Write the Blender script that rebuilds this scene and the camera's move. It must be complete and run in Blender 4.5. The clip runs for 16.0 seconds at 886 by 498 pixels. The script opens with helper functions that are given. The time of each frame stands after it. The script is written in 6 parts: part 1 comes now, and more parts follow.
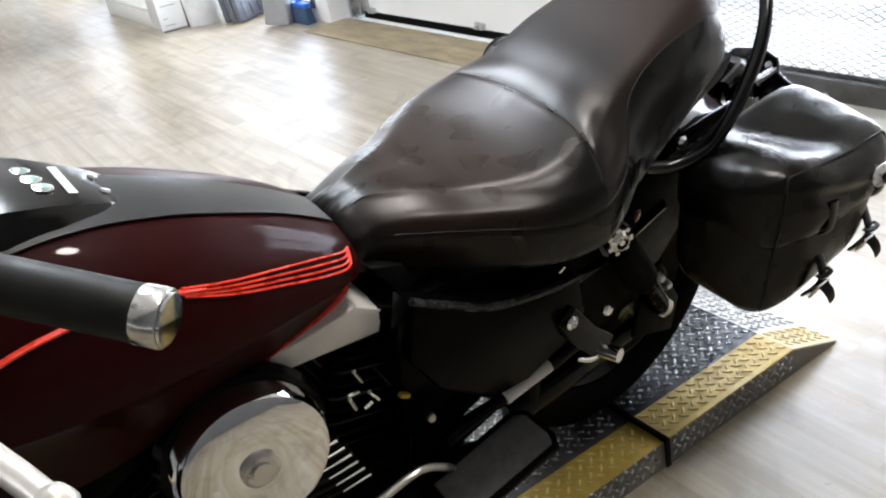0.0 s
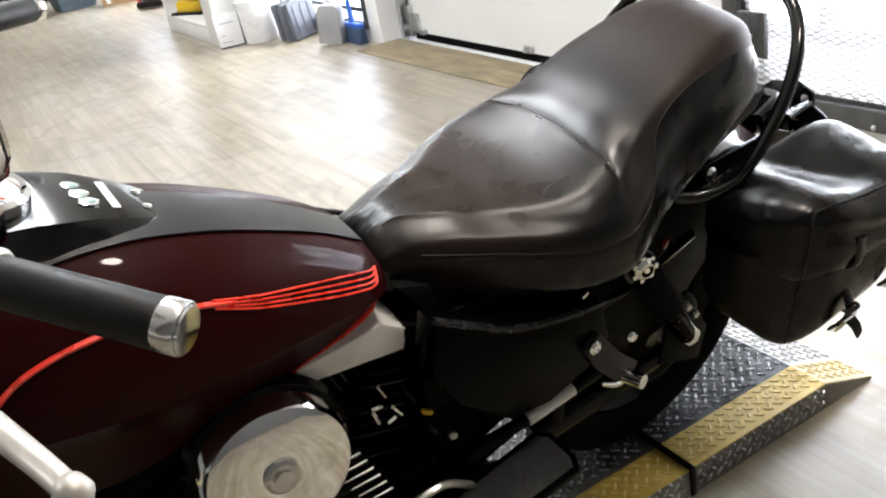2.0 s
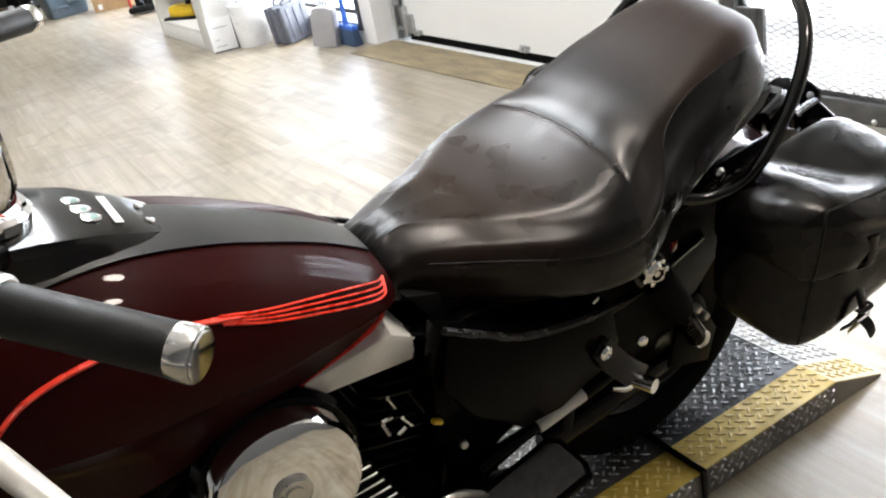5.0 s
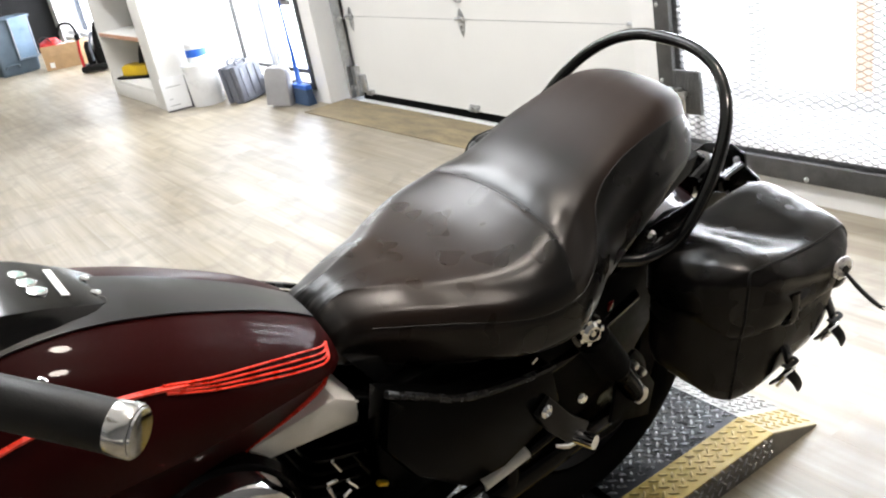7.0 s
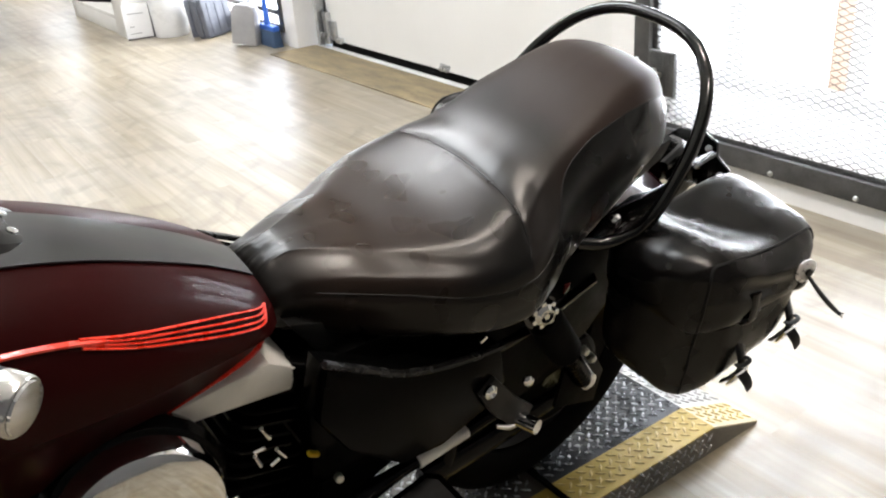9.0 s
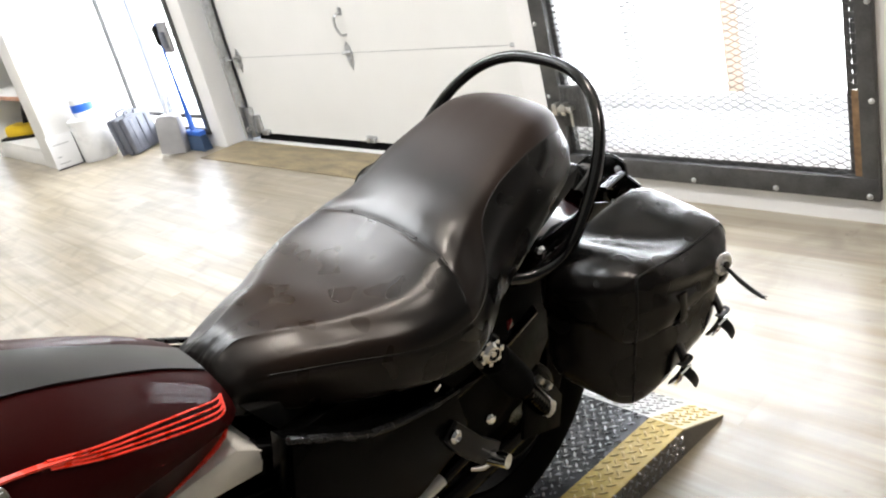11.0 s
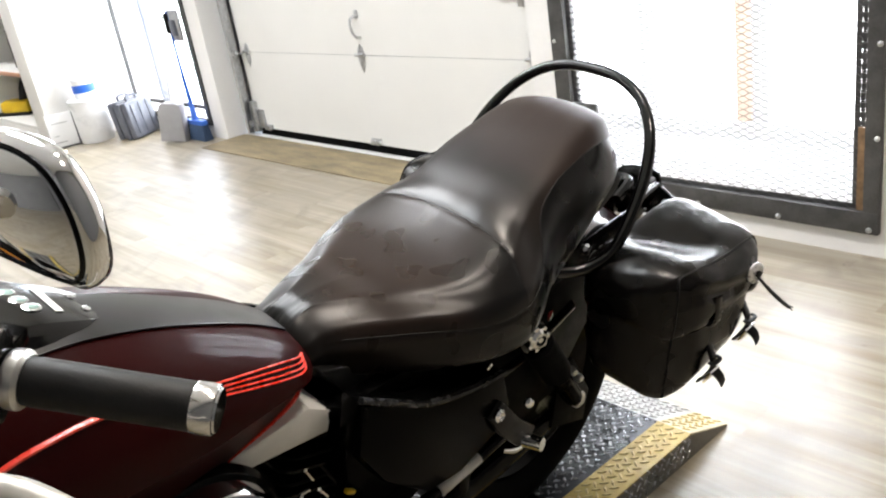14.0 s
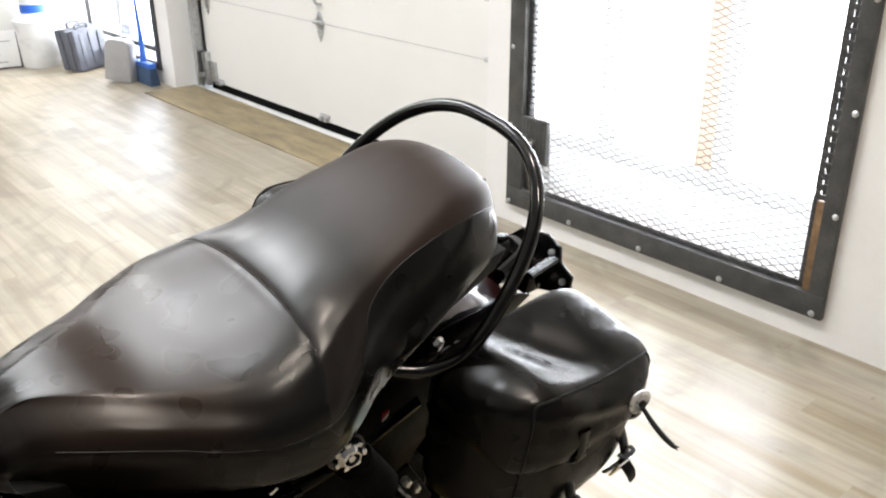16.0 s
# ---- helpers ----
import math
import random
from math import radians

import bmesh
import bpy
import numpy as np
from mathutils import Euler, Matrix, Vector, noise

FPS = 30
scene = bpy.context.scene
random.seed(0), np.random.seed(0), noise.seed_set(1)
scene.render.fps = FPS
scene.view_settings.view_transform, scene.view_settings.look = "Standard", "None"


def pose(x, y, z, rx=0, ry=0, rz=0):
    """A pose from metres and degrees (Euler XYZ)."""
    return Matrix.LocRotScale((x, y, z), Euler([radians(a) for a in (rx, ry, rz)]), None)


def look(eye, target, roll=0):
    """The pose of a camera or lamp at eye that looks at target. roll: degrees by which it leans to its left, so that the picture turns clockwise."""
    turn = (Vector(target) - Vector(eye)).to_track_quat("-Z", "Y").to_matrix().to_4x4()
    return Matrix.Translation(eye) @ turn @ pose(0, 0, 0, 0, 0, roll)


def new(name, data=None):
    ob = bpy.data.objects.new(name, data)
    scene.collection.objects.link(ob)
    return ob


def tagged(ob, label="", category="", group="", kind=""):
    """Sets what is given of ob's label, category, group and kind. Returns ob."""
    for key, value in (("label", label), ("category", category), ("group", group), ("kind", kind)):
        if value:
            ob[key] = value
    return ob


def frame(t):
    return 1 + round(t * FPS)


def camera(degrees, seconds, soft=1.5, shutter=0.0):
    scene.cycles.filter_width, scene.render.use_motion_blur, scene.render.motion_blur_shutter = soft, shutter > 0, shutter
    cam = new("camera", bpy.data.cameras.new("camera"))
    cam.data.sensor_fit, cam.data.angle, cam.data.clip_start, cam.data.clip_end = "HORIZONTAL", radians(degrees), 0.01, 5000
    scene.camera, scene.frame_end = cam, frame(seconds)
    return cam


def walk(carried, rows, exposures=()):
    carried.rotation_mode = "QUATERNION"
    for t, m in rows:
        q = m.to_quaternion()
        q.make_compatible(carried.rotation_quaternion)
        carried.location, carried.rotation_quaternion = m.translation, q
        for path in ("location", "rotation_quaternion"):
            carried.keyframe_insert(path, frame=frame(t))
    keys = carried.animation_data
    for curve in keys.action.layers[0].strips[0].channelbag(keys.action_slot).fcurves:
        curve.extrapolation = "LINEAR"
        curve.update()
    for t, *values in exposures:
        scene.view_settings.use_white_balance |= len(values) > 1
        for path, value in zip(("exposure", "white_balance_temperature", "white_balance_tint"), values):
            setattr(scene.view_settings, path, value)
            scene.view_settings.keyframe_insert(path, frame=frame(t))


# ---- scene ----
cam = camera(54.5, 16.0, soft=2.1)
PATH = [
    (0, (4.324, -2.825, 1.345), (2.779, -1.948, 0.426), -11.4),
    (0.5, (4.35, -2.791, 1.355), (2.789, -1.889, 0.489), -12.2),
    (1, (4.368, -2.783, 1.359), (2.846, -1.856, 0.451), -12.0),
    (1.5, (4.386, -2.785, 1.357), (2.852, -1.856, 0.471), -11.1),
    (2, (4.371, -2.814, 1.361), (2.754, -2.012, 0.5), -10.9),
    (2.5, (4.35, -2.828, 1.366), (2.693, -2.1, 0.517), -12.2),
    (3, (4.339, -2.808, 1.351), (2.735, -1.99, 0.479), -14.1),
    (3.2, (4.337, -2.81, 1.351), (2.731, -1.979, 0.496), -13.0),
    (5.3, (4.344, -2.815, 1.373), (2.729, -2.007, 0.513), -11.8),
    (5.5, (4.354, -2.811, 1.389), (2.714, -1.981, 0.6), -12.5),
    (6, (4.38, -2.802, 1.384), (2.807, -1.854, 0.594), -11.2),
    (6.5, (4.394, -2.814, 1.394), (2.781, -1.887, 0.657), -10.5),
    (7, (4.387, -2.809, 1.396), (2.796, -1.874, 0.625), -11.0),
    (7.5, (4.365, -2.781, 1.396), (2.791, -1.857, 0.579), -10.6),
    (8, (4.341, -2.748, 1.394), (2.788, -1.821, 0.541), -3.9),
    (8.2, (4.324, -2.749, 1.384), (2.788, -1.811, 0.512), -2.8),
    (10.3, (4.355, -2.801, 1.377), (2.903, -1.706, 0.545), -10.1),
    (10.5, (4.371, -2.797, 1.384), (2.904, -1.707, 0.57), -11.2),
    (11, (4.414, -2.775, 1.395), (2.929, -1.668, 0.642), -14.5),
    (11.5, (4.425, -2.771, 1.399), (2.921, -1.67, 0.673), -15.1),
    (12, (4.425, -2.771, 1.395), (2.91, -1.682, 0.674), -14.1),
    (12.5, (4.408, -2.756, 1.373), (2.947, -1.676, 0.536), -14.7),
    (13, (4.394, -2.78, 1.387), (2.915, -1.704, 0.578), -12.4),
    (13.5, (4.377, -2.817, 1.411), (2.925, -1.678, 0.641), -11.1),
    (14, (4.385, -2.952, 1.413), (2.938, -1.785, 0.676), -9.4),
    (14.5, (4.398, -3.049, 1.434), (2.987, -1.82, 0.728), -3.4),
    (15, (4.376, -3.057, 1.441), (2.949, -1.824, 0.776), -2.6),
    (15.5, (4.343, -2.865, 1.421), (3.014, -1.572, 0.67), -4.8),
    (16, (4.258, -2.532, 1.434), (2.868, -1.342, 0.625), -0.3),
]
# the film's camera starts with a cooler white balance
TONE = [(0, -0.08, 5980, 10), (0.5, -0.06, 6020, 10), (1, -0.05, 6120, 10), (1.5, -0.05, 6180, 10), (2.5, -0.05, 6280, 10), (5.5, -0.03, 6300, 10), (10.5, -0.03, 6380, 10), (16, -0.03, 6380, 10)]
walk(cam, [(t, look(eye, target, roll)) for t, eye, target, roll in PATH], TONE)

# ---- light ----
SKY = 0.5
world = bpy.data.worlds.new("sky")
scene.world = world
world.use_nodes = True
wn = world.node_tree.nodes
sky = wn.new("ShaderNodeTexSky")
sky.sky_type = "NISHITA"
sky.sun_disc = False
sky.sun_elevation, sky.sun_rotation = radians(52), radians(100)
wn["Background"].inputs["Strength"].default_value = SKY
world.node_tree.links.new(sky.outputs["Color"], wn["Background"].inputs["Color"])


def sun_lamp():
    d = bpy.data.lights.new("sun", "SUN")
    d.energy, d.angle, d.color = 3.0, radians(0.6), (1.0, 0.96, 0.9)
    ob = new("sun", d)
    az, el = radians(100), radians(52)
    way = Vector((math.sin(az) * math.cos(el), math.cos(az) * math.cos(el), math.sin(el)))
    ob.matrix_world = look(way * 30, (0, 0, 0))


def window_light(x0, x1, z0, z1, watts):
    d = bpy.data.lights.new("window_light", "AREA")
    d.shape, d.size, d.size_y, d.energy, d.color = "RECTANGLE", x1 - x0 + 0.3, z1 - z0 + 0.2, watts, (0.97, 0.985, 1.0)
    ob = new("window_light", d)
    ob.matrix_world = look(((x0 + x1) / 2, 0.46, (z0 + z1) / 2), ((x0 + x1) / 2, -3, (z0 + z1) / 2))


sun_lamp()
window_light(-3.36, -1.83, 0.14, 2.35, 155)
window_light(1.80, 3.16, 0.135, 2.45, 310)
window_light(-11.2, -6.4, 0.22, 2.5, 420)


# ---- materials ----
def mat(name, col, rough=0.5, metal=0.0, var=0.15, scale=8.0, fine=90.0, bump=0.1, bump_scale=None, coat=0.0,
        spec=0.5, stretch=(1, 1, 1), rough_var=0.1, second=None, sheen=0.0):
    """A surface with broad blotches, fine grain, uneven gloss and relief, in object space."""
    m = bpy.data.materials.new(name)
    m.use_nodes = True
    n, l = m.node_tree.nodes, m.node_tree.links
    p = n["Principled BSDF"]
    tc = n.new("ShaderNodeTexCoord")
    mp = n.new("ShaderNodeMapping")
    mp.inputs["Scale"].default_value = stretch
    l.new(tc.outputs["Object"], mp.inputs["Vector"])
    big = n.new("ShaderNodeTexNoise")
    big.inputs["Scale"].default_value, big.inputs["Detail"].default_value = scale, 5
    small = n.new("ShaderNodeTexNoise")
    small.inputs["Scale"].default_value, small.inputs["Detail"].default_value = fine, 4
    for t in (big, small):
        l.new(mp.outputs["Vector"], t.inputs["Vector"])
    mixn = n.new("ShaderNodeMath")
    mixn.operation = "MULTIPLY_ADD"
    mixn.inputs[1].default_value = 0.35
    l.new(small.outputs["Fac"], mixn.inputs[0])
    l.new(big.outputs["Fac"], mixn.inputs[2])
    ramp = n.new("ShaderNodeValToRGB")
    lo = tuple(c * (1 - var) for c in col)
    hi = second or tuple(min(1, c * (1 + var)) for c in col)
    ramp.color_ramp.elements[0].position, ramp.color_ramp.elements[0].color = 0.45, (*lo, 1)
    ramp.color_ramp.elements[1].position, ramp.color_ramp.elements[1].color = 0.95, (*hi, 1)
    l.new(mixn.outputs[0], ramp.inputs["Fac"])
    l.new(ramp.outputs["Color"], p.inputs["Base Color"])
    rr = n.new("ShaderNodeMapRange")
    rr.inputs["From Min"].default_value, rr.inputs["From Max"].default_value = 0.4, 1.0
    rr.inputs["To Min"].default_value = max(0.02, rough - rough_var)
    rr.inputs["To Max"].default_value = min(1.0, rough + rough_var)
    l.new(mixn.outputs[0], rr.inputs["Value"])
    l.new(rr.outputs["Result"], p.inputs["Roughness"])
    p.inputs["Metallic"].default_value = metal
    p.inputs["Specular IOR Level"].default_value = spec
    p.inputs["Coat Weight"].default_value = coat
    p.inputs["Coat Roughness"].default_value = 0.04
    p.inputs["Sheen Weight"].default_value = sheen
    if bump:
        b = n.new("ShaderNodeBump")
        b.inputs["Strength"].default_value, b.inputs["Distance"].default_value = bump, 0.002
        if bump_scale:
            bt = n.new("ShaderNodeTexNoise")
            bt.inputs["Scale"].default_value, bt.inputs["Detail"].default_value = bump_scale, 3
            l.new(mp.outputs["Vector"], bt.inputs["Vector"])
            l.new(bt.outputs["Fac"], b.inputs["Height"])
        else:
            l.new(mixn.outputs[0], b.inputs["Height"])
        l.new(b.outputs["Normal"], p.inputs["Normal"])
    return m


def math_node(n, l, kind, a, b, c=None):
    m = n.new("ShaderNodeMath")
    m.operation = kind
    for k, v in enumerate((a, b, c)):
        if v is None:
            continue
        if isinstance(v, (int, float)):
            m.inputs[k].default_value = v
        else:
            l.new(v, m.inputs[k])
    return m.outputs[0]


def spread_out(n, l, value, a, b, c, d):
    r = n.new("ShaderNodeMapRange")
    for k, v in (("From Min", a), ("From Max", b), ("To Min", c), ("To Max", d)):
        r.inputs[k].default_value = v
    l.new(value, r.inputs["Value"])
    return r.outputs["Result"]


def floor_material():
    """Pale wood-look vinyl boards along x, each with its own tone and grain, under a worn clear seal."""
    m = bpy.data.materials.new("vinyl_boards")
    m.use_nodes = True
    n, l = m.node_tree.nodes, m.node_tree.links
    p = n["Principled BSDF"]
    geo, info = n.new("ShaderNodeNewGeometry"), n.new("ShaderNodeObjectInfo")
    own = math_node(n, l, "FRACT", math_node(n, l, "ADD", geo.outputs["Random Per Island"], info.outputs["Random"]), 0.0)
    shift = n.new("ShaderNodeCombineXYZ")
    l.new(math_node(n, l, "MULTIPLY", own, 37.0), shift.inputs["X"])
    l.new(math_node(n, l, "MULTIPLY", own, 11.0), shift.inputs["Z"])

    def grain(scale, stretch, detail, twist):
        mp = n.new("ShaderNodeMapping")
        mp.inputs["Scale"].default_value = stretch
        l.new(geo.outputs["Position"], mp.inputs["Vector"])
        add = n.new("ShaderNodeVectorMath")
        l.new(mp.outputs["Vector"], add.inputs[0])
        l.new(shift.outputs["Vector"], add.inputs[1])
        t = n.new("ShaderNodeTexNoise")
        t.inputs["Scale"].default_value, t.inputs["Detail"].default_value, t.inputs["Distortion"].default_value = scale, detail, twist
        l.new(add.outputs[0], t.inputs["Vector"])
        return t.outputs["Fac"]

    def plain(scale, detail, twist=0.0):
        t = n.new("ShaderNodeTexNoise")
        t.inputs["Scale"].default_value, t.inputs["Detail"].default_value, t.inputs["Distortion"].default_value = scale, detail, twist
        l.new(geo.outputs["Position"], t.inputs["Vector"])
        return t.outputs["Fac"]

    ramp = n.new("ShaderNodeValToRGB")
    e = ramp.color_ramp.elements
    e[0].position, e[0].color = 0.36, FLOOR_DARK
    e[1].position, e[1].color = 0.68, FLOOR_LIGHT
    e.new(0.51).color = FLOOR_MID
    figure = math_node(n, l, "MULTIPLY_ADD", own, 0.085, math_node(n, l, "SUBTRACT", grain(2.0, (0.40, 6.0, 1.0), 4, 0.25), 0.042))
    l.new(figure, ramp.inputs["Fac"])
    pores = spread_out(n, l, grain(1.0, (2.0, 60.0, 1.0), 3, 0.2), 0.36, 0.64, 0.87, 1.07)
    wood = n.new("ShaderNodeVectorMath")
    wood.operation = "SCALE"
    l.new(ramp.outputs["Color"], wood.inputs[0])
    l.new(pores, wood.inputs["Scale"])
    # worn greyish stretches across several boards, trodden-in dirt specks
    grey = n.new("ShaderNodeMixRGB")
    grey.inputs["Color2"].default_value = (0.30, 0.29, 0.272, 1)
    l.new(spread_out(n, l, plain(1.1, 4, 0.6), 0.42, 0.70, 0.0, 0.22), grey.inputs["Fac"])
    l.new(wood.outputs[0], grey.inputs["Color1"])
    stain = n.new("ShaderNodeMixRGB")
    stain.inputs["Color2"].default_value = (0.125, 0.100, 0.068, 1)
    l.new(spread_out(n, l, plain(3.4, 6, 1.4), 0.50, 0.70, 0.0, 0.50), stain.inputs["Fac"])
    l.new(grey.outputs["Color"], stain.inputs["Color1"])
    spots = n.new("ShaderNodeMixRGB")
    spots.inputs["Color2"].default_value = (0.07, 0.055, 0.04, 1)
    l.new(spread_out(n, l, plain(14.0, 3), 0.70, 0.76, 0.0, 0.6), spots.inputs["Fac"])
    l.new(stain.outputs["Color"], spots.inputs["Color1"])
    l.new(spots.outputs["Color"], p.inputs["Base Color"])
    l.new(spread_out(n, l, plain(1.7, 3), 0.3, 0.7, 0.34, 0.39), p.inputs["Roughness"])
    p.inputs["Specular IOR Level"].default_value = 0.5
    p.inputs["Coat Weight"].default_value = 0.48
    l.new(spread_out(n, l, grain(2.0, (0.8, 8.0, 1.0), 4, 0.6), 0.3, 0.7, 0.32, 0.38), p.inputs["Coat Roughness"])
    b = n.new("ShaderNodeBump")
    b.inputs["Strength"].default_value, b.inputs["Distance"].default_value = 0.02, 0.002
    l.new(plain(2.2, 2), b.inputs["Height"])
    l.new(b.outputs["Normal"], p.inputs["Normal"])
    return m


def leather(name, dark, worn, rough, spec=0.5, place=None, radii=None, polished=None):
    """Worn hide: soft patches of colour and gloss, worn most round place; polished names a smoother, blacker front stretch (start, end, roughness, gloss)."""
    m = bpy.data.materials.new(name)
    m.use_nodes = True
    n, l = m.node_tree.nodes, m.node_tree.links
    p = n["Principled BSDF"]
    tc = n.new("ShaderNodeTexCoord")
    patch = n.new("ShaderNodeTexNoise")
    patch.inputs["Scale"].default_value, patch.inputs["Detail"].default_value, patch.inputs["Distortion"].default_value = 6.0, 1, 0.0
    patch.inputs["Roughness"].default_value = 0.45
    l.new(tc.outputs["Object"], patch.inputs["Vector"])
    ramp = n.new("ShaderNodeValToRGB")
    ramp.color_ramp.interpolation = "EASE"
    ramp.color_ramp.elements[0].position, ramp.color_ramp.elements[0].color = 0.2, (*dark, 1)
    ramp.color_ramp.elements[1].position, ramp.color_ramp.elements[1].color = 0.8, (*worn, 1)
    if place:
        mp = n.new("ShaderNodeMapping")
        mp.vector_type = "TEXTURE"
        mp.inputs["Location"].default_value, mp.inputs["Scale"].default_value = place, radii
        l.new(tc.outputs["Object"], mp.inputs["Vector"])
        spot = n.new("ShaderNodeTexGradient")
        spot.gradient_type = "SPHERICAL"
        l.new(mp.outputs["Vector"], spot.inputs["Vector"])
        add = n.new("ShaderNodeMath")
        add.operation = "MULTIPLY_ADD"
        add.inputs[1].default_value = 0.75
        l.new(spot.outputs["Fac"], add.inputs[0])
        l.new(patch.outputs["Fac"], add.inputs[2])
        ramp.color_ramp.elements[0].position, ramp.color_ramp.elements[1].position = 0.45, 1.0
        l.new(add.outputs[0], ramp.inputs["Fac"])
    else:
        l.new(patch.outputs["Fac"], ramp.inputs["Fac"])
    l.new(ramp.outputs["Color"], p.inputs["Base Color"])
    gloss = n.new("ShaderNodeTexNoise")
    gloss.inputs["Scale"].default_value, gloss.inputs["Detail"].default_value = 18.0, 1
    l.new(tc.outputs["Object"], gloss.inputs["Vector"])
    rr = n.new("ShaderNodeMapRange")
    rr.inputs["From Min"].default_value, rr.inputs["From Max"].default_value = 0.1, 0.9
    rr.inputs["To Min"].default_value, rr.inputs["To Max"].default_value = rough - 0.055, rough + 0.055
    l.new(gloss.outputs["Fac"], rr.inputs["Value"])
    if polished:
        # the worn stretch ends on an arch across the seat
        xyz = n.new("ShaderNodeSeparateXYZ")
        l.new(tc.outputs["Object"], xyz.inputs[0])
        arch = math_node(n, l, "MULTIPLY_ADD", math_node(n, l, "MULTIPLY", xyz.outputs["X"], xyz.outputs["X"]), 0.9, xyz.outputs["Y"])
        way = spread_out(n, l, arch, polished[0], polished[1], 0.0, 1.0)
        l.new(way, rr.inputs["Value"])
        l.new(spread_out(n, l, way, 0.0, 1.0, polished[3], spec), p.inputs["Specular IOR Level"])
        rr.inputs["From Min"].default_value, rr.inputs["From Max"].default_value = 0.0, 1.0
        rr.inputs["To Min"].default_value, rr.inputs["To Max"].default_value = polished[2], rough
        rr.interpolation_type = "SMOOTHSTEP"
    l.new(rr.outputs["Result"], p.inputs["Roughness"])
    b = n.new("ShaderNodeBump")
    b.inputs["Strength"].default_value, b.inputs["Distance"].default_value = 0.075, 0.003
    l.new(gloss.outputs["Fac"], b.inputs["Height"])
    l.new(b.outputs["Normal"], p.inputs["Normal"])
    p.inputs["Specular IOR Level"].default_value = spec
    return m


def glow(name, col, strength):
    m = bpy.data.materials.new(name)
    m.use_nodes = True
    p = m.node_tree.nodes["Principled BSDF"]
    p.inputs["Base Color"].default_value = (*col, 1)
    p.inputs["Emission Color"].default_value = (*col, 1)
    p.inputs["Emission Strength"].default_value = strength
    return m


def glass_material(name):
    m = bpy.data.materials.new(name)
    m.use_nodes = True
    p = m.node_tree.nodes["Principled BSDF"]
    p.inputs["Transmission Weight"].default_value = 1.0
    p.inputs["Roughness"].default_value = 0.02
    p.inputs["IOR"].default_value = 1.45
    return m


FLOOR_DARK, FLOOR_MID, FLOOR_LIGHT = (0.240, 0.196, 0.124, 1), (0.315, 0.272, 0.197, 1), (0.385, 0.346, 0.274, 1)
M_FLOOR = floor_material()
M_WALL = mat("white_wall_paint", (0.80, 0.79, 0.775), 0.6, var=0.04, scale=1.5, fine=40, bump=0.06)
M_CEIL = mat("ceiling_paint", (0.82, 0.82, 0.81), 0.8, var=0.04, scale=2, bump=0.03)
M_DOOR = mat("door_skin", (0.78, 0.775, 0.75), 0.45, var=0.03, scale=2, fine=160, bump=0.08)
M_STEEL = mat("galvanised_steel", (0.55, 0.56, 0.57), 0.38, 0.9, var=0.2, scale=30, bump=0.04)
M_GATE = mat("dark_grey_steel", (0.075, 0.075, 0.075), 0.45, 0.3, var=0.35, scale=12, fine=120, bump=0.1)
M_MESH = mat("expanded_steel", (0.10, 0.10, 0.10), 0.5, 0.4, var=0.3, scale=20, bump=0)
M_RUST = mat("brown_primer", (0.20, 0.12, 0.06), 0.6, 0.1, var=0.4, scale=30)
M_RUBBER = mat("black_rubber", (0.003, 0.003, 0.003), 0.7, spec=0.03, var=0.3, scale=40, bump=0.0)
# the rider's brown spot is wear, and also puts the top's warm sheen into colour
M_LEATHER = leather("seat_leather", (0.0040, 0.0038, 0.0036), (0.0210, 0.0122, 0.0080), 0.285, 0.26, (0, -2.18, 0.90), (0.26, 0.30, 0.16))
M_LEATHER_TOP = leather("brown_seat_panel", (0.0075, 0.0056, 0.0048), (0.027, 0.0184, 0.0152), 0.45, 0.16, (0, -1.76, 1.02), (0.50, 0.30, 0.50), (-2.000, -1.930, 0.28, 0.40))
M_BAG = leather("bag_leather", (0.0012, 0.0011, 0.0010), (0.0055, 0.0040, 0.0032), 0.26, 0.30)
M_BIB = leather("bib_leather", (0.007, 0.0068, 0.0066), (0.015, 0.0145, 0.014), 0.31, 0.55)
M_PAINT = mat("maroon_paint", (0.020, 0.0020, 0.0020), 0.36, 0.0, spec=0.02, var=0.06, scale=2, fine=6, bump=0, coat=0.16, rough_var=0.02)
M_FENDER = mat("clear_coated_maroon", (0.020, 0.0020, 0.0020), 0.3, 0.0, spec=0.2, var=0.06, scale=2, fine=6, bump=0, coat=1.0, rough_var=0.02)
M_RED = mat("red_pinstripe", (0.72, 0.035, 0.015), 0.3, var=0.1, scale=60, bump=0, coat=0.5)
M_CHROME = mat("chrome", (0.86, 0.86, 0.86), 0.06, 1.0, var=0.03, scale=20, bump=0, rough_var=0.03)
M_CONCHO = mat("nickel_concho", (0.72, 0.72, 0.72), 0.3, 0.55, var=0.06, scale=60, bump=0.02)
M_BRUSH = mat("brushed_aluminium", (0.62, 0.61, 0.58), 0.33, 1.0, var=0.12, scale=30, bump=0.03)
M_POLISH = mat("polished_alloy", (0.80, 0.79, 0.77), 0.17, 1.0, var=0.05, scale=30, bump=0, rough_var=0.03)
# greyer than the cover, to carry the highlight along its upper edge
M_LIP = mat("lip_highlight_grey", (0.009, 0.009, 0.009), 0.25, spec=0.4, var=0.4, scale=40, bump=0.03)
M_BRACKET = mat("dark_grey_casting", (0.009, 0.009, 0.009), 0.4, spec=0.2, var=0.3, scale=40, bump=0.03)
M_PAD = mat("worn_pad", (0.035, 0.035, 0.035), 0.5, spec=0.3, var=0.4, scale=40, bump=0.05)
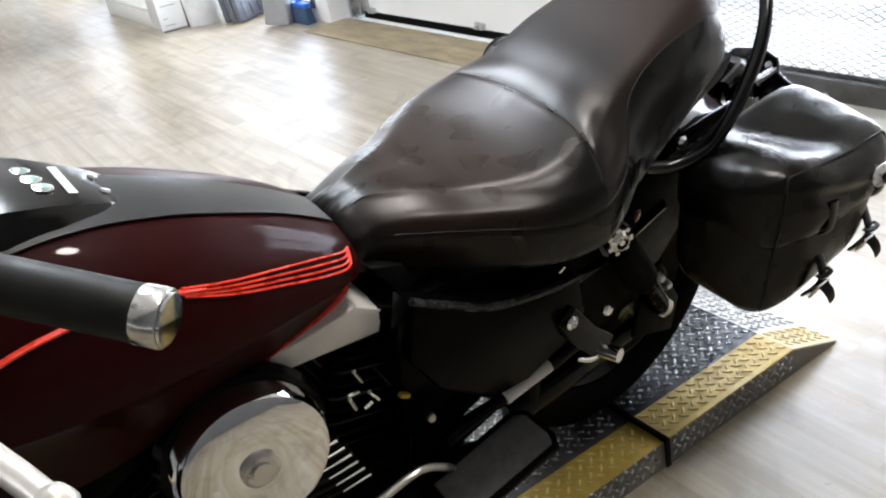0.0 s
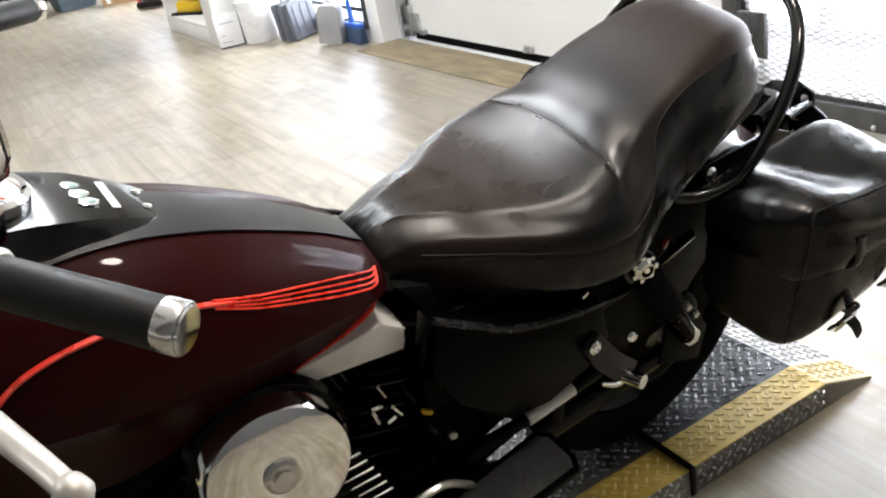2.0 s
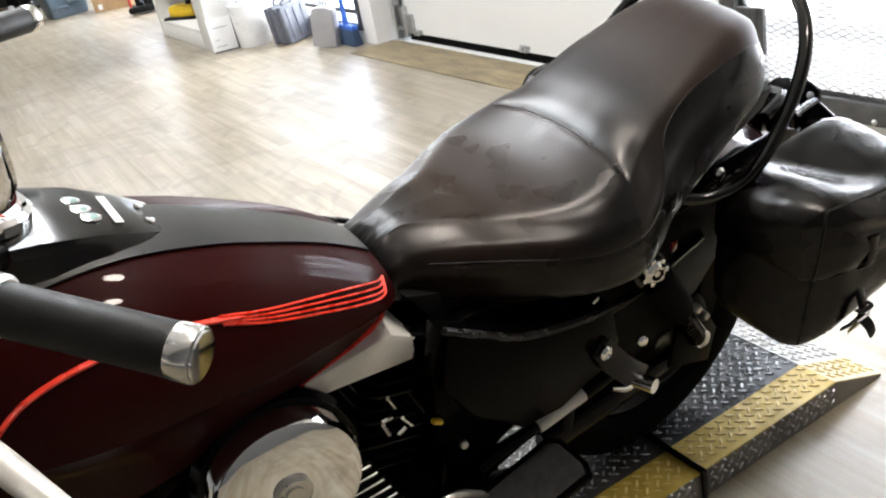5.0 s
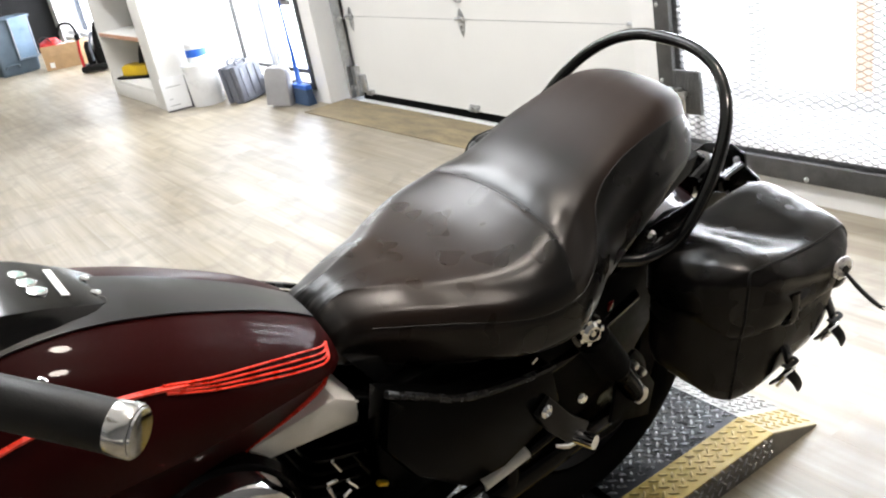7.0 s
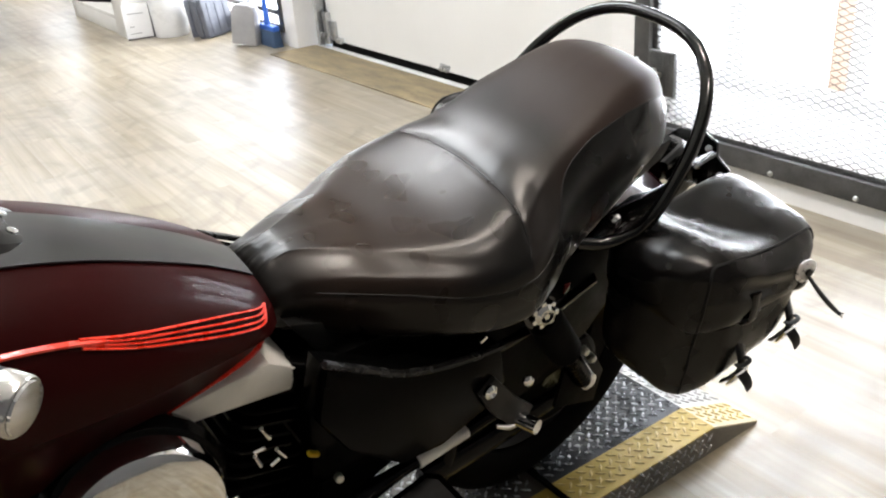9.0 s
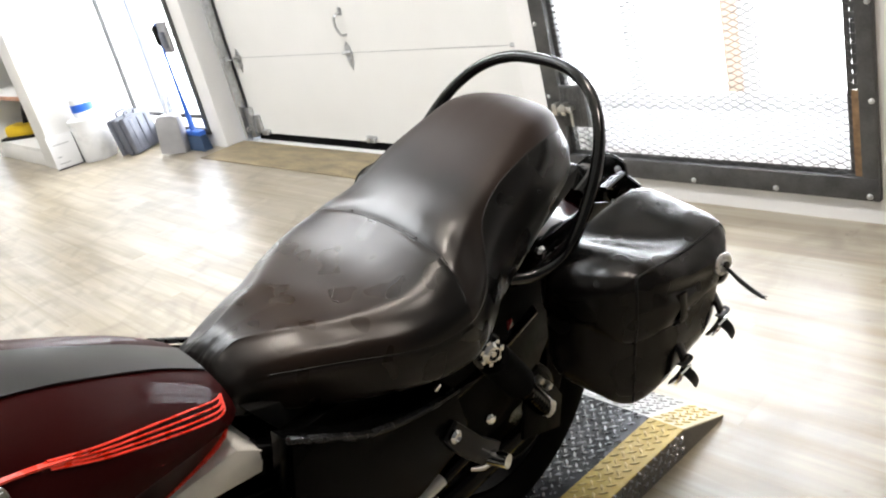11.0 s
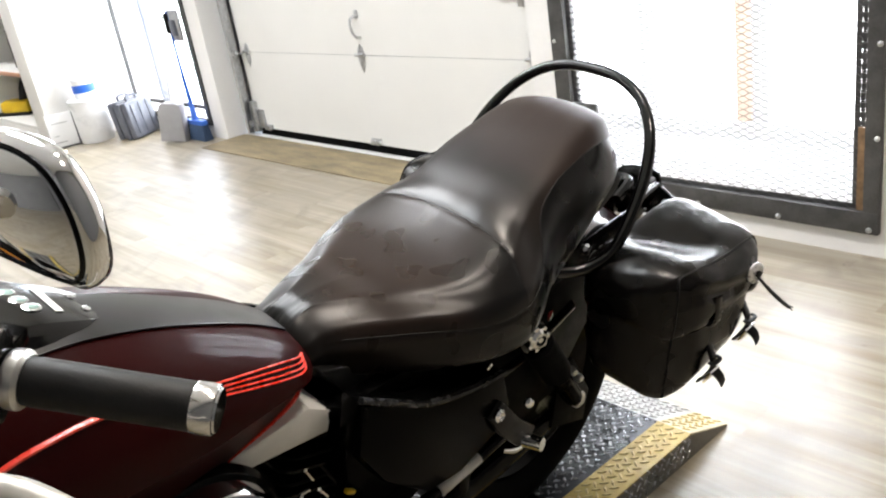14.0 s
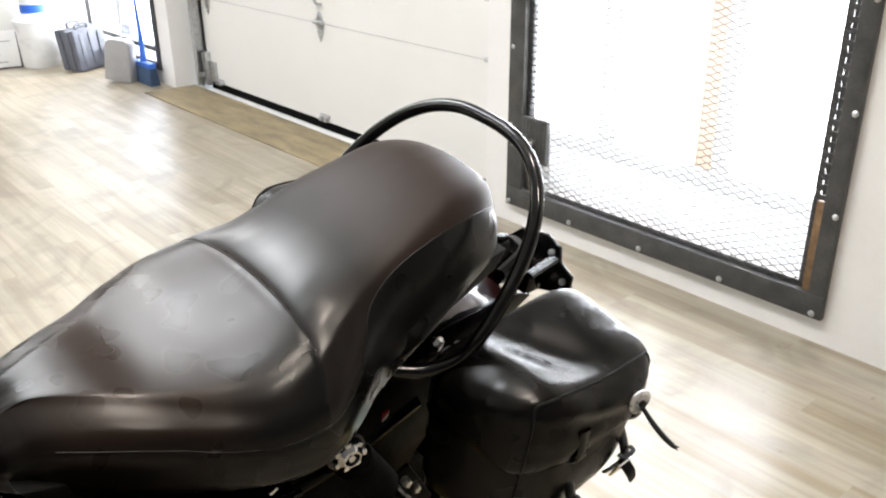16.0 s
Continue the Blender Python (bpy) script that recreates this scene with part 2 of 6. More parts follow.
M_GLOSS = mat("gloss_black", (0.0015, 0.0015, 0.0015), 0.14, spec=0.5, var=0.2, scale=6, bump=0, rough_var=0.03)
M_LEVER = mat("cast_alloy_lever", (0.54, 0.51, 0.455), 0.42, 0.45, var=0.08, scale=30, bump=0.02)
M_BLACK = mat("black_enamel", (0.0015, 0.0015, 0.0015), 0.18, spec=0.13, var=0.3, scale=14, bump=0.0, rough_var=0.04)
M_ENGINE = mat("engine_black", (0.0013, 0.0013, 0.0013), 0.45, 0.0, spec=0.03, var=0.4, scale=30, bump=0.0)
M_PLASTIC = mat("satin_black_plastic", (0.0013, 0.0013, 0.0013), 0.20, spec=0.03, var=0.2, scale=5, fine=20, bump=0.0, rough_var=0.03)
M_AIRBOX = mat("pale_grey_cover", (0.80, 0.785, 0.74), 0.42, 0.1, var=0.06, scale=12, bump=0.03)
M_GRIP = mat("grip_rubber", (0.010, 0.010, 0.010), 0.5, spec=0.3, var=0.3, scale=60, fine=500, bump=0.2)
M_PLATE_K = mat("tread_plate_black", (0.028, 0.030, 0.034), 0.3, 0.5, var=0.35, scale=9, bump=0.08)
M_PLATE_Y = mat("tread_plate_yellow", (0.40, 0.275, 0.032), 0.42, 0.1, var=0.3, scale=9, fine=60, bump=0.1, second=(0.50, 0.37, 0.08))
M_PLATE_F = mat("faded_yellow_plate", (0.50, 0.41, 0.19), 0.45, 0.15, var=0.25, scale=14, fine=60, bump=0.1, second=(0.55, 0.50, 0.36))
# lighter copy of the black plate: reflected light is put into its colour
M_PLATE_LIT = mat("lit_black_plate", (0.075, 0.072, 0.066), 0.38, 0.5, var=0.5, scale=7, bump=0.1)
M_SKIRT = mat("dull_steel_skirt", (0.20, 0.19, 0.175), 0.5, 0.6, var=0.3, scale=10, bump=0.1)
M_PLATE_S = mat("tread_plate_bare", (0.42, 0.42, 0.41), 0.35, 0.85, var=0.2, scale=10, bump=0.08)
M_LUG_K = mat("worn_tread_tops", (0.42, 0.43, 0.45), 0.28, 0.9, var=0.3, scale=60, bump=0.05)
M_LUG_Y = mat("yellow_tread_tops", (0.56, 0.44, 0.17), 0.38, 0.15, var=0.2, scale=60, bump=0.05)
M_SEAM = mat("seam_thread_leather", (0.004, 0.004, 0.004), 0.5, spec=0.25, var=0.2, scale=60, bump=0)
M_THRESH = mat("worn_threshold", (0.24, 0.19, 0.11), 0.65, var=0.5, scale=6, fine=60, bump=0.25, stretch=(0.5, 2, 1))
M_YELLOW = mat("yellow_plastic", (0.75, 0.50, 0.02), 0.4, var=0.08, bump=0)
M_BLUE = mat("blue_plastic", (0.03, 0.13, 0.55), 0.4, var=0.1, bump=0)
M_CASE = mat("grey_hard_case", (0.13, 0.14, 0.17), 0.45, var=0.2, scale=20, bump=0.1)
M_DUST = mat("grey_dustpan", (0.36, 0.36, 0.37), 0.45, var=0.1, bump=0.02)
M_NAVY = mat("blue_bristles", (0.05, 0.09, 0.17), 0.7, var=0.3, scale=120, bump=0.2)
M_WHITE = mat("white_plastic", (0.80, 0.80, 0.80), 0.35, var=0.03, bump=0)
M_JUG = mat("cloudy_plastic", (0.80, 0.81, 0.82), 0.3, var=0.04, bump=0)
M_CARD = mat("cardboard", (0.42, 0.27, 0.14), 0.8, var=0.15, scale=10, bump=0.08)
M_BIN = mat("slate_blue_plastic", (0.085, 0.12, 0.155), 0.45, var=0.15, bump=0.03)
M_WEST = mat("clutter_black", (0.016, 0.016, 0.017), 0.6, spec=0.2, var=0.3, scale=3, bump=0.05)
M_BIN_LID = mat("pale_blue_plastic", (0.22, 0.33, 0.46), 0.35, var=0.12, bump=0.02)
M_ORANGE = mat("orange_lens", (0.65, 0.16, 0.02), 0.2, var=0.1, bump=0)
M_REDP = mat("red_plastic", (0.55, 0.03, 0.03), 0.35, var=0.1, bump=0)
M_SHELF = mat("shelf_paint", (0.78, 0.77, 0.74), 0.5, var=0.05, scale=4, bump=0.04)
M_EDGE = mat("shelf_edge_wood", (0.55, 0.30, 0.20), 0.6, var=0.2, bump=0.05)
M_DARK = mat("dark_clutter", (0.008, 0.008, 0.008), 0.5, spec=0.2, var=0.4, scale=20, bump=0.1)
M_PAVE = mat("concrete_outside", (0.55, 0.54, 0.52), 0.85, var=0.15, scale=2, fine=30, bump=0.1)
M_LENS = mat("pale_green_lens", (0.25, 0.36, 0.33), 0.2, var=0.1, bump=0, coat=0.5)
M_DIAL = mat("cream_dial", (0.80, 0.76, 0.70), 0.3, var=0.03, bump=0)
M_AMBER = mat("amber_lens", (0.7, 0.25, 0.02), 0.2, var=0.1, bump=0, coat=0.5)
M_TAIL = mat("red_lens", (0.16, 0.008, 0.008), 0.15, var=0.1, bump=0, coat=0.6)
M_BULB = glow("fill_tube_glow", (1.0, 0.98, 0.95), 9.0)
M_WARM = glow("opal_glow", (1.0, 0.88, 0.76), 14.0)
M_PANEL = glow("seat_fill_glow", (0.95, 0.98, 1.0), 8.0)
# unseen closing walls, kept dark so the motorcycle's sides reflect little
M_BACK = mat("dim_reflection_wall", (0.16, 0.16, 0.16), 0.7, var=0.1, scale=1.5, fine=40, bump=0.06)
M_EAST = mat("dark_reflection_wall", (0.10, 0.10, 0.102), 0.7, var=0.06, scale=1.5, fine=40, bump=0.06)


def frosted(name, col, through_share):
    """Thin painted glazing bar or panel that lets a little daylight through."""
    m = bpy.data.materials.new(name)
    m.use_nodes = True
    n, l = m.node_tree.nodes, m.node_tree.links
    out = n["Material Output"]
    a, t, mix = n.new("ShaderNodeBsdfDiffuse"), n.new("ShaderNodeBsdfTranslucent"), n.new("ShaderNodeMixShader")
    tex = n.new("ShaderNodeTexNoise")
    tex.inputs["Scale"].default_value = 6.0
    ramp = n.new("ShaderNodeValToRGB")
    ramp.color_ramp.elements[0].color = (*[c * 0.9 for c in col], 1)
    ramp.color_ramp.elements[1].color = (*col, 1)
    l.new(tex.outputs["Fac"], ramp.inputs["Fac"])
    l.new(ramp.outputs["Color"], a.inputs["Color"])
    l.new(ramp.outputs["Color"], t.inputs["Color"])
    mix.inputs["Fac"].default_value = through_share
    l.new(a.outputs[0], mix.inputs[1])
    l.new(t.outputs[0], mix.inputs[2])
    l.new(mix.outputs[0], out.inputs["Surface"])
    return m


M_FROST = frosted("frosted_white_panel", (0.90, 0.90, 0.90), 0.32)
M_FROST_O = frosted("pale_orange_bar", (0.92, 0.80, 0.69), 0.19)
M_FROST_G = frosted("frosted_grey_bar", (0.86, 0.86, 0.86), 0.25)
M_GLASS = glass_material("window_glass")
M_MIRROR = mat("mirror_glass", (0.85, 0.86, 0.86), 0.03, 1.0, var=0.02, bump=0, rough_var=0.0)
M_LABEL = mat("pale_label", (0.72, 0.72, 0.70), 0.6, var=0.05, bump=0)
M_INK = mat("dark_print", (0.05, 0.05, 0.06), 0.6, var=0.05, bump=0)


# ---- mesh helpers ----
def part(name, bm, material, parent=None, label="", smooth=38, kind=""):
    """Links a bmesh as one mesh object, under parent if given."""
    me = bpy.data.meshes.new(name)
    bmesh.ops.recalc_face_normals(bm, faces=bm.faces)
    # broad flat faces keep their own shading beside narrow bevels
    if len(bm.faces) < 400 and any(f.calc_area() > 0.008 for f in bm.faces):
        smooth = min(smooth, 25)
    bm.to_mesh(me)
    bm.free()
    me.shade_smooth()
    me.set_sharp_from_angle(angle=radians(smooth))
    for m in (material if isinstance(material, (list, tuple)) else (material,)):
        me.materials.append(m)
    ob = new(name, me)
    if parent:
        ob.parent = parent
    return tagged(ob, label=label, kind=kind)


def thing(name, label, category, group="", at=None):
    ob = new(name)
    ob.empty_display_size = 0.1
    if at is not None:
        ob.matrix_world = at
    return tagged(ob, label, category, group)


def box(x0, y0, z0, x1, y1, z1, bevel=0.0, seg=2, bm=None):
    own = bmesh.new()
    g = bmesh.ops.create_cube(own, size=1)
    bmesh.ops.scale(own, vec=(abs(x1 - x0), abs(y1 - y0), abs(z1 - z0)), verts=own.verts)
    bmesh.ops.translate(own, vec=((x0 + x1) / 2, (y0 + y1) / 2, (z0 + z1) / 2), verts=own.verts)
    if bevel:
        bmesh.ops.bevel(own, geom=own.edges[:], offset=bevel, segments=seg, affect="EDGES", profile=0.5)
    if bm is None:
        return own
    return merge(bm, own)


def merge(bm, other, m=None):
    me = bpy.data.meshes.new("tmp")
    other.to_mesh(me)
    other.free()
    if m is not None:
        me.transform(m)
    bm.from_mesh(me)
    bpy.data.meshes.remove(me)
    return bm


def moved(bm, m):
    bmesh.ops.transform(bm, matrix=m, verts=bm.verts)
    return bm


def smooth_line(pts, n=6):
    """Catmull-Rom through pts."""
    p = [Vector(q) for q in pts]
    p = [2 * p[0] - p[1], *p, 2 * p[-1] - p[-2]]
    out = []
    for i in range(1, len(p) - 2):
        for k in range(n):
            t = k / n
            a, b, c, d = p[i - 1], p[i], p[i + 1], p[i + 2]
            out.append(0.5 * (2 * b + (c - a) * t + (2 * a - 5 * b + 4 * c - d) * t * t + (3 * b - a - 3 * c + d) * t ** 3))
    return out + [p[-2]]


def tube(pts, r, seg=10, bm=None, n=6, flat=1.0, up=None):
    """A round (or flattened) bar along a smooth line; r may be a list, one for each point."""
    bm = bm or bmesh.new()
    line = smooth_line(pts, n) if n > 1 else [Vector(p) for p in pts]
    if isinstance(r, (list, tuple)):
        rad = [r[min(int(i / n), len(r) - 2)] * (1 - (i / n - min(int(i / n), len(r) - 2)))
               + r[min(int(i / n), len(r) - 2) + 1] * (i / n - min(int(i / n), len(r) - 2)) for i in range(len(line))]
    else:
        rad = [r] * len(line)
    rings, side = [], None
    for i, q in enumerate(line):
        way = (line[min(i + 1, len(line) - 1)] - line[max(i - 1, 0)]).normalized()
        ref = Vector(up) if up else (side if side is not None else (Vector((0, 0, 1)) if abs(way.z) < 0.9 else Vector((1, 0, 0))))
        a = (ref - way * ref.dot(way)).normalized()
        if not up:
            side = a
        b = way.cross(a)
        rings.append([bm.verts.new(q + rad[i] * (math.cos(k * math.tau / seg) * a * flat + math.sin(k * math.tau / seg) * b)) for k in range(seg)])
    for r0, r1 in zip(rings, rings[1:]):
        for k in range(seg):
            bm.faces.new((r0[k], r0[(k + 1) % seg], r1[(k + 1) % seg], r1[k]))
    bm.faces.new(rings[0][::-1])
    bm.faces.new(rings[-1])
    return bm


def loft(rings, closed=False, caps=True, bm=None):
    """Skin over rows of points."""
    bm = bm or bmesh.new()
    rows = [[bm.verts.new(p) for p in r] for r in rings]
    m = len(rows[0])
    for a, b in zip(rows, rows[1:]):
        for k in range(m if closed else m - 1):
            j = (k + 1) % m
            bm.faces.new((a[k], a[j], b[j], b[k]))
    if caps:
        bm.faces.new(rows[0][::-1])
        bm.faces.new(rows[-1])
    return bm


def lathe(profile, seg=28, m=None, bm=None):
    """Turned body: (radius, height) pairs about z."""
    own = bmesh.new()
    rows = []
    for r, h in profile:
        rows.append([own.verts.new((r * math.cos(k * math.tau / seg), r * math.sin(k * math.tau / seg), h)) for k in range(seg)] if r > 1e-6
                    else [own.verts.new((0, 0, h))])
    for a, b in zip(rows, rows[1:]):
        for k in range(seg):
            j = (k + 1) % seg
            if len(a) == 1 and len(b) == 1:
                continue
            if len(a) == 1:
                own.faces.new((a[0], b[j], b[k]))
            elif len(b) == 1:
                own.faces.new((a[k], a[j], b[0]))
            else:
                own.faces.new((a[k], a[j], b[j], b[k]))
    for r in (rows[0], rows[-1]):
        if len(r) > 2:
            own.faces.new(r)
    if m is not None:
        moved(own, m)
    return own if bm is None else merge(bm, own)


def aim(at, way, up=(0, 0, 1)):
    """A pose at a point whose z looks along way."""
    return Matrix.Translation(at) @ Vector(way).to_track_quat("Z", "Y").to_matrix().to_4x4()


def slab(outline, depth, m=None, bevel=0.0, bm=None):
    """A flat outline (x, y) given thickness along z."""
    own = bmesh.new()
    lo = [own.verts.new((x, y, 0)) for x, y in outline]
    f = own.faces.new(lo)
    g = bmesh.ops.extrude_face_region(own, geom=[f])
    bmesh.ops.translate(own, vec=(0, 0, depth), verts=[v for v in g["geom"] if isinstance(v, bmesh.types.BMVert)])
    if bevel:
        bmesh.ops.bevel(own, geom=[e for e in own.edges if abs((e.verts[0].co - e.verts[1].co).z) < 1e-6], offset=bevel, segments=2, affect="EDGES", profile=0.5)
    if m is not None:
        moved(own, m)
    return own if bm is None else merge(bm, own)


def rounded(w, h, r, seg=5):
    out = []
    for cx, cy, a0 in ((w / 2 - r, h / 2 - r, 0), (-w / 2 + r, h / 2 - r, 90), (-w / 2 + r, -h / 2 + r, 180), (w / 2 - r, -h / 2 + r, 270)):
        out += [(cx + r * math.cos(radians(a0 + 90 * k / seg)), cy + r * math.sin(radians(a0 + 90 * k / seg))) for k in range(seg + 1)]
    return out


def lerp_table(table, v):
    """Smooth value from (position, value...) rows."""
    rows = table
    if v <= rows[0][0]:
        return rows[0][1:]
    if v >= rows[-1][0]:
        return rows[-1][1:]
    for i in range(len(rows) - 1):
        if rows[i][0] <= v <= rows[i + 1][0]:
            a, b = rows[i], rows[i + 1]
            h = b[0] - a[0]
            t = (v - a[0]) / h
            out = []
            for k in range(1, len(a)):
                ma = (b[k] - rows[i - 1][k]) / (b[0] - rows[i - 1][0]) if i > 0 else (b[k] - a[k]) / h
                mb = (rows[i + 2][k] - a[k]) / (rows[i + 2][0] - a[0]) if i + 2 < len(rows) else (b[k] - a[k]) / h
                out.append((2 * t ** 3 - 3 * t * t + 1) * a[k] + (t ** 3 - 2 * t * t + t) * h * ma + (-2 * t ** 3 + 3 * t * t) * b[k] + (t ** 3 - t * t) * h * mb)
            return tuple(out)


# ---- the room ----
WEST, EAST, SOUTH, TOP, THICK = -11.5, 5.7, -8.5, 3.3, 0.30
DOOR_L, DOOR_R, DOOR_H, DOOR_Y = -1.635, 1.60, 2.30, 0.20


def structure(name, bm, material, label="", category="", smooth=38):
    ob = part(name, bm, material, None, label, smooth, "structure")
    return tagged(ob, category=category)


def wall_with_openings(x0, x1, z1, y0, y1, holes):
    """A thick wall along x, with rectangular holes (x0, x1, z0, z1) through it."""
    bm = bmesh.new()
    xs = sorted({x0, x1, *[h[0] for h in holes], *[h[1] for h in holes]})
    for a, b in zip(xs, xs[1:]):
        cuts = sorted([(h[2], h[3]) for h in holes if h[0] <= a and h[1] >= b])
        z = 0.0
        for lo, hi in cuts:
            if lo > z:
                box(a, y0, z, b, y1, lo, bm=bm)
            z = hi
        if z < z1:
            box(a, y0, z, b, y1, z1, bm=bm)
    bmesh.ops.remove_doubles(bm, verts=bm.verts, dist=1e-5)
    return bm


FLOOR = structure("floor", box(WEST, SOUTH, -0.12, EAST, 0.0, -0.004), M_FLOOR, "pale wood-look vinyl board floor with a satin sheen", "floor")
structure("floor_sill", box(DOOR_L, 0.0, -0.12, DOOR_R, THICK, 0.0), M_PAVE, "bare concrete sill under the garage door", "floor")
structure("ceiling", box(WEST, SOUTH, TOP, EAST, THICK, TOP + 0.15), M_CEIL, "plain white painted ceiling", "ceiling")
HOLES = [(-3.36, -1.83, 0.14, 2.35), (DOOR_L, DOOR_R, 0.0, DOOR_H), (1.80, 3.16, 0.135, 2.45), (-11.2, -6.4, 0.22, 2.5)]
structure("wall_north", wall_with_openings(WEST, EAST, TOP, 0.0, THICK, HOLES), M_WALL, "white painted wall with door and window openings", "wall")
# black here stands in for the dark clutter piled before this wall
structure("wall_west", box(WEST - 0.2, SOUTH, 0, WEST, THICK, TOP), M_WEST, "plain wall, black in place of dark clutter", "wall")
# east and south: added out of view, to darken reflections on the motorcycle
structure("wall_east", box(EAST, SOUTH, 0, EAST + 0.2, THICK, TOP), M_EAST, "unseen charcoal wall, added to darken reflections", "wall")
structure("wall_south", box(WEST, SOUTH - 0.2, 0, EAST, SOUTH, TOP), M_BACK, "unseen grey wall, added to dim reflections", "wall")
structure("ground", box(-90, THICK + 0.003, -0.25, 90, 160, -0.02), M_PAVE, "bright concrete yard outside", "ground")


# added tube lamps out of view, to brighten walls, door and floor
def ceiling_lamp(x, y, length=2.4):
    t = thing("ceiling_lamp", "added fluorescent ceiling lamp with two bare tubes, out of view", "lamp", "ceiling lamps", pose(x, y, TOP))
    part("housing", box(-length / 2, -0.09, -0.06, length / 2, 0.09, -0.001, 0.008), M_WHITE, t)
    for s in (-0.045, 0.045):
        part("tube", tube([(-length / 2 + 0.03, s, -0.085), (length / 2 - 0.03, s, -0.085)], 0.014, 10, n=1), M_BULB, t, "glowing white tube")
    d = bpy.data.lights.new("fill_tube_light", "AREA")
    d.shape, d.size, d.size_y, d.energy, d.color = "RECTANGLE", length, 0.12, LAMP, (0.985, 0.985, 0.99)
    ob = new("fill_tube_light", d)
    ob.matrix_world = pose(x, y, TOP - 0.11)


def round_lamp(x, y):
    t = thing("ceiling_lamp", "small round warm-white ceiling lamp with an opal cover", "lamp", "round ceiling lamps", pose(x, y, TOP))
    part("housing", lathe([(0, -0.001), (0.16, -0.001), (0.16, -0.035), (0.14, -0.05), (0, -0.05)], 32), M_WHITE, t)
    part("cover", lathe([(0.138, -0.0505), (0.13, -0.062), (0.09, -0.075), (0, -0.082)], 32), M_WARM, t, "glowing opal cover")
    d = bpy.data.lights.new("round_light", "AREA")
    d.shape, d.size, d.energy, d.color = "DISK", 0.26, ROUND, (1.0, 0.88, 0.76)
    new("round_light", d).matrix_world = pose(x, y, TOP - 0.095)


# added panel out of view; its reflection brightens the seat top
def seat_fill_lamp(x, y, sx=0.6, sy=1.2):
    t = thing("seat_fill_panel", "added flat ceiling panel, out of view, that brightens the seat", "lamp", at=pose(x, y, TOP))
    part("frame", box(-sx / 2, -sy / 2, -0.03, sx / 2, sy / 2, -0.001, 0.004), M_WHITE, t)
    part("diffuser", box(-sx / 2 + 0.02, -sy / 2 + 0.02, -0.034, sx / 2 - 0.02, sy / 2 - 0.02, -0.0305), M_PANEL, t, "glowing white diffuser")
    d = bpy.data.lights.new("seat_fill_light", "AREA")
    d.shape, d.size, d.size_y, d.energy, d.color = "RECTANGLE", sx - 0.04, sy - 0.04, PANEL, (0.95, 0.98, 1.0)
    new("seat_fill_light", d).matrix_world = pose(x, y, TOP - 0.045)


LAMP, ROUND, PANEL = 52.0, 24.0, 34.0
for lx, ly in ((-5.2, -1.9), (-1.8, -1.9), (0.9, -1.75), (-3.0, -5.2), (1.0, -5.4)):
    ceiling_lamp(lx, ly)
round_lamp(3.55, -1.70)
round_lamp(4.55, -1.78)
seat_fill_lamp(2.0, -2.15, 1.4, 0.7)


# ---- garage door ----
def strap_hinge(m, parent, left=True, right=True):
    """A pressed steel hinge with a pointed leaf below and above the joint."""
    bm = slab([(-0.028, 0.0), (-0.02, -0.05), (0, -0.085), (0.02, -0.05), (0.028, 0.0), (0.02, 0.035), (0, 0.055), (-0.02, 0.035)], 0.004, bevel=0.001)
    tube([(-0.035, 0.004, 0.010), (0.035, 0.004, 0.010)], 0.009, 10, bm, n=1)
    for q in (-0.03, -0.06, 0.03):
        lathe([(0.006, 0.004), (0.006, 0.009), (0.003, 0.011), (0, 0.011)], 8, Matrix.Translation((0, q, 0)), bm)
    return part("hinge", moved(bm, m @ Matrix.Scale(1.25, 4)), M_STEEL, parent, "galvanised steel hinge")


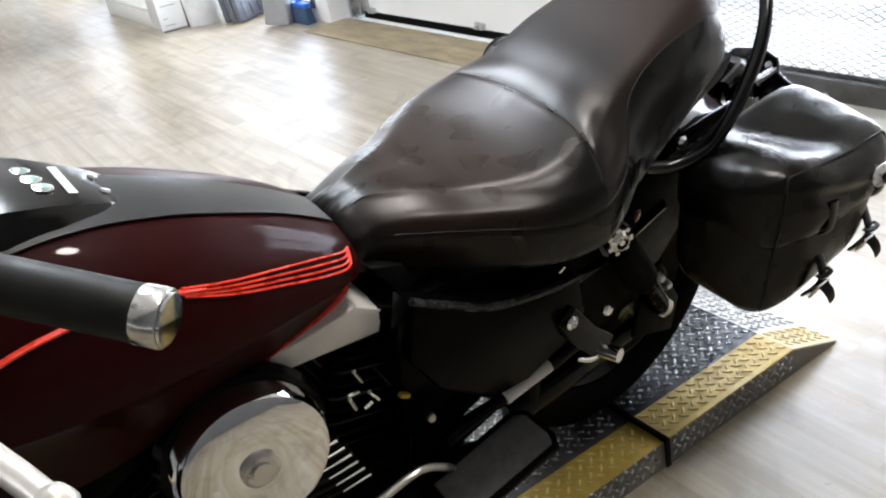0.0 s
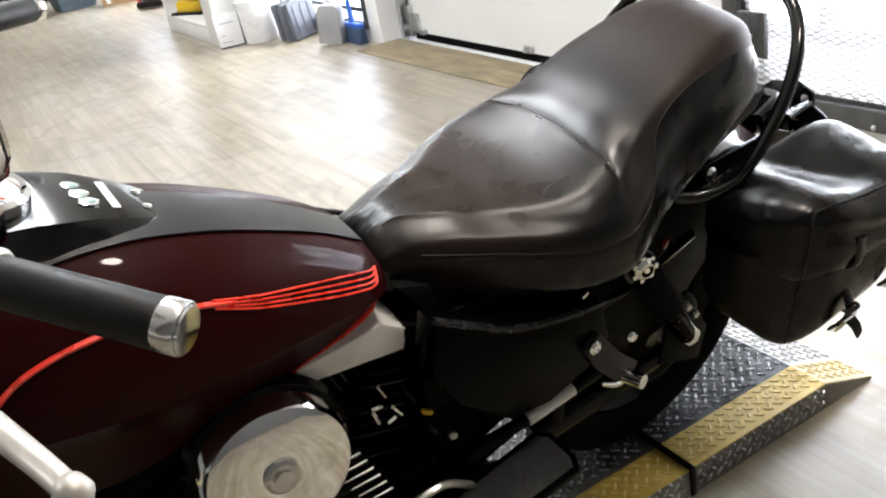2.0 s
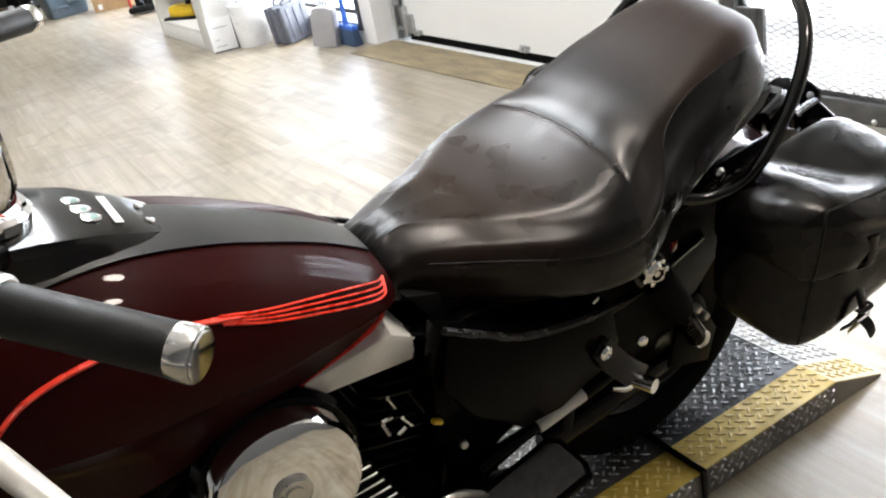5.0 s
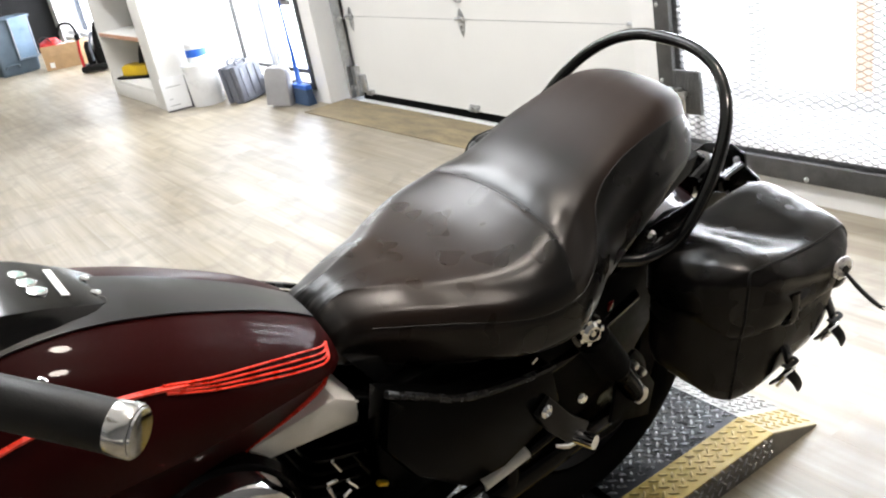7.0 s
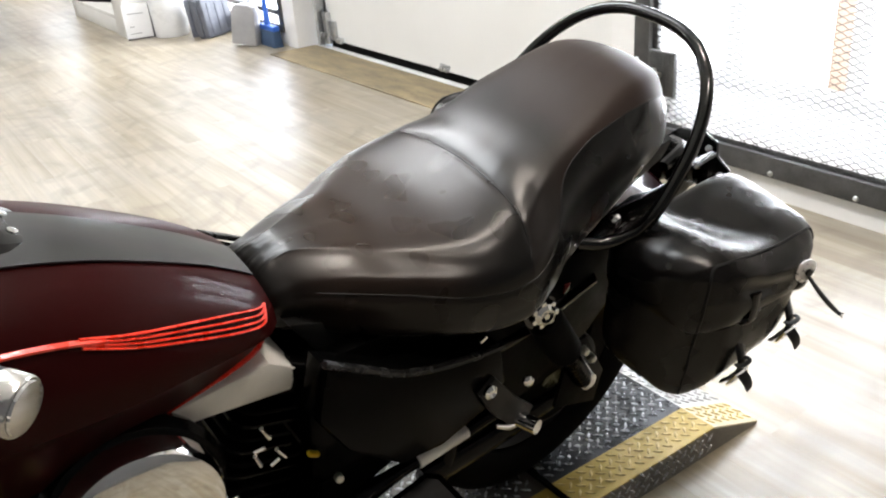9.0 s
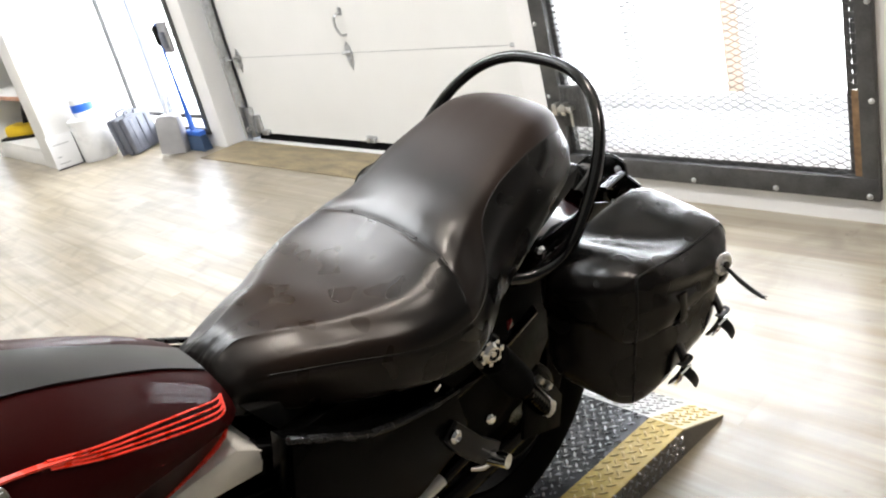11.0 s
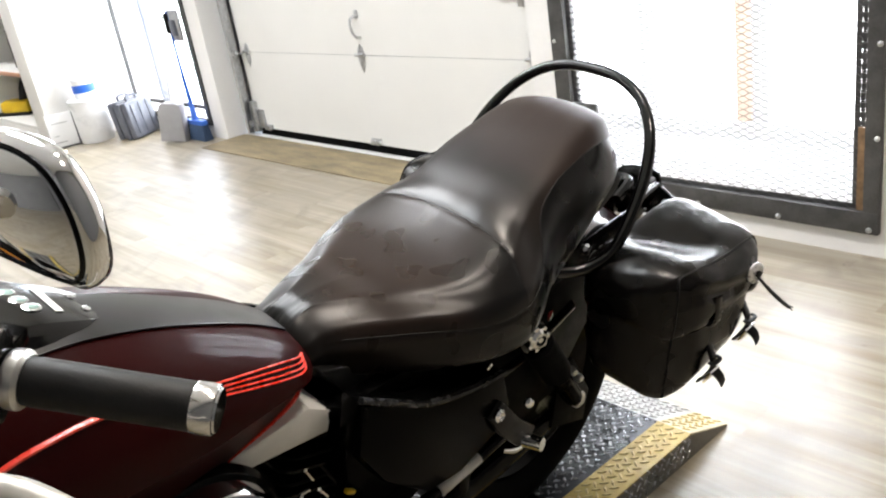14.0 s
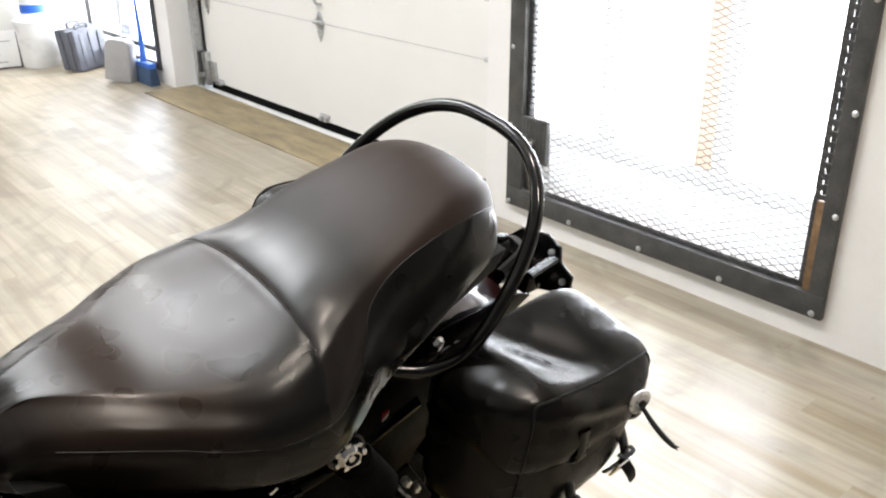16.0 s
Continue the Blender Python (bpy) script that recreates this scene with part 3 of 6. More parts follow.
def garage_door():
    t = thing("garage_door", "closed white sectional garage door with steel hardware", "garage door", at=pose(0, DOOR_Y, 0))
    tagged(t, kind="structure")
    z, h = 0.055, 0.575
    for k in range(4):
        p = part("panel", box(-1.61, 0.0, z + 0.002, 1.595, 0.045, z + h - 0.002), M_DOOR, t, "plain white door section", smooth=5)
        part("joint_lip", box(-1.61, 0.004, z + h - 0.0015, 1.595, 0.040, z + h + 0.0015), M_DUST, t, "dark joint between sections")
        for hx in (-1.40, 0.0, 1.435):
            if k < 3:
                strap_hinge(pose(hx, -0.001, z + h, 90), t)
        z += h
    part("bottom_seal", box(-1.46, -0.004, 0.004, 1.57, 0.04, 0.0555, 0.004), M_RUBBER, t, "black rubber bottom seal")
    bm = box(-0.05, -0.012, 0.075, 0.05, -0.001, 0.10, 0.003)
    box(-0.04, -0.028, 0.06, -0.005, -0.011, 0.085, 0.003, bm=bm)
    box(0.01, -0.028, 0.06, 0.045, -0.011, 0.085, 0.003, bm=bm)
    part("lift_bracket", bm, M_STEEL, t, "small galvanised lift bracket")
    part("handle", tube([(0.025, 0, 0.74), (0.02, -0.035, 0.75), (0.0, -0.045, 0.80), (0.005, -0.04, 0.86), (0.02, 0, 0.875)], 0.008, 8, n=5), M_STEEL, t, "bent steel pull handle")
    part("handle_plate", slab(rounded(0.035, 0.05, 0.012), 0.004, pose(0.02, -0.001, 0.88, 90)), M_STEEL, t)
    bm = box(1.385, -0.025, 0.895, 1.50, -0.001, 0.985, 0.004)
    box(1.425, -0.032, 0.985, 1.445, -0.001, 1.012, 0.003, bm=bm)
    tube([(1.28, -0.020, 0.955), (1.50, -0.020, 0.955)], 0.010, 8, bm, n=1)
    box(1.262, -0.034, 0.942, 1.296, -0.010, 0.970, 0.005, bm=bm)
    part("slide_bolt", bm, M_STEEL, t, "steel slide bolt")
    for s in (-1.43, 1.54):
        for hz in (0.10, 0.63, 1.205, 1.78):
            bm = lathe([(0.0, -0.012), (0.022, -0.012), (0.024, 0), (0.022, 0.012), (0, 0.012)], 14, pose(s - 0.05 * (1 if s < 0 else -1), -0.06, hz, 0, 90))
            tube([(s - 0.05 * (1 if s < 0 else -1), -0.06, hz), (s + 0.03 * (1 if s < 0 else -1), -0.05, hz)], 0.006, 8, bm, n=1)
            part("roller", bm, M_STEEL, t)
    bm = box(-1.46, -0.02, 0.06, -1.36, -0.001, 0.20, 0.003)
    box(-1.50, -0.045, 0.03, -1.44, -0.001, 0.26, 0.003, bm=bm)
    box(-1.34, -0.04, 0.055, -1.27, -0.001, 0.09, 0.003, bm=bm)
    part("corner_bracket", bm, M_STEEL, t, "galvanised bottom corner bracket")


def door_track(x, s):
    t = thing("door_track", "galvanised vertical steel track beside the garage door", "track", "door tracks", at=pose(x, DOOR_Y - 0.03, 0))
    bm = box(-0.002, -0.05, 0.02, 0.002, 0.03, 2.28)
    box(-0.002, -0.054, 0.02, 0.030 * s, -0.050, 2.28, bm=bm)
    box(-0.002, 0.03, 0.02, 0.030 * s, 0.034, 2.28, bm=bm)
    part("channel", bm, M_STEEL, t)
    part("angle", box(-0.045 * s, 0.0, 0.0, -0.003 * s, 0.004, 2.28), M_STEEL, t)
    for z in (0.12, 0.75, 1.5):
        part("bracket", box(-0.05 * s, -0.03, z - 0.03, -0.003 * s, 0.02, z + 0.03, 0.002), M_STEEL, t)


garage_door()
door_track(-1.53, 1)
door_track(1.574, -1)
bm = slab([(-1.64, -0.235), (1.62, -0.20), (1.58, -0.002), (1.575, 0.14), (-1.63, 0.14)], 0.006, pose(0, 0, 0.0005), 0.002)
tagged(structure("threshold", bm, M_THRESH, "worn brown threshold strip before the garage door", "threshold"))


structure("sill_strip", box(-1.45, 0.145, 0.0005, 1.57, 0.194, 0.009, 0.002), M_WHITE, "narrow white strip under the garage door", "sill")


# ---- windows ----
def bolt_head(at, r, parent, m=M_STEEL):
    return part("bolt", lathe([(r, 0), (r, r * 0.35), (r * 0.6, r * 0.7), (0, r * 0.8)], 10, Matrix.Translation(at) @ pose(0, 0, 0, 90)), m, parent, "domed steel bolt")


def security_gate():
    """Dark steel frame over the window, with an expanded-metal infill."""
    t = thing("window_2", "window behind a dark steel gate with expanded metal mesh", "window", at=pose(0, 0, 0))
    tagged(t, kind="structure")
    x0, x1, z0, z1, w = 1.757, 3.195, 0.095, 2.50, 0.082
    bm = box(x0, -0.028, z0, x1, -0.002, z0 + w, 0.002)
    box(x0, -0.028, z1 - w, x1, -0.002, z1, 0.002, bm=bm)
    box(x0, -0.028, z0 + w, x0 + w, -0.002, z1 - w, 0.002, bm=bm)
    box(x1 - 0.055, -0.028, z0 + w, x1, -0.002, z1 - w, 0.002, bm=bm)
    part("outer_frame", bm, M_GATE, t, "flat dark grey steel frame")
    gx0, gx1, gz0, gz1 = x0 + w + 0.006, x1 - 0.095, z0 + w + 0.004, z1 - w - 0.004
    bm = box(gx0 - 0.03, 0.004, gz0 - 0.03, gx1 + 0.008, 0.012, gz0 + 0.012, 0.002)
    box(gx0 - 0.03, 0.004, gz1 - 0.012, gx1 + 0.008, 0.012, gz1 + 0.03, 0.002, bm=bm)
    box(gx0 - 0.03, 0.004, gz0, gx0 + 0.012, 0.03, gz1, 0.002, bm=bm)
    box(gx1 - 0.012, 0.004, gz0, gx1 + 0.008, 0.012, gz1, 0.002, bm=bm)
    for k in range(56):
        box(gx1 + 0.008, 0.004, gz0 + 0.30 + 0.034 * k, x1 - 0.050, 0.010, gz0 + 0.317 + 0.034 * k, bm=bm)
    box(gx1 + 0.008, 0.0115, gz0 + 0.30, gx1 + 0.022, 0.016, gz1, bm=bm)
    part("leaf_frame", bm, M_GATE, t)
    part("hinge_bar", box(gx1 + 0.0085, -0.012, gz0 - 0.02, x1 - 0.0555, 0.003, 0.482, 0.004), M_RUST, t, "rust-brown hinge bar")
    # expanded metal: staggered rows of thin diamonds
    bm = bmesh.new()
    dx, dz, r = 0.059, 0.0130, 0.0015
    base = gz0 - 0.030
    nx, nz = int((gx1 - gx0) / dx) + 1, int((gz1 - base) / dz) + 1
    for j in range(nz):
        for i in range(nx):
            xa, za = gx0 + i * dx + (dx / 2 if j % 2 else 0), base + j * dz
            for s in (-1, 1):
                xb, zb = xa + s * dx / 2, za + dz
                if xb > gx1 + 0.01 or zb > gz1 or xb < gx0 - 0.02:
                    continue
                a, b = Vector((xa, -0.004, za)), Vector((xb, 0.002, zb))
                o = Vector((0, 0, r))
                y = Vector((0, 0.0022, 0))
                q = [bm.verts.new(c) for c in (a - o, a + o, b + o, b - o, a - o + y, a + o + y, b + o + y, b - o + y)]
                bm.faces.new(q[:4])
                bm.faces.new(q[4:])
                bm.faces.new((q[1], q[5], q[6], q[2]))
                bm.faces.new((q[0], q[3], q[7], q[4]))
    ob = part("mesh_infill", bm, M_MESH, t, "expanded steel mesh")
    for z in (0.315, 1.125):
        plate = part("lock_plate", box(gx0 - 0.005, -0.03, z, gx0 + 0.135, -0.008, z + 0.185, 0.003), M_MESH, t, "dark mesh-covered lock plate")
        bm = box(x0 + 0.055, -0.062, z + 0.075, gx0 + 0.075, -0.0305, z + 0.100, 0.004)
        for x in (x0 + 0.06, gx0 + 0.02):
            box(x, -0.068, z + 0.062, x + 0.028, -0.0305, z + 0.114, 0.004, bm=bm)
        tube([(gx0 + 0.060, -0.060, z + 0.088), (gx0 + 0.078, -0.064, z + 0.080), (gx0 + 0.080, -0.066, z + 0.015)], 0.006, 8, bm, n=3)
        part("latch", bm, M_BRUSH, plate, "bright sliding latch with a bent handle")
        for k in range(7):
            part("rib", tube([(gx0 + 0.002 + 0.019 * k, -0.0315, z + 0.008), (gx0 + 0.012 + 0.019 * k, -0.0315, z + 0.177)], 0.0022, 5, n=1), M_GATE, plate)
    for bx in (1.775, 2.123, 2.473, 2.823, 3.164):
        bolt_head((bx, -0.028, 0.112), 0.011, t)
    for bz in (0.452, 0.775, 1.10, 1.45, 1.8):
        bolt_head((3.183, -0.028, bz), 0.010, t)
        bolt_head((1.777, -0.028, bz), 0.009, t)
    part("kick_panel", box(1.80, 0.20, 0.135, 3.16, 0.23, 0.330, 0.003), M_FROST, t, "frosted white lower panel of the glazing")
    part("rail", box(1.80, 0.19, 0.332, 3.16, 0.235, 0.405, 0.004), M_FROST_G, t, "pale grey glazing rail")
    part("mullion", box(2.06, 0.19, 0.407, 2.15, 0.235, 2.45, 0.004), M_FROST_G, t, "pale grey mullion")
    part("mullion", box(2.53, 0.19, 0.407, 2.598, 0.235, 2.45, 0.004), M_FROST_O, t, "pale orange-cream mullion")
    part("mullion", box(2.602, 0.19, 0.407, 2.675, 0.235, 2.45, 0.004), M_FROST_G, t, "pale grey mullion")
    pane = part("pane", box(1.80, 0.15, 0.135, 3.16, 0.156, 2.45), M_GLASS, t, "clear pane")
    pane.visible_shadow = False


def left_window():
    t = thing("window_1", "tall window with a dark metal frame", "window", at=pose(0, 0, 0))
    tagged(t, kind="structure")
    x0, x1, z0, z1, w = -3.40, -1.825, 0.10, 2.38, 0.05
    bm = box(x0, -0.02, z0, x1, -0.002, z0 + w, 0.002)
    box(x0, -0.02, z0 + w, x0 + w * 0.7, -0.002, z1, 0.002, bm=bm)
    box(x1 - w, -0.02, z0 + w, x1, -0.002, z1, 0.002, bm=bm)
    box(x0, -0.02, z1, x1, -0.002, z1 + w, 0.002, bm=bm)
    part("frame", bm, M_GATE, t, "dark metal frame")
    bm = box(x0 + 0.09, 0.02, z0 + 0.11, x1 - 0.10, 0.05, z0 + 0.14, 0.002)
    box(x0 + 0.09, 0.02, z0 + 0.14, x0 + 0.115, 0.05, z1 - 0.1, 0.002, bm=bm)
    box(x1 - 0.125, 0.02, z0 + 0.14, x1 - 0.10, 0.05, z1 - 0.1, 0.002, bm=bm)
    part("sash", bm, M_GATE, t, "dark metal sash")
    pane = part("pane", box(-3.36, 0.15, 0.14, -1.83, 0.156, 2.35), M_GLASS, t, "clear pane")
    pane.visible_shadow = False


def far_window():
    t = thing("window_3", "wide low window with a white frame at the far end", "window", at=pose(0, 0, 0))
    tagged(t, kind="structure")
    bm = box(-11.2, 0.1, 0.22, -6.4, 0.16, 0.28, 0.003)
    box(-8.83, 0.1, 0.28, -8.77, 0.16, 2.5, 0.003, bm=bm)
    part("frame", bm, M_WALL, t)
    pane = part("pane", box(-11.2, 0.17, 0.22, -6.4, 0.176, 2.5), M_GLASS, t, "clear pane")
    pane.visible_shadow = False


security_gate()
left_window()
far_window()


# ---- shelf unit and things along the wall ----
def shelf_unit():
    t = thing("shelf_unit", "white painted open shelf unit with wood-edged shelves", "shelf", at=pose(-5.02, -0.79, 0))
    W, D, H, s = 1.77, 0.765, 2.1, 0.05
    part("side_panel", box(W - 0.30, 0, 0.0, W, D, H, 0.003), M_SHELF, t, "broad white end panel")
    part("side_panel", box(0, 0, 0.0, s, D, H, 0.003), M_SHELF, t)
    part("back_panel", box(s, D - 0.02, 0.1, W - 0.30, D, H, 0.0), M_SHELF, t)
    part("plinth", box(s, 0.012, 0.0, W - 0.30, 0.04, 0.13, 0.002), M_SHELF, t)
    for z in (0.13, 0.60, 1.10, 1.6, 2.04):
        sh = part("shelf", box(s, 0.012, z, W - 0.302, D - 0.02, z + 0.035, 0.002), M_SHELF, t)
        if z > 0.2:
            part("edging", box(s, 0.002, z, W - 0.302, 0.012, z + 0.035, 0.001), M_EDGE, sh, "reddish wood edging")
    return t


shelf_unit()


def tool_on_shelf(x, y, z):
    t = thing("power_tool", "yellow and black power tool lying on the shelf", "tool", at=pose(x, y, z, 0, 0, 25) @ Matrix.Scale(1.35, 4))
    part("body", moved(box(-0.14, -0.07, 0, 0.14, 0.07, 0.10, 0.03), pose(0, 0, 0)), M_YELLOW, t)
    part("base", box(-0.18, -0.09, 0.0, 0.16, 0.09, 0.02, 0.006), M_DARK, t)
    part("handle", tube([(0.05, 0, 0.08), (0.10, 0, 0.2), (0.18, 0.02, 0.3), (0.25, 0.02, 0.26)], 0.035, 10), M_DARK, t)
    part("bag", moved(lathe([(0, 0), (0.07, 0.01), (0.1, 0.1), (0.08, 0.22), (0.03, 0.28), (0, 0.28)], 14), pose(0.26, 0.03, 0.0)), M_DARK, t)


tool_on_shelf(-4.62, -0.58, 0.165)


def case_on_shelf(x, y, z, sx, sy, sz, m, label):
    t = thing("toolbox", label, "box", at=pose(x, y, z, 0, 0, 4))
    part("body", box(-sx / 2, -sy / 2, 0, sx / 2, sy / 2, sz * 0.8, 0.01), m, t)
    part("lid", box(-sx / 2, -sy / 2, sz * 0.8, sx / 2, sy / 2, sz, 0.012), m, t)
    part("handle", tube([(-sx * 0.2, 0, sz), (-sx * 0.18, 0, sz + 0.03), (sx * 0.18, 0, sz + 0.03), (sx * 0.2, 0, sz)], 0.008, 8), m, t)


case_on_shelf(-3.95, -0.5, 0.635, 0.28, 0.3, 0.34, M_DARK, "dark plastic toolbox standing on a shelf")
case_on_shelf(-4.5, -0.5, 1.135, 0.4, 0.3, 0.22, M_CASE, "grey plastic toolbox on the upper shelf")


def paper_box():
    t = thing("carton", "small white printed carton leaning at the shelf unit", "carton", at=pose(-3.185, -0.70, 0.0, -6, 0, 78))
    part("body", box(-0.115, -0.02, 0, 0.115, 0.05, 0.285, 0.004), M_WHITE, t)
    part("edge", box(0.085, 0.0505, 0.01, 0.115, 0.058, 0.275, 0.002), M_INK, t, "black edge strip")
    part("border", box(0.098, -0.0235, 0.0, 0.115, -0.0205, 0.28, 0.001), M_INK, t, "dark printed border")
    part("border", box(-0.112, -0.0235, 0.0, 0.0975, -0.0205, 0.010, 0.001), M_INK, t, "dark printed border")
    for k, (z, w) in enumerate(((0.205, 0.13), (0.10, 0.04), (0.045, 0.09))):
        part("print", box(-0.08, -0.0225, z, -0.08 + w, -0.0205, z + 0.007), M_DUST, t, "line of grey print")


def jug():
    t = thing("water_jug", "cloudy white plastic jug with a blue label", "jug", at=pose(-3.10, -0.46, 0.0))
    part("pail", lathe([(0, 0), (0.135, 0), (0.14, 0.01), (0.155, 0.34), (0.162, 0.345), (0.162, 0.365), (0, 0.37)], 28), M_JUG, t, "white plastic pail")
    b = part("bottle", lathe([(0.085, 0.372), (0.09, 0.39), (0.09, 0.53), (0.06, 0.59), (0.028, 0.62), (0.028, 0.65), (0, 0.65)], 22), M_JUG, t, "clear bottle")
    part("label", lathe([(0.0915, 0.42), (0.0915, 0.485)], 22), M_BLUE, b, "bright blue label")


def hard_case(x, y, turn, tilt):
    t = thing("tool_case", "dark grey ribbed hard case standing on end", "case", "tool cases", at=pose(x, y, 0, 0, tilt, turn))
    part("shell", box(-0.05, -0.17, 0, 0.0, 0.17, 0.31, 0.016), M_CASE, t)
    part("shell", box(0.004, -0.17, 0, 0.06, 0.17, 0.31, 0.016), M_CASE, t)
    for k in (-0.1, 0, 0.1):
        part("rib", box(0.0605, k - 0.02, 0.03, 0.068, k + 0.02, 0.28, 0.003), M_CASE, t)
    part("handle", tube([(0, -0.06, 0.30), (0, -0.055, 0.345), (0, 0.055, 0.345), (0, 0.06, 0.30)], 0.011, 8), M_CASE, t)
    for k in (-0.1, 0.1):
        part("latch", box(-0.052, k - 0.02, 0.24, -0.058, k + 0.02, 0.30, 0.002), M_DARK, t)


def lobby_dustpan():
    t = thing("dustpan", "grey upright plastic dustpan with a thin white handle", "dustpan", at=pose(-2.11, -0.20, 0.012, 0, 7, 38))
    bm = bmesh.new()
    outer = [(-0.105, 0), (-0.10, 0.25), (-0.085, 0.29), (-0.055, 0.305), (0.055, 0.305), (0.085, 0.29), (0.10, 0.25), (0.105, 0)]
    part("back", slab(outer, 0.10, pose(0, 0.03, 0.003, 90), 0.012), M_DUST, t, "grey plastic pan")
    part("handle", tube([(0, -0.01, 0.30), (0, -0.0, 0.6), (0.01, 0.03, 0.95)], 0.009, 8), M_WHITE, t, "white handle")


def wall_broom():
    t = thing("broom", "blue broom standing bristles down against the wall", "broom", at=pose(-1.93, -0.085, 0.0))
    part("head", box(-0.13, -0.03, 0.12, 0.13, 0.03, 0.16, 0.01), M_BLUE, t)
    bm = bmesh.new()
    rng = random.Random(3)
    for i in range(26):
        for j in range(5):
            x, y = -0.125 + i * 0.01, -0.025 + j * 0.0125
            tube([(x, y, 0.125), (x * 1.12 + rng.uniform(-.004, .004), y * 1.3, 0.001)], 0.0035, 4, bm, n=1)
    part("bristles", bm, M_NAVY, t, "dark blue bristles")
    part("handle", tube([(-0.02, 0, 0.15), (-0.045, 0.01, 0.30), (-0.07, 0.015, 0.60), (-0.085, 0.02, 0.98)], [0.026, 0.020, 0.011, 0.011], 8), M_BLUE, t, "blue broom handle")


def wall_holder():
    t = thing("tool_holder", "small grey holder with brushes on the window edge", "holder", at=pose(-1.98, -0.03, 0.80))
    part("plate", box(-0.07, -0.03, -0.04, 0.10, 0.0, 0.19, 0.006), M_DUST, t)
    part("clip", box(-0.06, -0.06, 0.02, -0.02, -0.031, 0.17, 0.006), M_DARK, t)
    part("clip", box(0.02, -0.06, 0.0, 0.08, -0.031, 0.12, 0.006), M_CASE, t)


paper_box()
jug()
hard_case(-2.86, -0.22, 30, -7)
hard_case(-2.74, -0.20, 30, -7)
lobby_dustpan()
wall_broom()
wall_holder()


# ---- far corner clutter ----
def plastic_bin():
    """Near face looks along x; the lid has swung down over one half of it."""
    t = thing("storage_bin", "slate-blue plastic wheeled bin with its lid hanging open", "bin", at=pose(-9.42, -1.06, 0, 0, 0, 6))
    rings = []
    for z, a, b in ((0.0, 0.235, 0.245), (0.03, 0.25, 0.26), (0.45, 0.275, 0.285), (0.74, 0.29, 0.30)):
        rings.append([(x, y, z) for x, y in rounded(2 * a, 2 * b, 0.05)])
    part("body", loft(rings, closed=True), M_BIN, t)
    rim = [(x, y, 0.75) for x, y in rounded(0.60, 0.62, 0.05)]
    part("rim", tube(rim + rim[:1], 0.02, 8, n=1), M_BIN, t)
    lid = part("lid", moved(box(-0.012, -0.13, -0.58, 0.012, 0.15, 0.0, 0.01), pose(0.325, 0.13, 0.76, 0, 4)), M_BIN_LID, t, "pale blue hinged lid")
    edge = [(0.338, 0.012, 0.74), (0.302, 0.012, 0.20), (0.302, 0.262, 0.20), (0.338, 0.262, 0.74)]
    part("lid_edge", tube(edge, 0.008, 8, n=1), M_DUST, lid, "light grey raised edge")
    part("foot_grip", tube([(0.25, -0.20, 0.10), (0.285, -0.18, 0.14), (0.285, -0.04, 0.14), (0.25, -0.02, 0.10)], 0.014, 8), M_BIN, t)
    for y in (-0.2, 0.2):
        part("wheel", lathe([(0, -0.02), (0.07, -0.02), (0.08, 0), (0.07, 0.02), (0, 0.02)], 18, pose(-0.24, y, 0.08, 90)), M_RUBBER, t)


def big_carton():
    """Its long near face runs from (-8.67, -0.80) to (-8.41, -0.34)."""
    t = thing("cardboard_box", "open brown cardboard box filled with odds and ends", "box", at=pose(-8.715, -0.47, 0, 0, 0, 60))
    for a in ((-0.265, -0.20, 0.265, -0.194), (-0.265, 0.194, 0.265, 0.20), (-0.265, -0.194, -0.259, 0.194), (0.259, -0.194, 0.265, 0.194)):
        part("side", box(a[0], a[1], 0.0, a[2], a[3], 0.32), M_CARD, t)
    part("bottom", box(-0.259, -0.194, 0.0, 0.259, 0.194, 0.006), M_CARD, t)
    part("flap", moved(box(-0.262, -0.003, -0.14, 0.262, 0.003, 0), pose(0, -0.205, 0.322, -4)), M_CARD, t)
    part("label", box(-0.20, -0.2045, 0.03, -0.14, -0.201, 0.10), M_WHITE, t, "torn white paper label")


def red_bag():
    """A slack red bag on top of the box."""
    t = thing("cloth_bag", "slack red cloth bag with a dark strap in the cardboard box", "bag", at=pose(-8.78, -0.62, 0.24, 0, 0, 60))
    bm = bmesh.new()
    bmesh.ops.create_icosphere(bm, subdivisions=4, radius=1.0)
    for v in bm.verts:
        k = 1 + 0.22 * noise.noise(v.co * 1.7) + 0.08 * noise.noise(v.co * 5)
        v.co = Vector((v.co.x * 0.15 * k, v.co.y * 0.12 * k, v.co.z * 0.11 * k + 0.06))
    part("cloth", bm, M_REDP, t, smooth=80)
    part("strap", tube([(-0.15, -0.05, 0.06), (-0.13, -0.08, 0.17), (-0.02, -0.10, 0.20), (0.06, -0.12, 0.12)], 0.014, 8, flat=0.4), M_DARK, t, "dark webbing strap")


def steel_ring():
    t = thing("hose_clamp", "bright steel ring lying on the box's contents", "ring", at=pose(-8.55, -0.38, 0.40, 65, 0, 62))
    part("band", tube([(0.10 * math.cos(k * math.tau / 24), 0.10 * math.sin(k * math.tau / 24), 0) for k in range(25)], 0.016, 8, n=1), M_STEEL, t)
    part("screw", box(0.09, -0.03, -0.012, 0.125, 0.03, 0.012, 0.004), M_STEEL, t)


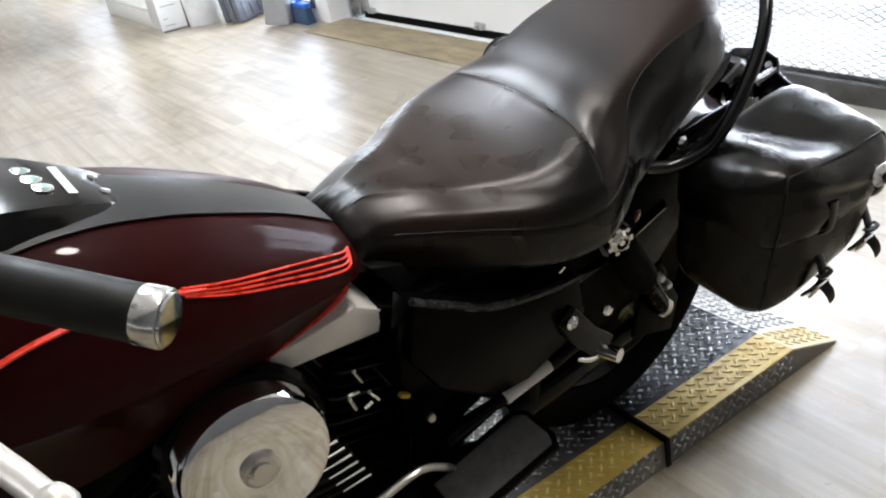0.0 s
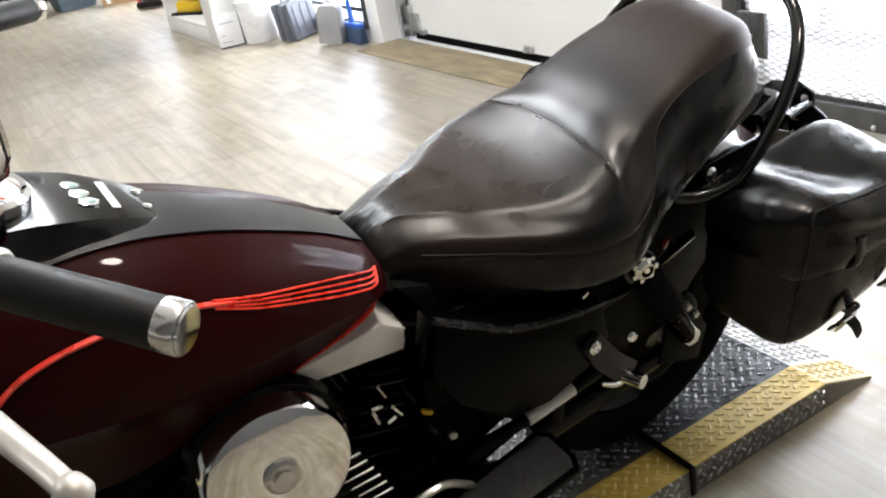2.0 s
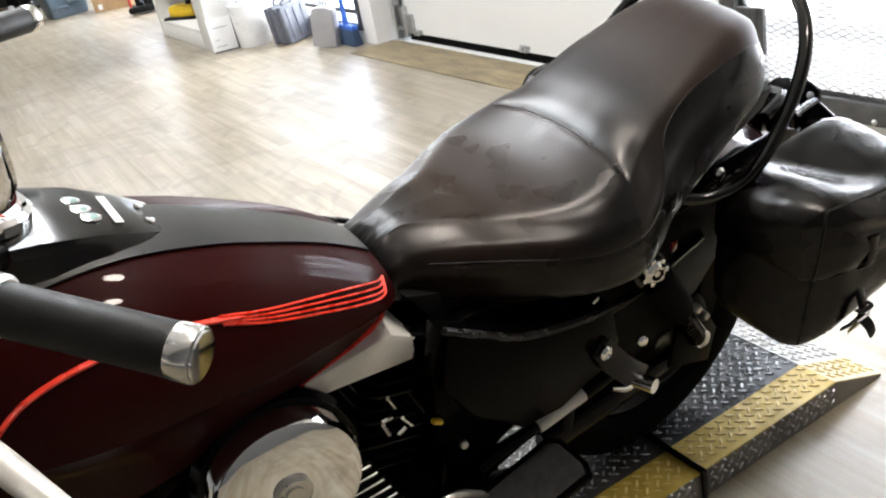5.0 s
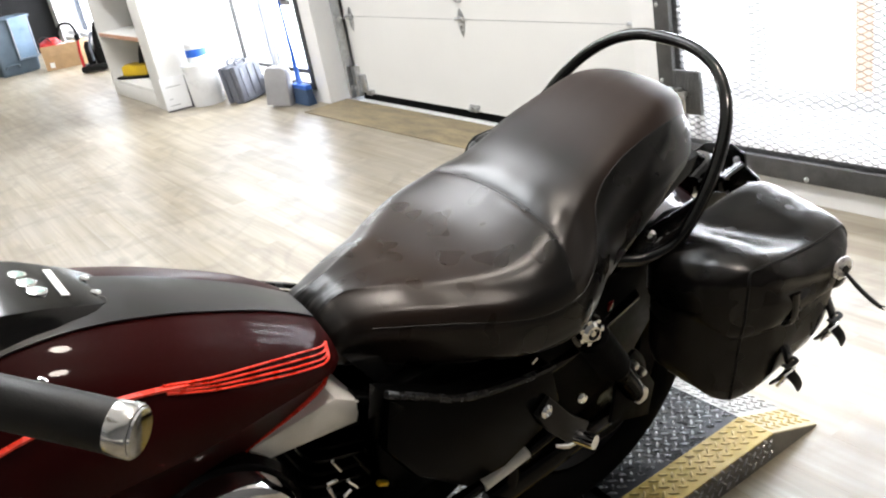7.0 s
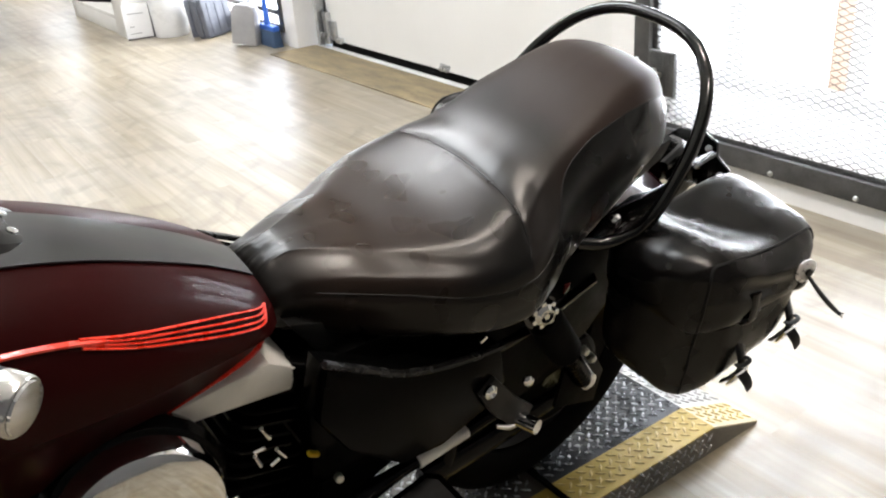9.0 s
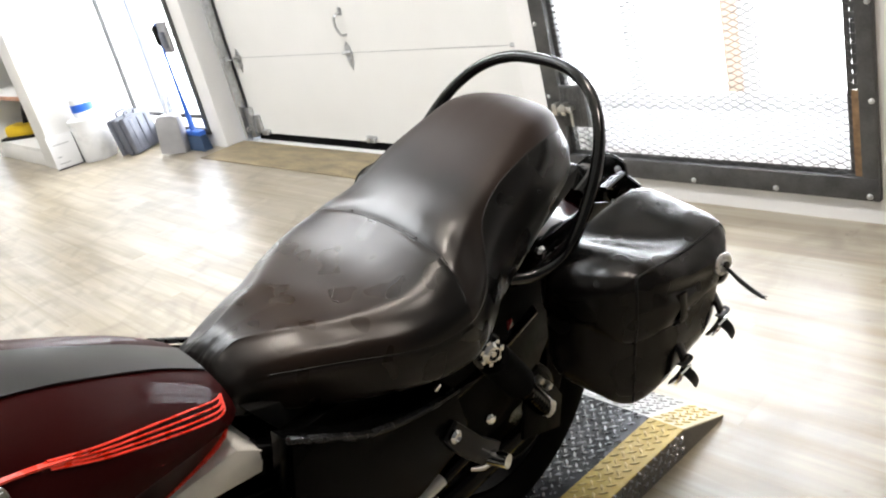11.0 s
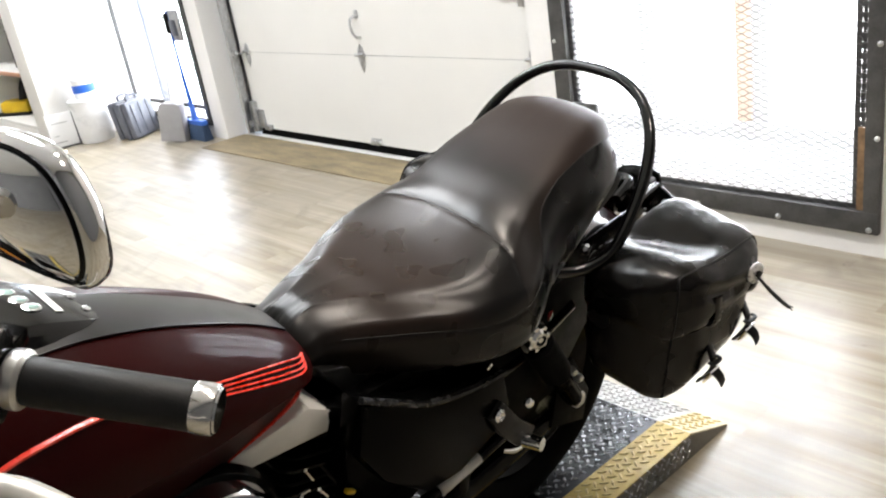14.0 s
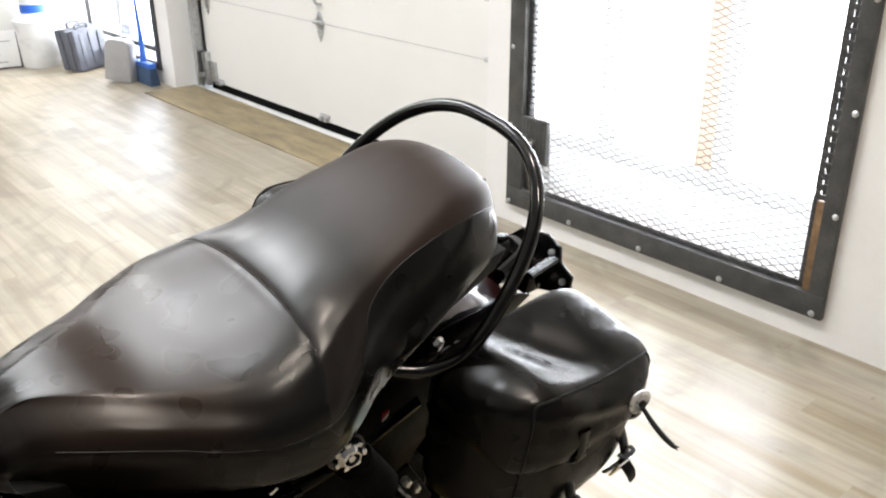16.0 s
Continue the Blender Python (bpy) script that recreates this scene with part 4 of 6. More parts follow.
def packing_paper():
    """Crumpled paper that fills the box to its rim."""
    t = thing("packing_paper", "crumpled white packing paper filling the cardboard box", "paper", at=pose(-8.715, -0.47, 0.0065, 0, 0, 60))
    bm = bmesh.new()
    bmesh.ops.create_icosphere(bm, subdivisions=4, radius=1.0)
    for v in bm.verts:
        c = v.co.copy()
        k = 1 + 0.20 * abs(noise.noise(c * 3.1)) - 0.06
        f = lambda q: math.copysign(abs(q) ** 0.5, q)
        v.co = Vector((0.24 * f(c.x), 0.175 * f(c.y), 0.155 + 0.155 * f(c.z) * (k if c.z > 0 else 1)))
    part("sheets", bm, M_WHITE, t, smooth=12)


def hand_truck():
    """Upright black machine with an orange-red side tube and a loop handle."""
    t = thing("floor_polisher", "black upright floor machine with an orange-red side tube", "machine", at=pose(-7.31, -0.42, 0, 0, 0, 62))
    part("base", box(-0.17, -0.15, 0.02, 0.17, 0.13, 0.10, 0.03), M_DARK, t)
    part("body", moved(lathe([(0, 0.08), (0.07, 0.08), (0.085, 0.20), (0.075, 0.45), (0.045, 0.60), (0, 0.62)], 16), pose(0.075, 0, 0, 0, 7)), M_DARK, t)
    part("canister", moved(lathe([(0, 0.08), (0.05, 0.08), (0.055, 0.32), (0.035, 0.38), (0, 0.38)], 14), pose(-0.05, 0.0, 0, 0, 3)), M_DARK, t)
    part("side_tube", tube([(-0.13, -0.10, 0.08), (-0.135, -0.08, 0.25), (-0.115, -0.05, 0.44)], 0.018, 8), M_REDP, t, "orange-red tube")
    part("cap", moved(box(-0.03, -0.03, 0, 0.03, 0.03, 0.07, 0.01), pose(-0.115, -0.05, 0.42)), M_DARK, t)
    part("handle", tube([(-0.10, -0.04, 0.46), (-0.15, -0.04, 0.62), (-0.27, -0.05, 0.64), (-0.32, -0.06, 0.55)], 0.016, 8), M_DARK, t)
    part("hose", tube([(0.08, -0.09, 0.5), (0.03, -0.13, 0.35), (0.02, -0.13, 0.15)], 0.016, 8), M_CASE, t, "grey hose")
    for s in (-0.17, 0.17):
        part("wheel", lathe([(0, -0.02), (0.05, -0.02), (0.055, 0), (0.05, 0.02), (0, 0.02)], 16, pose(s, 0.09, 0.055, 0, 90)), M_RUBBER, t)


plastic_bin()
big_carton()
packing_paper()
red_bag()
steel_ring()
hand_truck()


def parked_bike():
    """A second motorcycle far off, seen only in part."""
    t = thing("parked_motorcycle", "black and chrome motorcycle parked in the far corner", "motorcycle", at=pose(-10.35, -1.75, 0, 0, 0, -80))
    for y in (-0.75, 0.75):
        w = part("wheel", lathe([(0.24, -0.05), (0.31, -0.06), (0.325, 0), (0.31, 0.06), (0.24, 0.05)], 28, pose(0, y, 0.325, 0, 90)), M_RUBBER, t)
        part("rim", lathe([(0.02, -0.03), (0.235, -0.02), (0.238, 0.02), (0.02, 0.03)], 24, pose(0, y, 0.325, 0, 90)), M_CHROME, w)
    part("engine", box(-0.17, -0.35, 0.22, 0.17, 0.25, 0.58, 0.05), M_DARK, t)
    for z in (0.30, 0.36, 0.42, 0.48):
        part("fin", box(-0.19, -0.2, z, 0.19, 0.1, z + 0.025, 0.006), M_BRUSH, t)
    part("tank", moved(lathe([(0, -0.3), (0.10, -0.26), (0.16, 0), (0.13, 0.2), (0, 0.28)], 18), pose(0, -0.2, 0.78, 90)), M_DARK, t)
    part("seat", box(-0.13, 0.0, 0.66, 0.13, 0.62, 0.76, 0.04), M_LEATHER, t)
    part("fender", tube([(0, 0.5, 0.66), (0, 0.8, 0.68), (0, 1.06, 0.47)], 0.085, 10), M_DARK, t)
    part("tail_light", box(-0.05, 1.00, 0.60, 0.05, 1.09, 0.67, 0.02), M_REDP, t, "red tail light")
    for s in (-0.15, 0.15):
        part("indicator", lathe([(0, -0.03), (0.025, -0.02), (0.028, 0.02), (0, 0.03)], 16, pose(s, 0.98, 0.60, 90)), M_ORANGE, t, "orange indicator")
    for z in (0.44, 0.52):
        part("bumper_bar", tube([(-0.26, 0.85, z), (-0.22, 1.06, z), (0.22, 1.06, z), (0.26, 0.85, z)], 0.018, 10), M_CHROME, t, "chrome bumper bar")
    for s in (-0.16, 0.16):
        part("exhaust", tube([(s, -0.2, 0.3), (s, 0.2, 0.22), (s, 0.95, 0.26)], 0.045, 12), M_CHROME, t)
        part("fork", tube([(s * 0.7, -0.75, 0.33), (s * 0.7, -0.5, 0.95)], 0.025, 10), M_CHROME, t)
    part("handlebar", tube([(-0.4, -0.3, 1.05), (-0.2, -0.45, 1.02), (0.2, -0.45, 1.02), (0.4, -0.3, 1.05)], 0.014, 8), M_CHROME, t)
    part("headlight", lathe([(0, -0.1), (0.07, -0.08), (0.09, 0.03), (0, 0.05)], 18, pose(0, -0.65, 0.9, 90)), M_CHROME, t)


def dark_rack():
    t = thing("storage_rack", "black steel rack crammed with dark boxes by the far wall", "rack", at=pose(-11.18, -2.05, 0))
    for y in (-1.2, 1.2):
        for x in (-0.28, 0.28):
            part("post", box(x - 0.02, y - 0.02, 0, x + 0.02, y + 0.02, 2.0, 0.003), M_DARK, t)
    for z in (0.25, 0.85, 1.45, 1.96):
        part("shelf", box(-0.28, -1.18, z, 0.28, 1.18, z + 0.03, 0.003), M_DARK, t)
    rng = random.Random(11)
    for z in (0.28, 0.88, 1.48):
        y = -1.1
        while y < 1.0:
            w, h = rng.uniform(0.2, 0.42), rng.uniform(0.25, 0.42)
            b = part("box", box(-0.22, y, z, 0.24, y + w, z + h, 0.01), rng.choice((M_DARK, M_DARK, M_RUST, M_CASE)), t, "dark packed box")
            y += w + rng.uniform(0.02, 0.08)


dark_rack()
parked_bike()


# ---- wheel ramp under the motorcycle ----
RAMP_X0, RAMP_X1, RAMP_Z = 2.30, 3.300, 0.072


def tread_bars(quads, size=0.0265, pitch=0.0215):
    """Raised lozenges in alternating directions over flat patches (origin, along, across, lengths)."""
    bm = bmesh.new()
    for o, a, b, la, lb in quads:
        o, a, b = Vector(o), Vector(a).normalized(), Vector(b).normalized()
        n = a.cross(b).normalized()
        n = n if n.z > 0 or abs(n.z) < 0.2 else -n
        if abs(n.z) < 0.2 and n.x < 0:
            n = -n
        # the lattice stands at 45 degrees to the edges; each bar points at its neighbour's middle
        p, q = (a + b).normalized(), (a - b).normalized()
        reach = int((la + lb) / pitch) + 2
        for i in range(reach):
            for j in range(-reach, reach):
                c = p * (i * pitch) + q * (j * pitch)
                x, y = c.dot(a), c.dot(b)
                if not (size * 0.4 < x < la - size * 0.4 and size * 0.4 < y < lb - size * 0.4):
                    continue
                c = o + c
                d = p if (i + j) % 2 else q
                w = n.cross(d).normalized()
                L, W, H = size / 2, size * 0.12, 0.0030
                base = [c - d * L, c - d * L * 0.35 + w * W, c + d * L * 0.35 + w * W, c + d * L, c + d * L * 0.35 - w * W, c - d * L * 0.35 - w * W]
                top = [c + (q - c) * 0.62 + n * H for q in base]
                vb, vt = [bm.verts.new(q) for q in base], [bm.verts.new(q) for q in top]
                bm.faces.new(vt)
                for k in range(6):
                    bm.faces.new((vb[k], vb[(k + 1) % 6], vt[(k + 1) % 6], vt[k]))
    return bm


def ramp():
    t = thing("wheel_ramp", "low tread-plate wheel ramp, black with yellow edge bands", "ramp", at=pose(0, 0, 0))
    x0, x1, z, e = RAMP_X0, RAMP_X1, RAMP_Z, 0.100
    ya, yb, yc, yd = -4.6, -1.803, -1.372, -1.205

    def deck(y0, y1, z0, z1, xa, xb, m, lug, name):
        bm = bmesh.new()
        v = [bm.verts.new(q) for q in ((xa, y0, z0), (xb, y0, z0), (xb, y1, z1), (xa, y1, z1), (xa, y0, z0 - 0.004), (xb, y0, z0 - 0.004), (xb, y1, z1 - 0.004), (xa, y1, z1 - 0.004))]
        for f in ((0, 1, 2, 3), (7, 6, 5, 4), (0, 4, 5, 1), (1, 5, 6, 2), (2, 6, 7, 3), (3, 7, 4, 0)):
            bm.faces.new([v[k] for k in f])
        p = part(name, bm, m, t, smooth=10)
        ln = math.hypot(y1 - y0, z1 - z0)
        bars = tread_bars([((xa, y0, z0), (xb - xa, 0, 0), (0, y1 - y0, z1 - z0), xb - xa, ln)])
        part("tread", bars, lug, p, kind="stuff")
        return p

    for y0, y1, z0, z1, m, lug in ((ya, yb - 0.006, z - 0.004, z - 0.004, M_PLATE_LIT, M_LUG_K), (yb + 0.006, yc, z, z, M_PLATE_K, M_LUG_K), (yc, yd, z, 0.008, M_PLATE_S, M_PLATE_S)):
        deck(y0, y1, z0, z1, x0 + e, x1 - e, m, lug, "deck_plate")
        deck(y0, y1, z0, z1, x1 - e, x1, M_PLATE_F if y0 == yc else M_PLATE_Y, M_LUG_Y, "edge_band")
        deck(y0, y1, z0, z1, x0, x0 + e, M_PLATE_F if y0 == yc else M_PLATE_Y, M_LUG_Y, "edge_band")
    # side skirts
    for x in (x1, x0):
        s = 1 if x == x1 else -1
        for y0, y1 in ((ya, yb - 0.006), (yb + 0.006, yc)):
            sk = part("side_skirt", box(x - 0.004 * s, y0, 0.0, x, y1, z - 0.0045, 0), M_SKIRT, t, "bare tread-plate side")
            if s > 0:
                part("tread", tread_bars([((x, y0, 0.002), (0, 1, 0), (0, 0, 1), y1 - y0, z)]), M_LUG_K, sk, kind="stuff")
        bm = slab([(yc, 0.0), (yd, 0.0), (yd, 0.004), (yc, z - 0.005)], 0.004, Matrix(((0, 0, s, x - 0.004 * s), (1, 0, 0, 0), (0, 1, 0, 0), (0, 0, 0, 1))))
        part("side_skirt", bm, M_SKIRT, t, "bare tread-plate side")
    # black joint angle across the deck, bent down the side
    bm = box(x0 - 0.003, yb - 0.006, z - 0.004, x1 + 0.004, yb + 0.006, z + 0.005, 0.001)
    box(x1 + 0.0005, yb - 0.007, 0.0, x1 + 0.006, yb + 0.007, z + 0.004, 0.001, bm=bm)
    part("joint_bar", bm, M_BLACK, t, "black steel joint bar")
    # frame below
    part("underframe", box(x0 + 0.01, ya + 0.02, 0.0, x1 - 0.01, yc - 0.03, 0.03), M_DARK, t)


ramp()

# ---- motorcycle: u to its left, v to its rear, w up along its leaning plane ----
LEAN, YAW = 12.0, 3.4
bike = thing("motorcycle", "dark maroon cruiser motorcycle with black leather seat, leaning on its stand", "motorcycle",
             at=pose(3.072, -2.2, 0, 0, LEAN, YAW) @ pose(0, 2.2, 0))

# position v; heights of the middle and of the rim; the rim's distance out; widest place out and its height; lower edge out and its height
SEAT = [
    (-2.428, 0.853, 0.851, 0.028, 0.052, 0.838, 0.048, 0.815),
    (-2.422, 0.868, 0.865, 0.040, 0.066, 0.842, 0.062, 0.808),
    (-2.408, 0.883, 0.879, 0.036, 0.078, 0.846, 0.074, 0.800),
    (-2.385, 0.893, 0.888, 0.034, 0.084, 0.848, 0.080, 0.793),
    (-2.360, 0.898, 0.892, 0.038, 0.097, 0.847, 0.091, 0.787),
    (-2.300, 0.897, 0.888, 0.072, 0.127, 0.841, 0.119, 0.768),
    (-2.240, 0.891, 0.878, 0.109, 0.158, 0.833, 0.148, 0.755),
    (-2.180, 0.895, 0.872, 0.157, 0.194, 0.826, 0.175, 0.748),
    (-2.120, 0.905, 0.871, 0.193, 0.216, 0.820, 0.198, 0.745),
    (-2.060, 0.923, 0.881, 0.199, 0.223, 0.823, 0.206, 0.744),
    (-2.020, 0.941, 0.899, 0.187, 0.216, 0.833, 0.195, 0.744),
    (-1.980, 0.958, 0.923, 0.164, 0.199, 0.845, 0.182, 0.750),
    (-1.940, 0.975, 0.949, 0.143, 0.178, 0.860, 0.166, 0.762),
    (-1.880, 0.998, 0.976, 0.131, 0.160, 0.880, 0.150, 0.784),
    (-1.800, 1.030, 0.996, 0.127, 0.151, 0.912, 0.142, 0.826),
    (-1.733, 1.046, 1.000, 0.120, 0.141, 0.925, 0.132, 0.868),
    (-1.665, 1.032, 0.986, 0.100, 0.121, 0.922, 0.113, 0.889),
    (-1.622, 0.995, 0.958, 0.072, 0.090, 0.912, 0.086, 0.889),
    (-1.587, 0.950, 0.928, 0.040, 0.051, 0.898, 0.049, 0.882),
    (-1.574, 0.918, 0.908, 0.009, 0.013, 0.890, 0.011, 0.880),
]
# along each section q runs 0 at the middle, 0.375 at the rim, 0.625 at the widest place, 1 under the lower edge
PIPING = [(-1.600, 0.36), (-1.645, 0.37), (-1.74, 0.375), (-1.82, 0.378), (-1.90, 0.382), (-1.935, 0.392), (-1.958, 0.425), (-1.972, 0.475), (-1.990, 0.525),
          (-2.012, 0.558), (-2.040, 0.578), (-2.08, 0.588), (-2.14, 0.592), (-2.22, 0.592), (-2.30, 0.588), (-2.36, 0.575)]


def bump(x, width):
    return math.exp(-(x / width) ** 2)


def seat_point(v, q, off=0.0):
    """A point of the cushion's left half at q, moved out by off."""
    c, e_w, e, a, s, ab, wb = lerp_table(SEAT, v)
    # the rim is rounder where the passenger part rises
    r = bump(v + 1.995, 0.065)
    drop = c - e_w
    knots = [(0.0, 0.0, c), (0.125, e * 0.42, c - drop * (0.06 + 0.06 * r)), (0.25, e * 0.79, c - drop * (0.30 + 0.22 * r)), (0.375, e - 0.003 * r, e_w - 0.009 * r),
             (0.5, e + (a - e) * (0.70 - 0.12 * r), e_w - (e_w - s) * (0.40 + 0.03 * r)),
             (0.625, a, s), (0.75, a * 0.995 + ab * 0.005, s - (s - wb) * 0.42), (0.875, ab + (a - ab) * 0.45, wb + (s - wb) * 0.12), (1.0, ab * 0.80, wb)]
    x, z = lerp_table(knots, q)
    x2, z2 = lerp_table(knots, q + 0.01)
    x1, z1 = lerp_table(knots, q - 0.01)
    n = Vector((z1 - z2, 0, x2 - x1))
    n = n.normalized() if n.length > 1e-6 else Vector((0, 0, 1))
    # the arched seam with its pulled-in groove, the stuffed band behind it, the passenger part's crease
    side = min(1.0, q / 0.45)
    arch = v + 2.036 + 0.026 * side ** 2
    top = max(0.0, 1 - max(0, q - 0.33) / 0.10) if q > 0.33 else 1.0
    d = top * (0.0010 * bump(arch - 0.028, 0.02) - 0.0014 * bump(arch, 0.0045))
    if v < -1.98:
        # piped seam low on the side: the upper roll stands proud of the skirt
        d += min(1, (-1.98 - v) / 0.06, (v + 2.40) / 0.06) * (0.0010 * bump(q - 0.50, 0.07) - 0.0022 * bump(q - 0.60, 0.012)) if v > -2.40 else 0
        d -= 0.0015 * bump(v + 2.19, 0.09) * max(0.0, 1 - (q / 0.33) ** 2)
    # puckers at the nose and behind the seam
    d += 0.0016 * noise.noise(Vector((q * 14, v * 26, 1.0))) * bump(v + 2.405, 0.035)
    d += 0.0011 * noise.noise(Vector((q * 26, v * 5, 7.0))) * bump(arch - 0.035, 0.035) * top
    d += 0.0012 * noise.noise(Vector((q * 5, v * 11, 3.0)))
    x, z = x + n.x * (d + off), z + n.z * (d + off)
    return Vector((max(0.0, x) if q < 0.02 else x, v, z))


def piping_at(v):
    rows = [(p, q) for p, q in PIPING[::-1]]
    return lerp_table(rows, v)[0]


def build_seat():
    count, m = 300, 145
    qs = [k / 72 for k in range(73)]
    rings, starts = [], []
    for k in range(count + 1):
        b = SEAT[0][0] + (SEAT[-1][0] - SEAT[0][0]) * (0.5 - 0.5 * math.cos(math.pi * k / count))
        # the rows bend forward at the sides with the arched seam
        bend = 0.034 * bump(b + 2.0, 0.07)
        e = piping_at(b - bend * 0.71) if b > -2.0 else 0.55
        own = [q if abs(q - e) > 0.0069 else e for q in qs]
        left = [seat_point(b - bend * min(1.0, q / 0.45) ** 2, q) for q in own]
        rings.append(left[::-1] + [Vector((-p.x, p.y, p.z)) for p in left[1:]])
        starts.append(b)
    bm = loft(rings, closed=True)
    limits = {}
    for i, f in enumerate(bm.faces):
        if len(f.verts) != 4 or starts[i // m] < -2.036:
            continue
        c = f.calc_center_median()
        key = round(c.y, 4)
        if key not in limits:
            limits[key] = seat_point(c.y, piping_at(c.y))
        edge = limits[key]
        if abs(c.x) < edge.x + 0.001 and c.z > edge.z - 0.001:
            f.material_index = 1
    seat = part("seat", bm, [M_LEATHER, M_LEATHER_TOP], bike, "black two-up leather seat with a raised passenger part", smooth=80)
    for s in (1, -1):
        half = []
        for k in range(20):
            q = 0.46 * k / 19
            p = seat_point(-2.036 - 0.026 * min(1.0, q / 0.45) ** 2, q, 0.0003)
            half.append(Vector((s * p.x, p.y, p.z)))
        part("seam", tube(half, 0.0009, 6, n=2), M_SEAM, seat, "stitched seam")
        line = [seat_point(v, q, 0.0004) for v, q in smooth_pairs(PIPING, 4)]
        line = [Vector((s * p.x, p.y, p.z)) for p in line]
        part("piping", tube(line, 0.0014, 6, n=2), M_SEAM, seat, "raised leather piping")


def smooth_pairs(rows, n):
    return [(p.x, p.y) for p in smooth_line([(v, q, 0) for v, q in rows], n)]


# v, half width, widest height, crown height, bottom height
TANK = [
    (-3.070, 0.060, 0.960, 1.020, 0.920),
    (-3.030, 0.110, 0.935, 1.045, 0.860),
    (-2.950, 0.158, 0.912, 1.070, 0.780),
    (-2.850, 0.184, 0.903, 1.080, 0.765),
    (-2.750, 0.191, 0.899, 1.064, 0.777),
    (-2.650, 0.184, 0.888, 1.026, 0.788),
    (-2.570, 0.170, 0.880, 0.985, 0.798),
    (-2.500, 0.152, 0.868, 0.945, 0.806),
    (-2.455, 0.134, 0.858, 0.914, 0.816),
    (-2.430, 0.108, 0.850, 0.896, 0.826),
]


def tank_point(v, th, off=0.0):
    """th from -pi/2 (keel) by 0 (left flank) to pi/2 (crown)."""
    a, wm, wc, wb = lerp_table(TANK, v)
    c, s = math.cos(th), math.sin(th)
    h = (wc - wm) if s > 0 else (wm - wb)
    if s < 0:
        # flat facet tucked in below the crease, rounded under into the keel
        f = -s
        k = min(1, f / 0.8)
        u = (a + off) * (1 - 0.33 * k ** 0.8) if f < 0.8 else (a + off) * 0.67 * max(0.0, 1 - ((f - 0.8) / 0.2) ** 2.0)
        return Vector((u, v, wm - (h + 0.010 + off) * k - (0.012 * (f - 0.8) / 0.2 if f > 0.8 else 0)))
    u = (a + off) * abs(c) ** (2 / 2.2)
    w = wm + (h + off) * s ** (2 / 2.1)
    return Vector((u, v, w))


def tank_at(v, w, off=0.0):
    """The point of the left flank at height w."""
    lo, hi = -math.pi / 2, math.pi / 2
    for _ in range(40):
        mid = (lo + hi) / 2
        if tank_point(v, mid).z < w:
            lo = mid
        else:
            hi = mid
    return tank_point(v, lo, off)


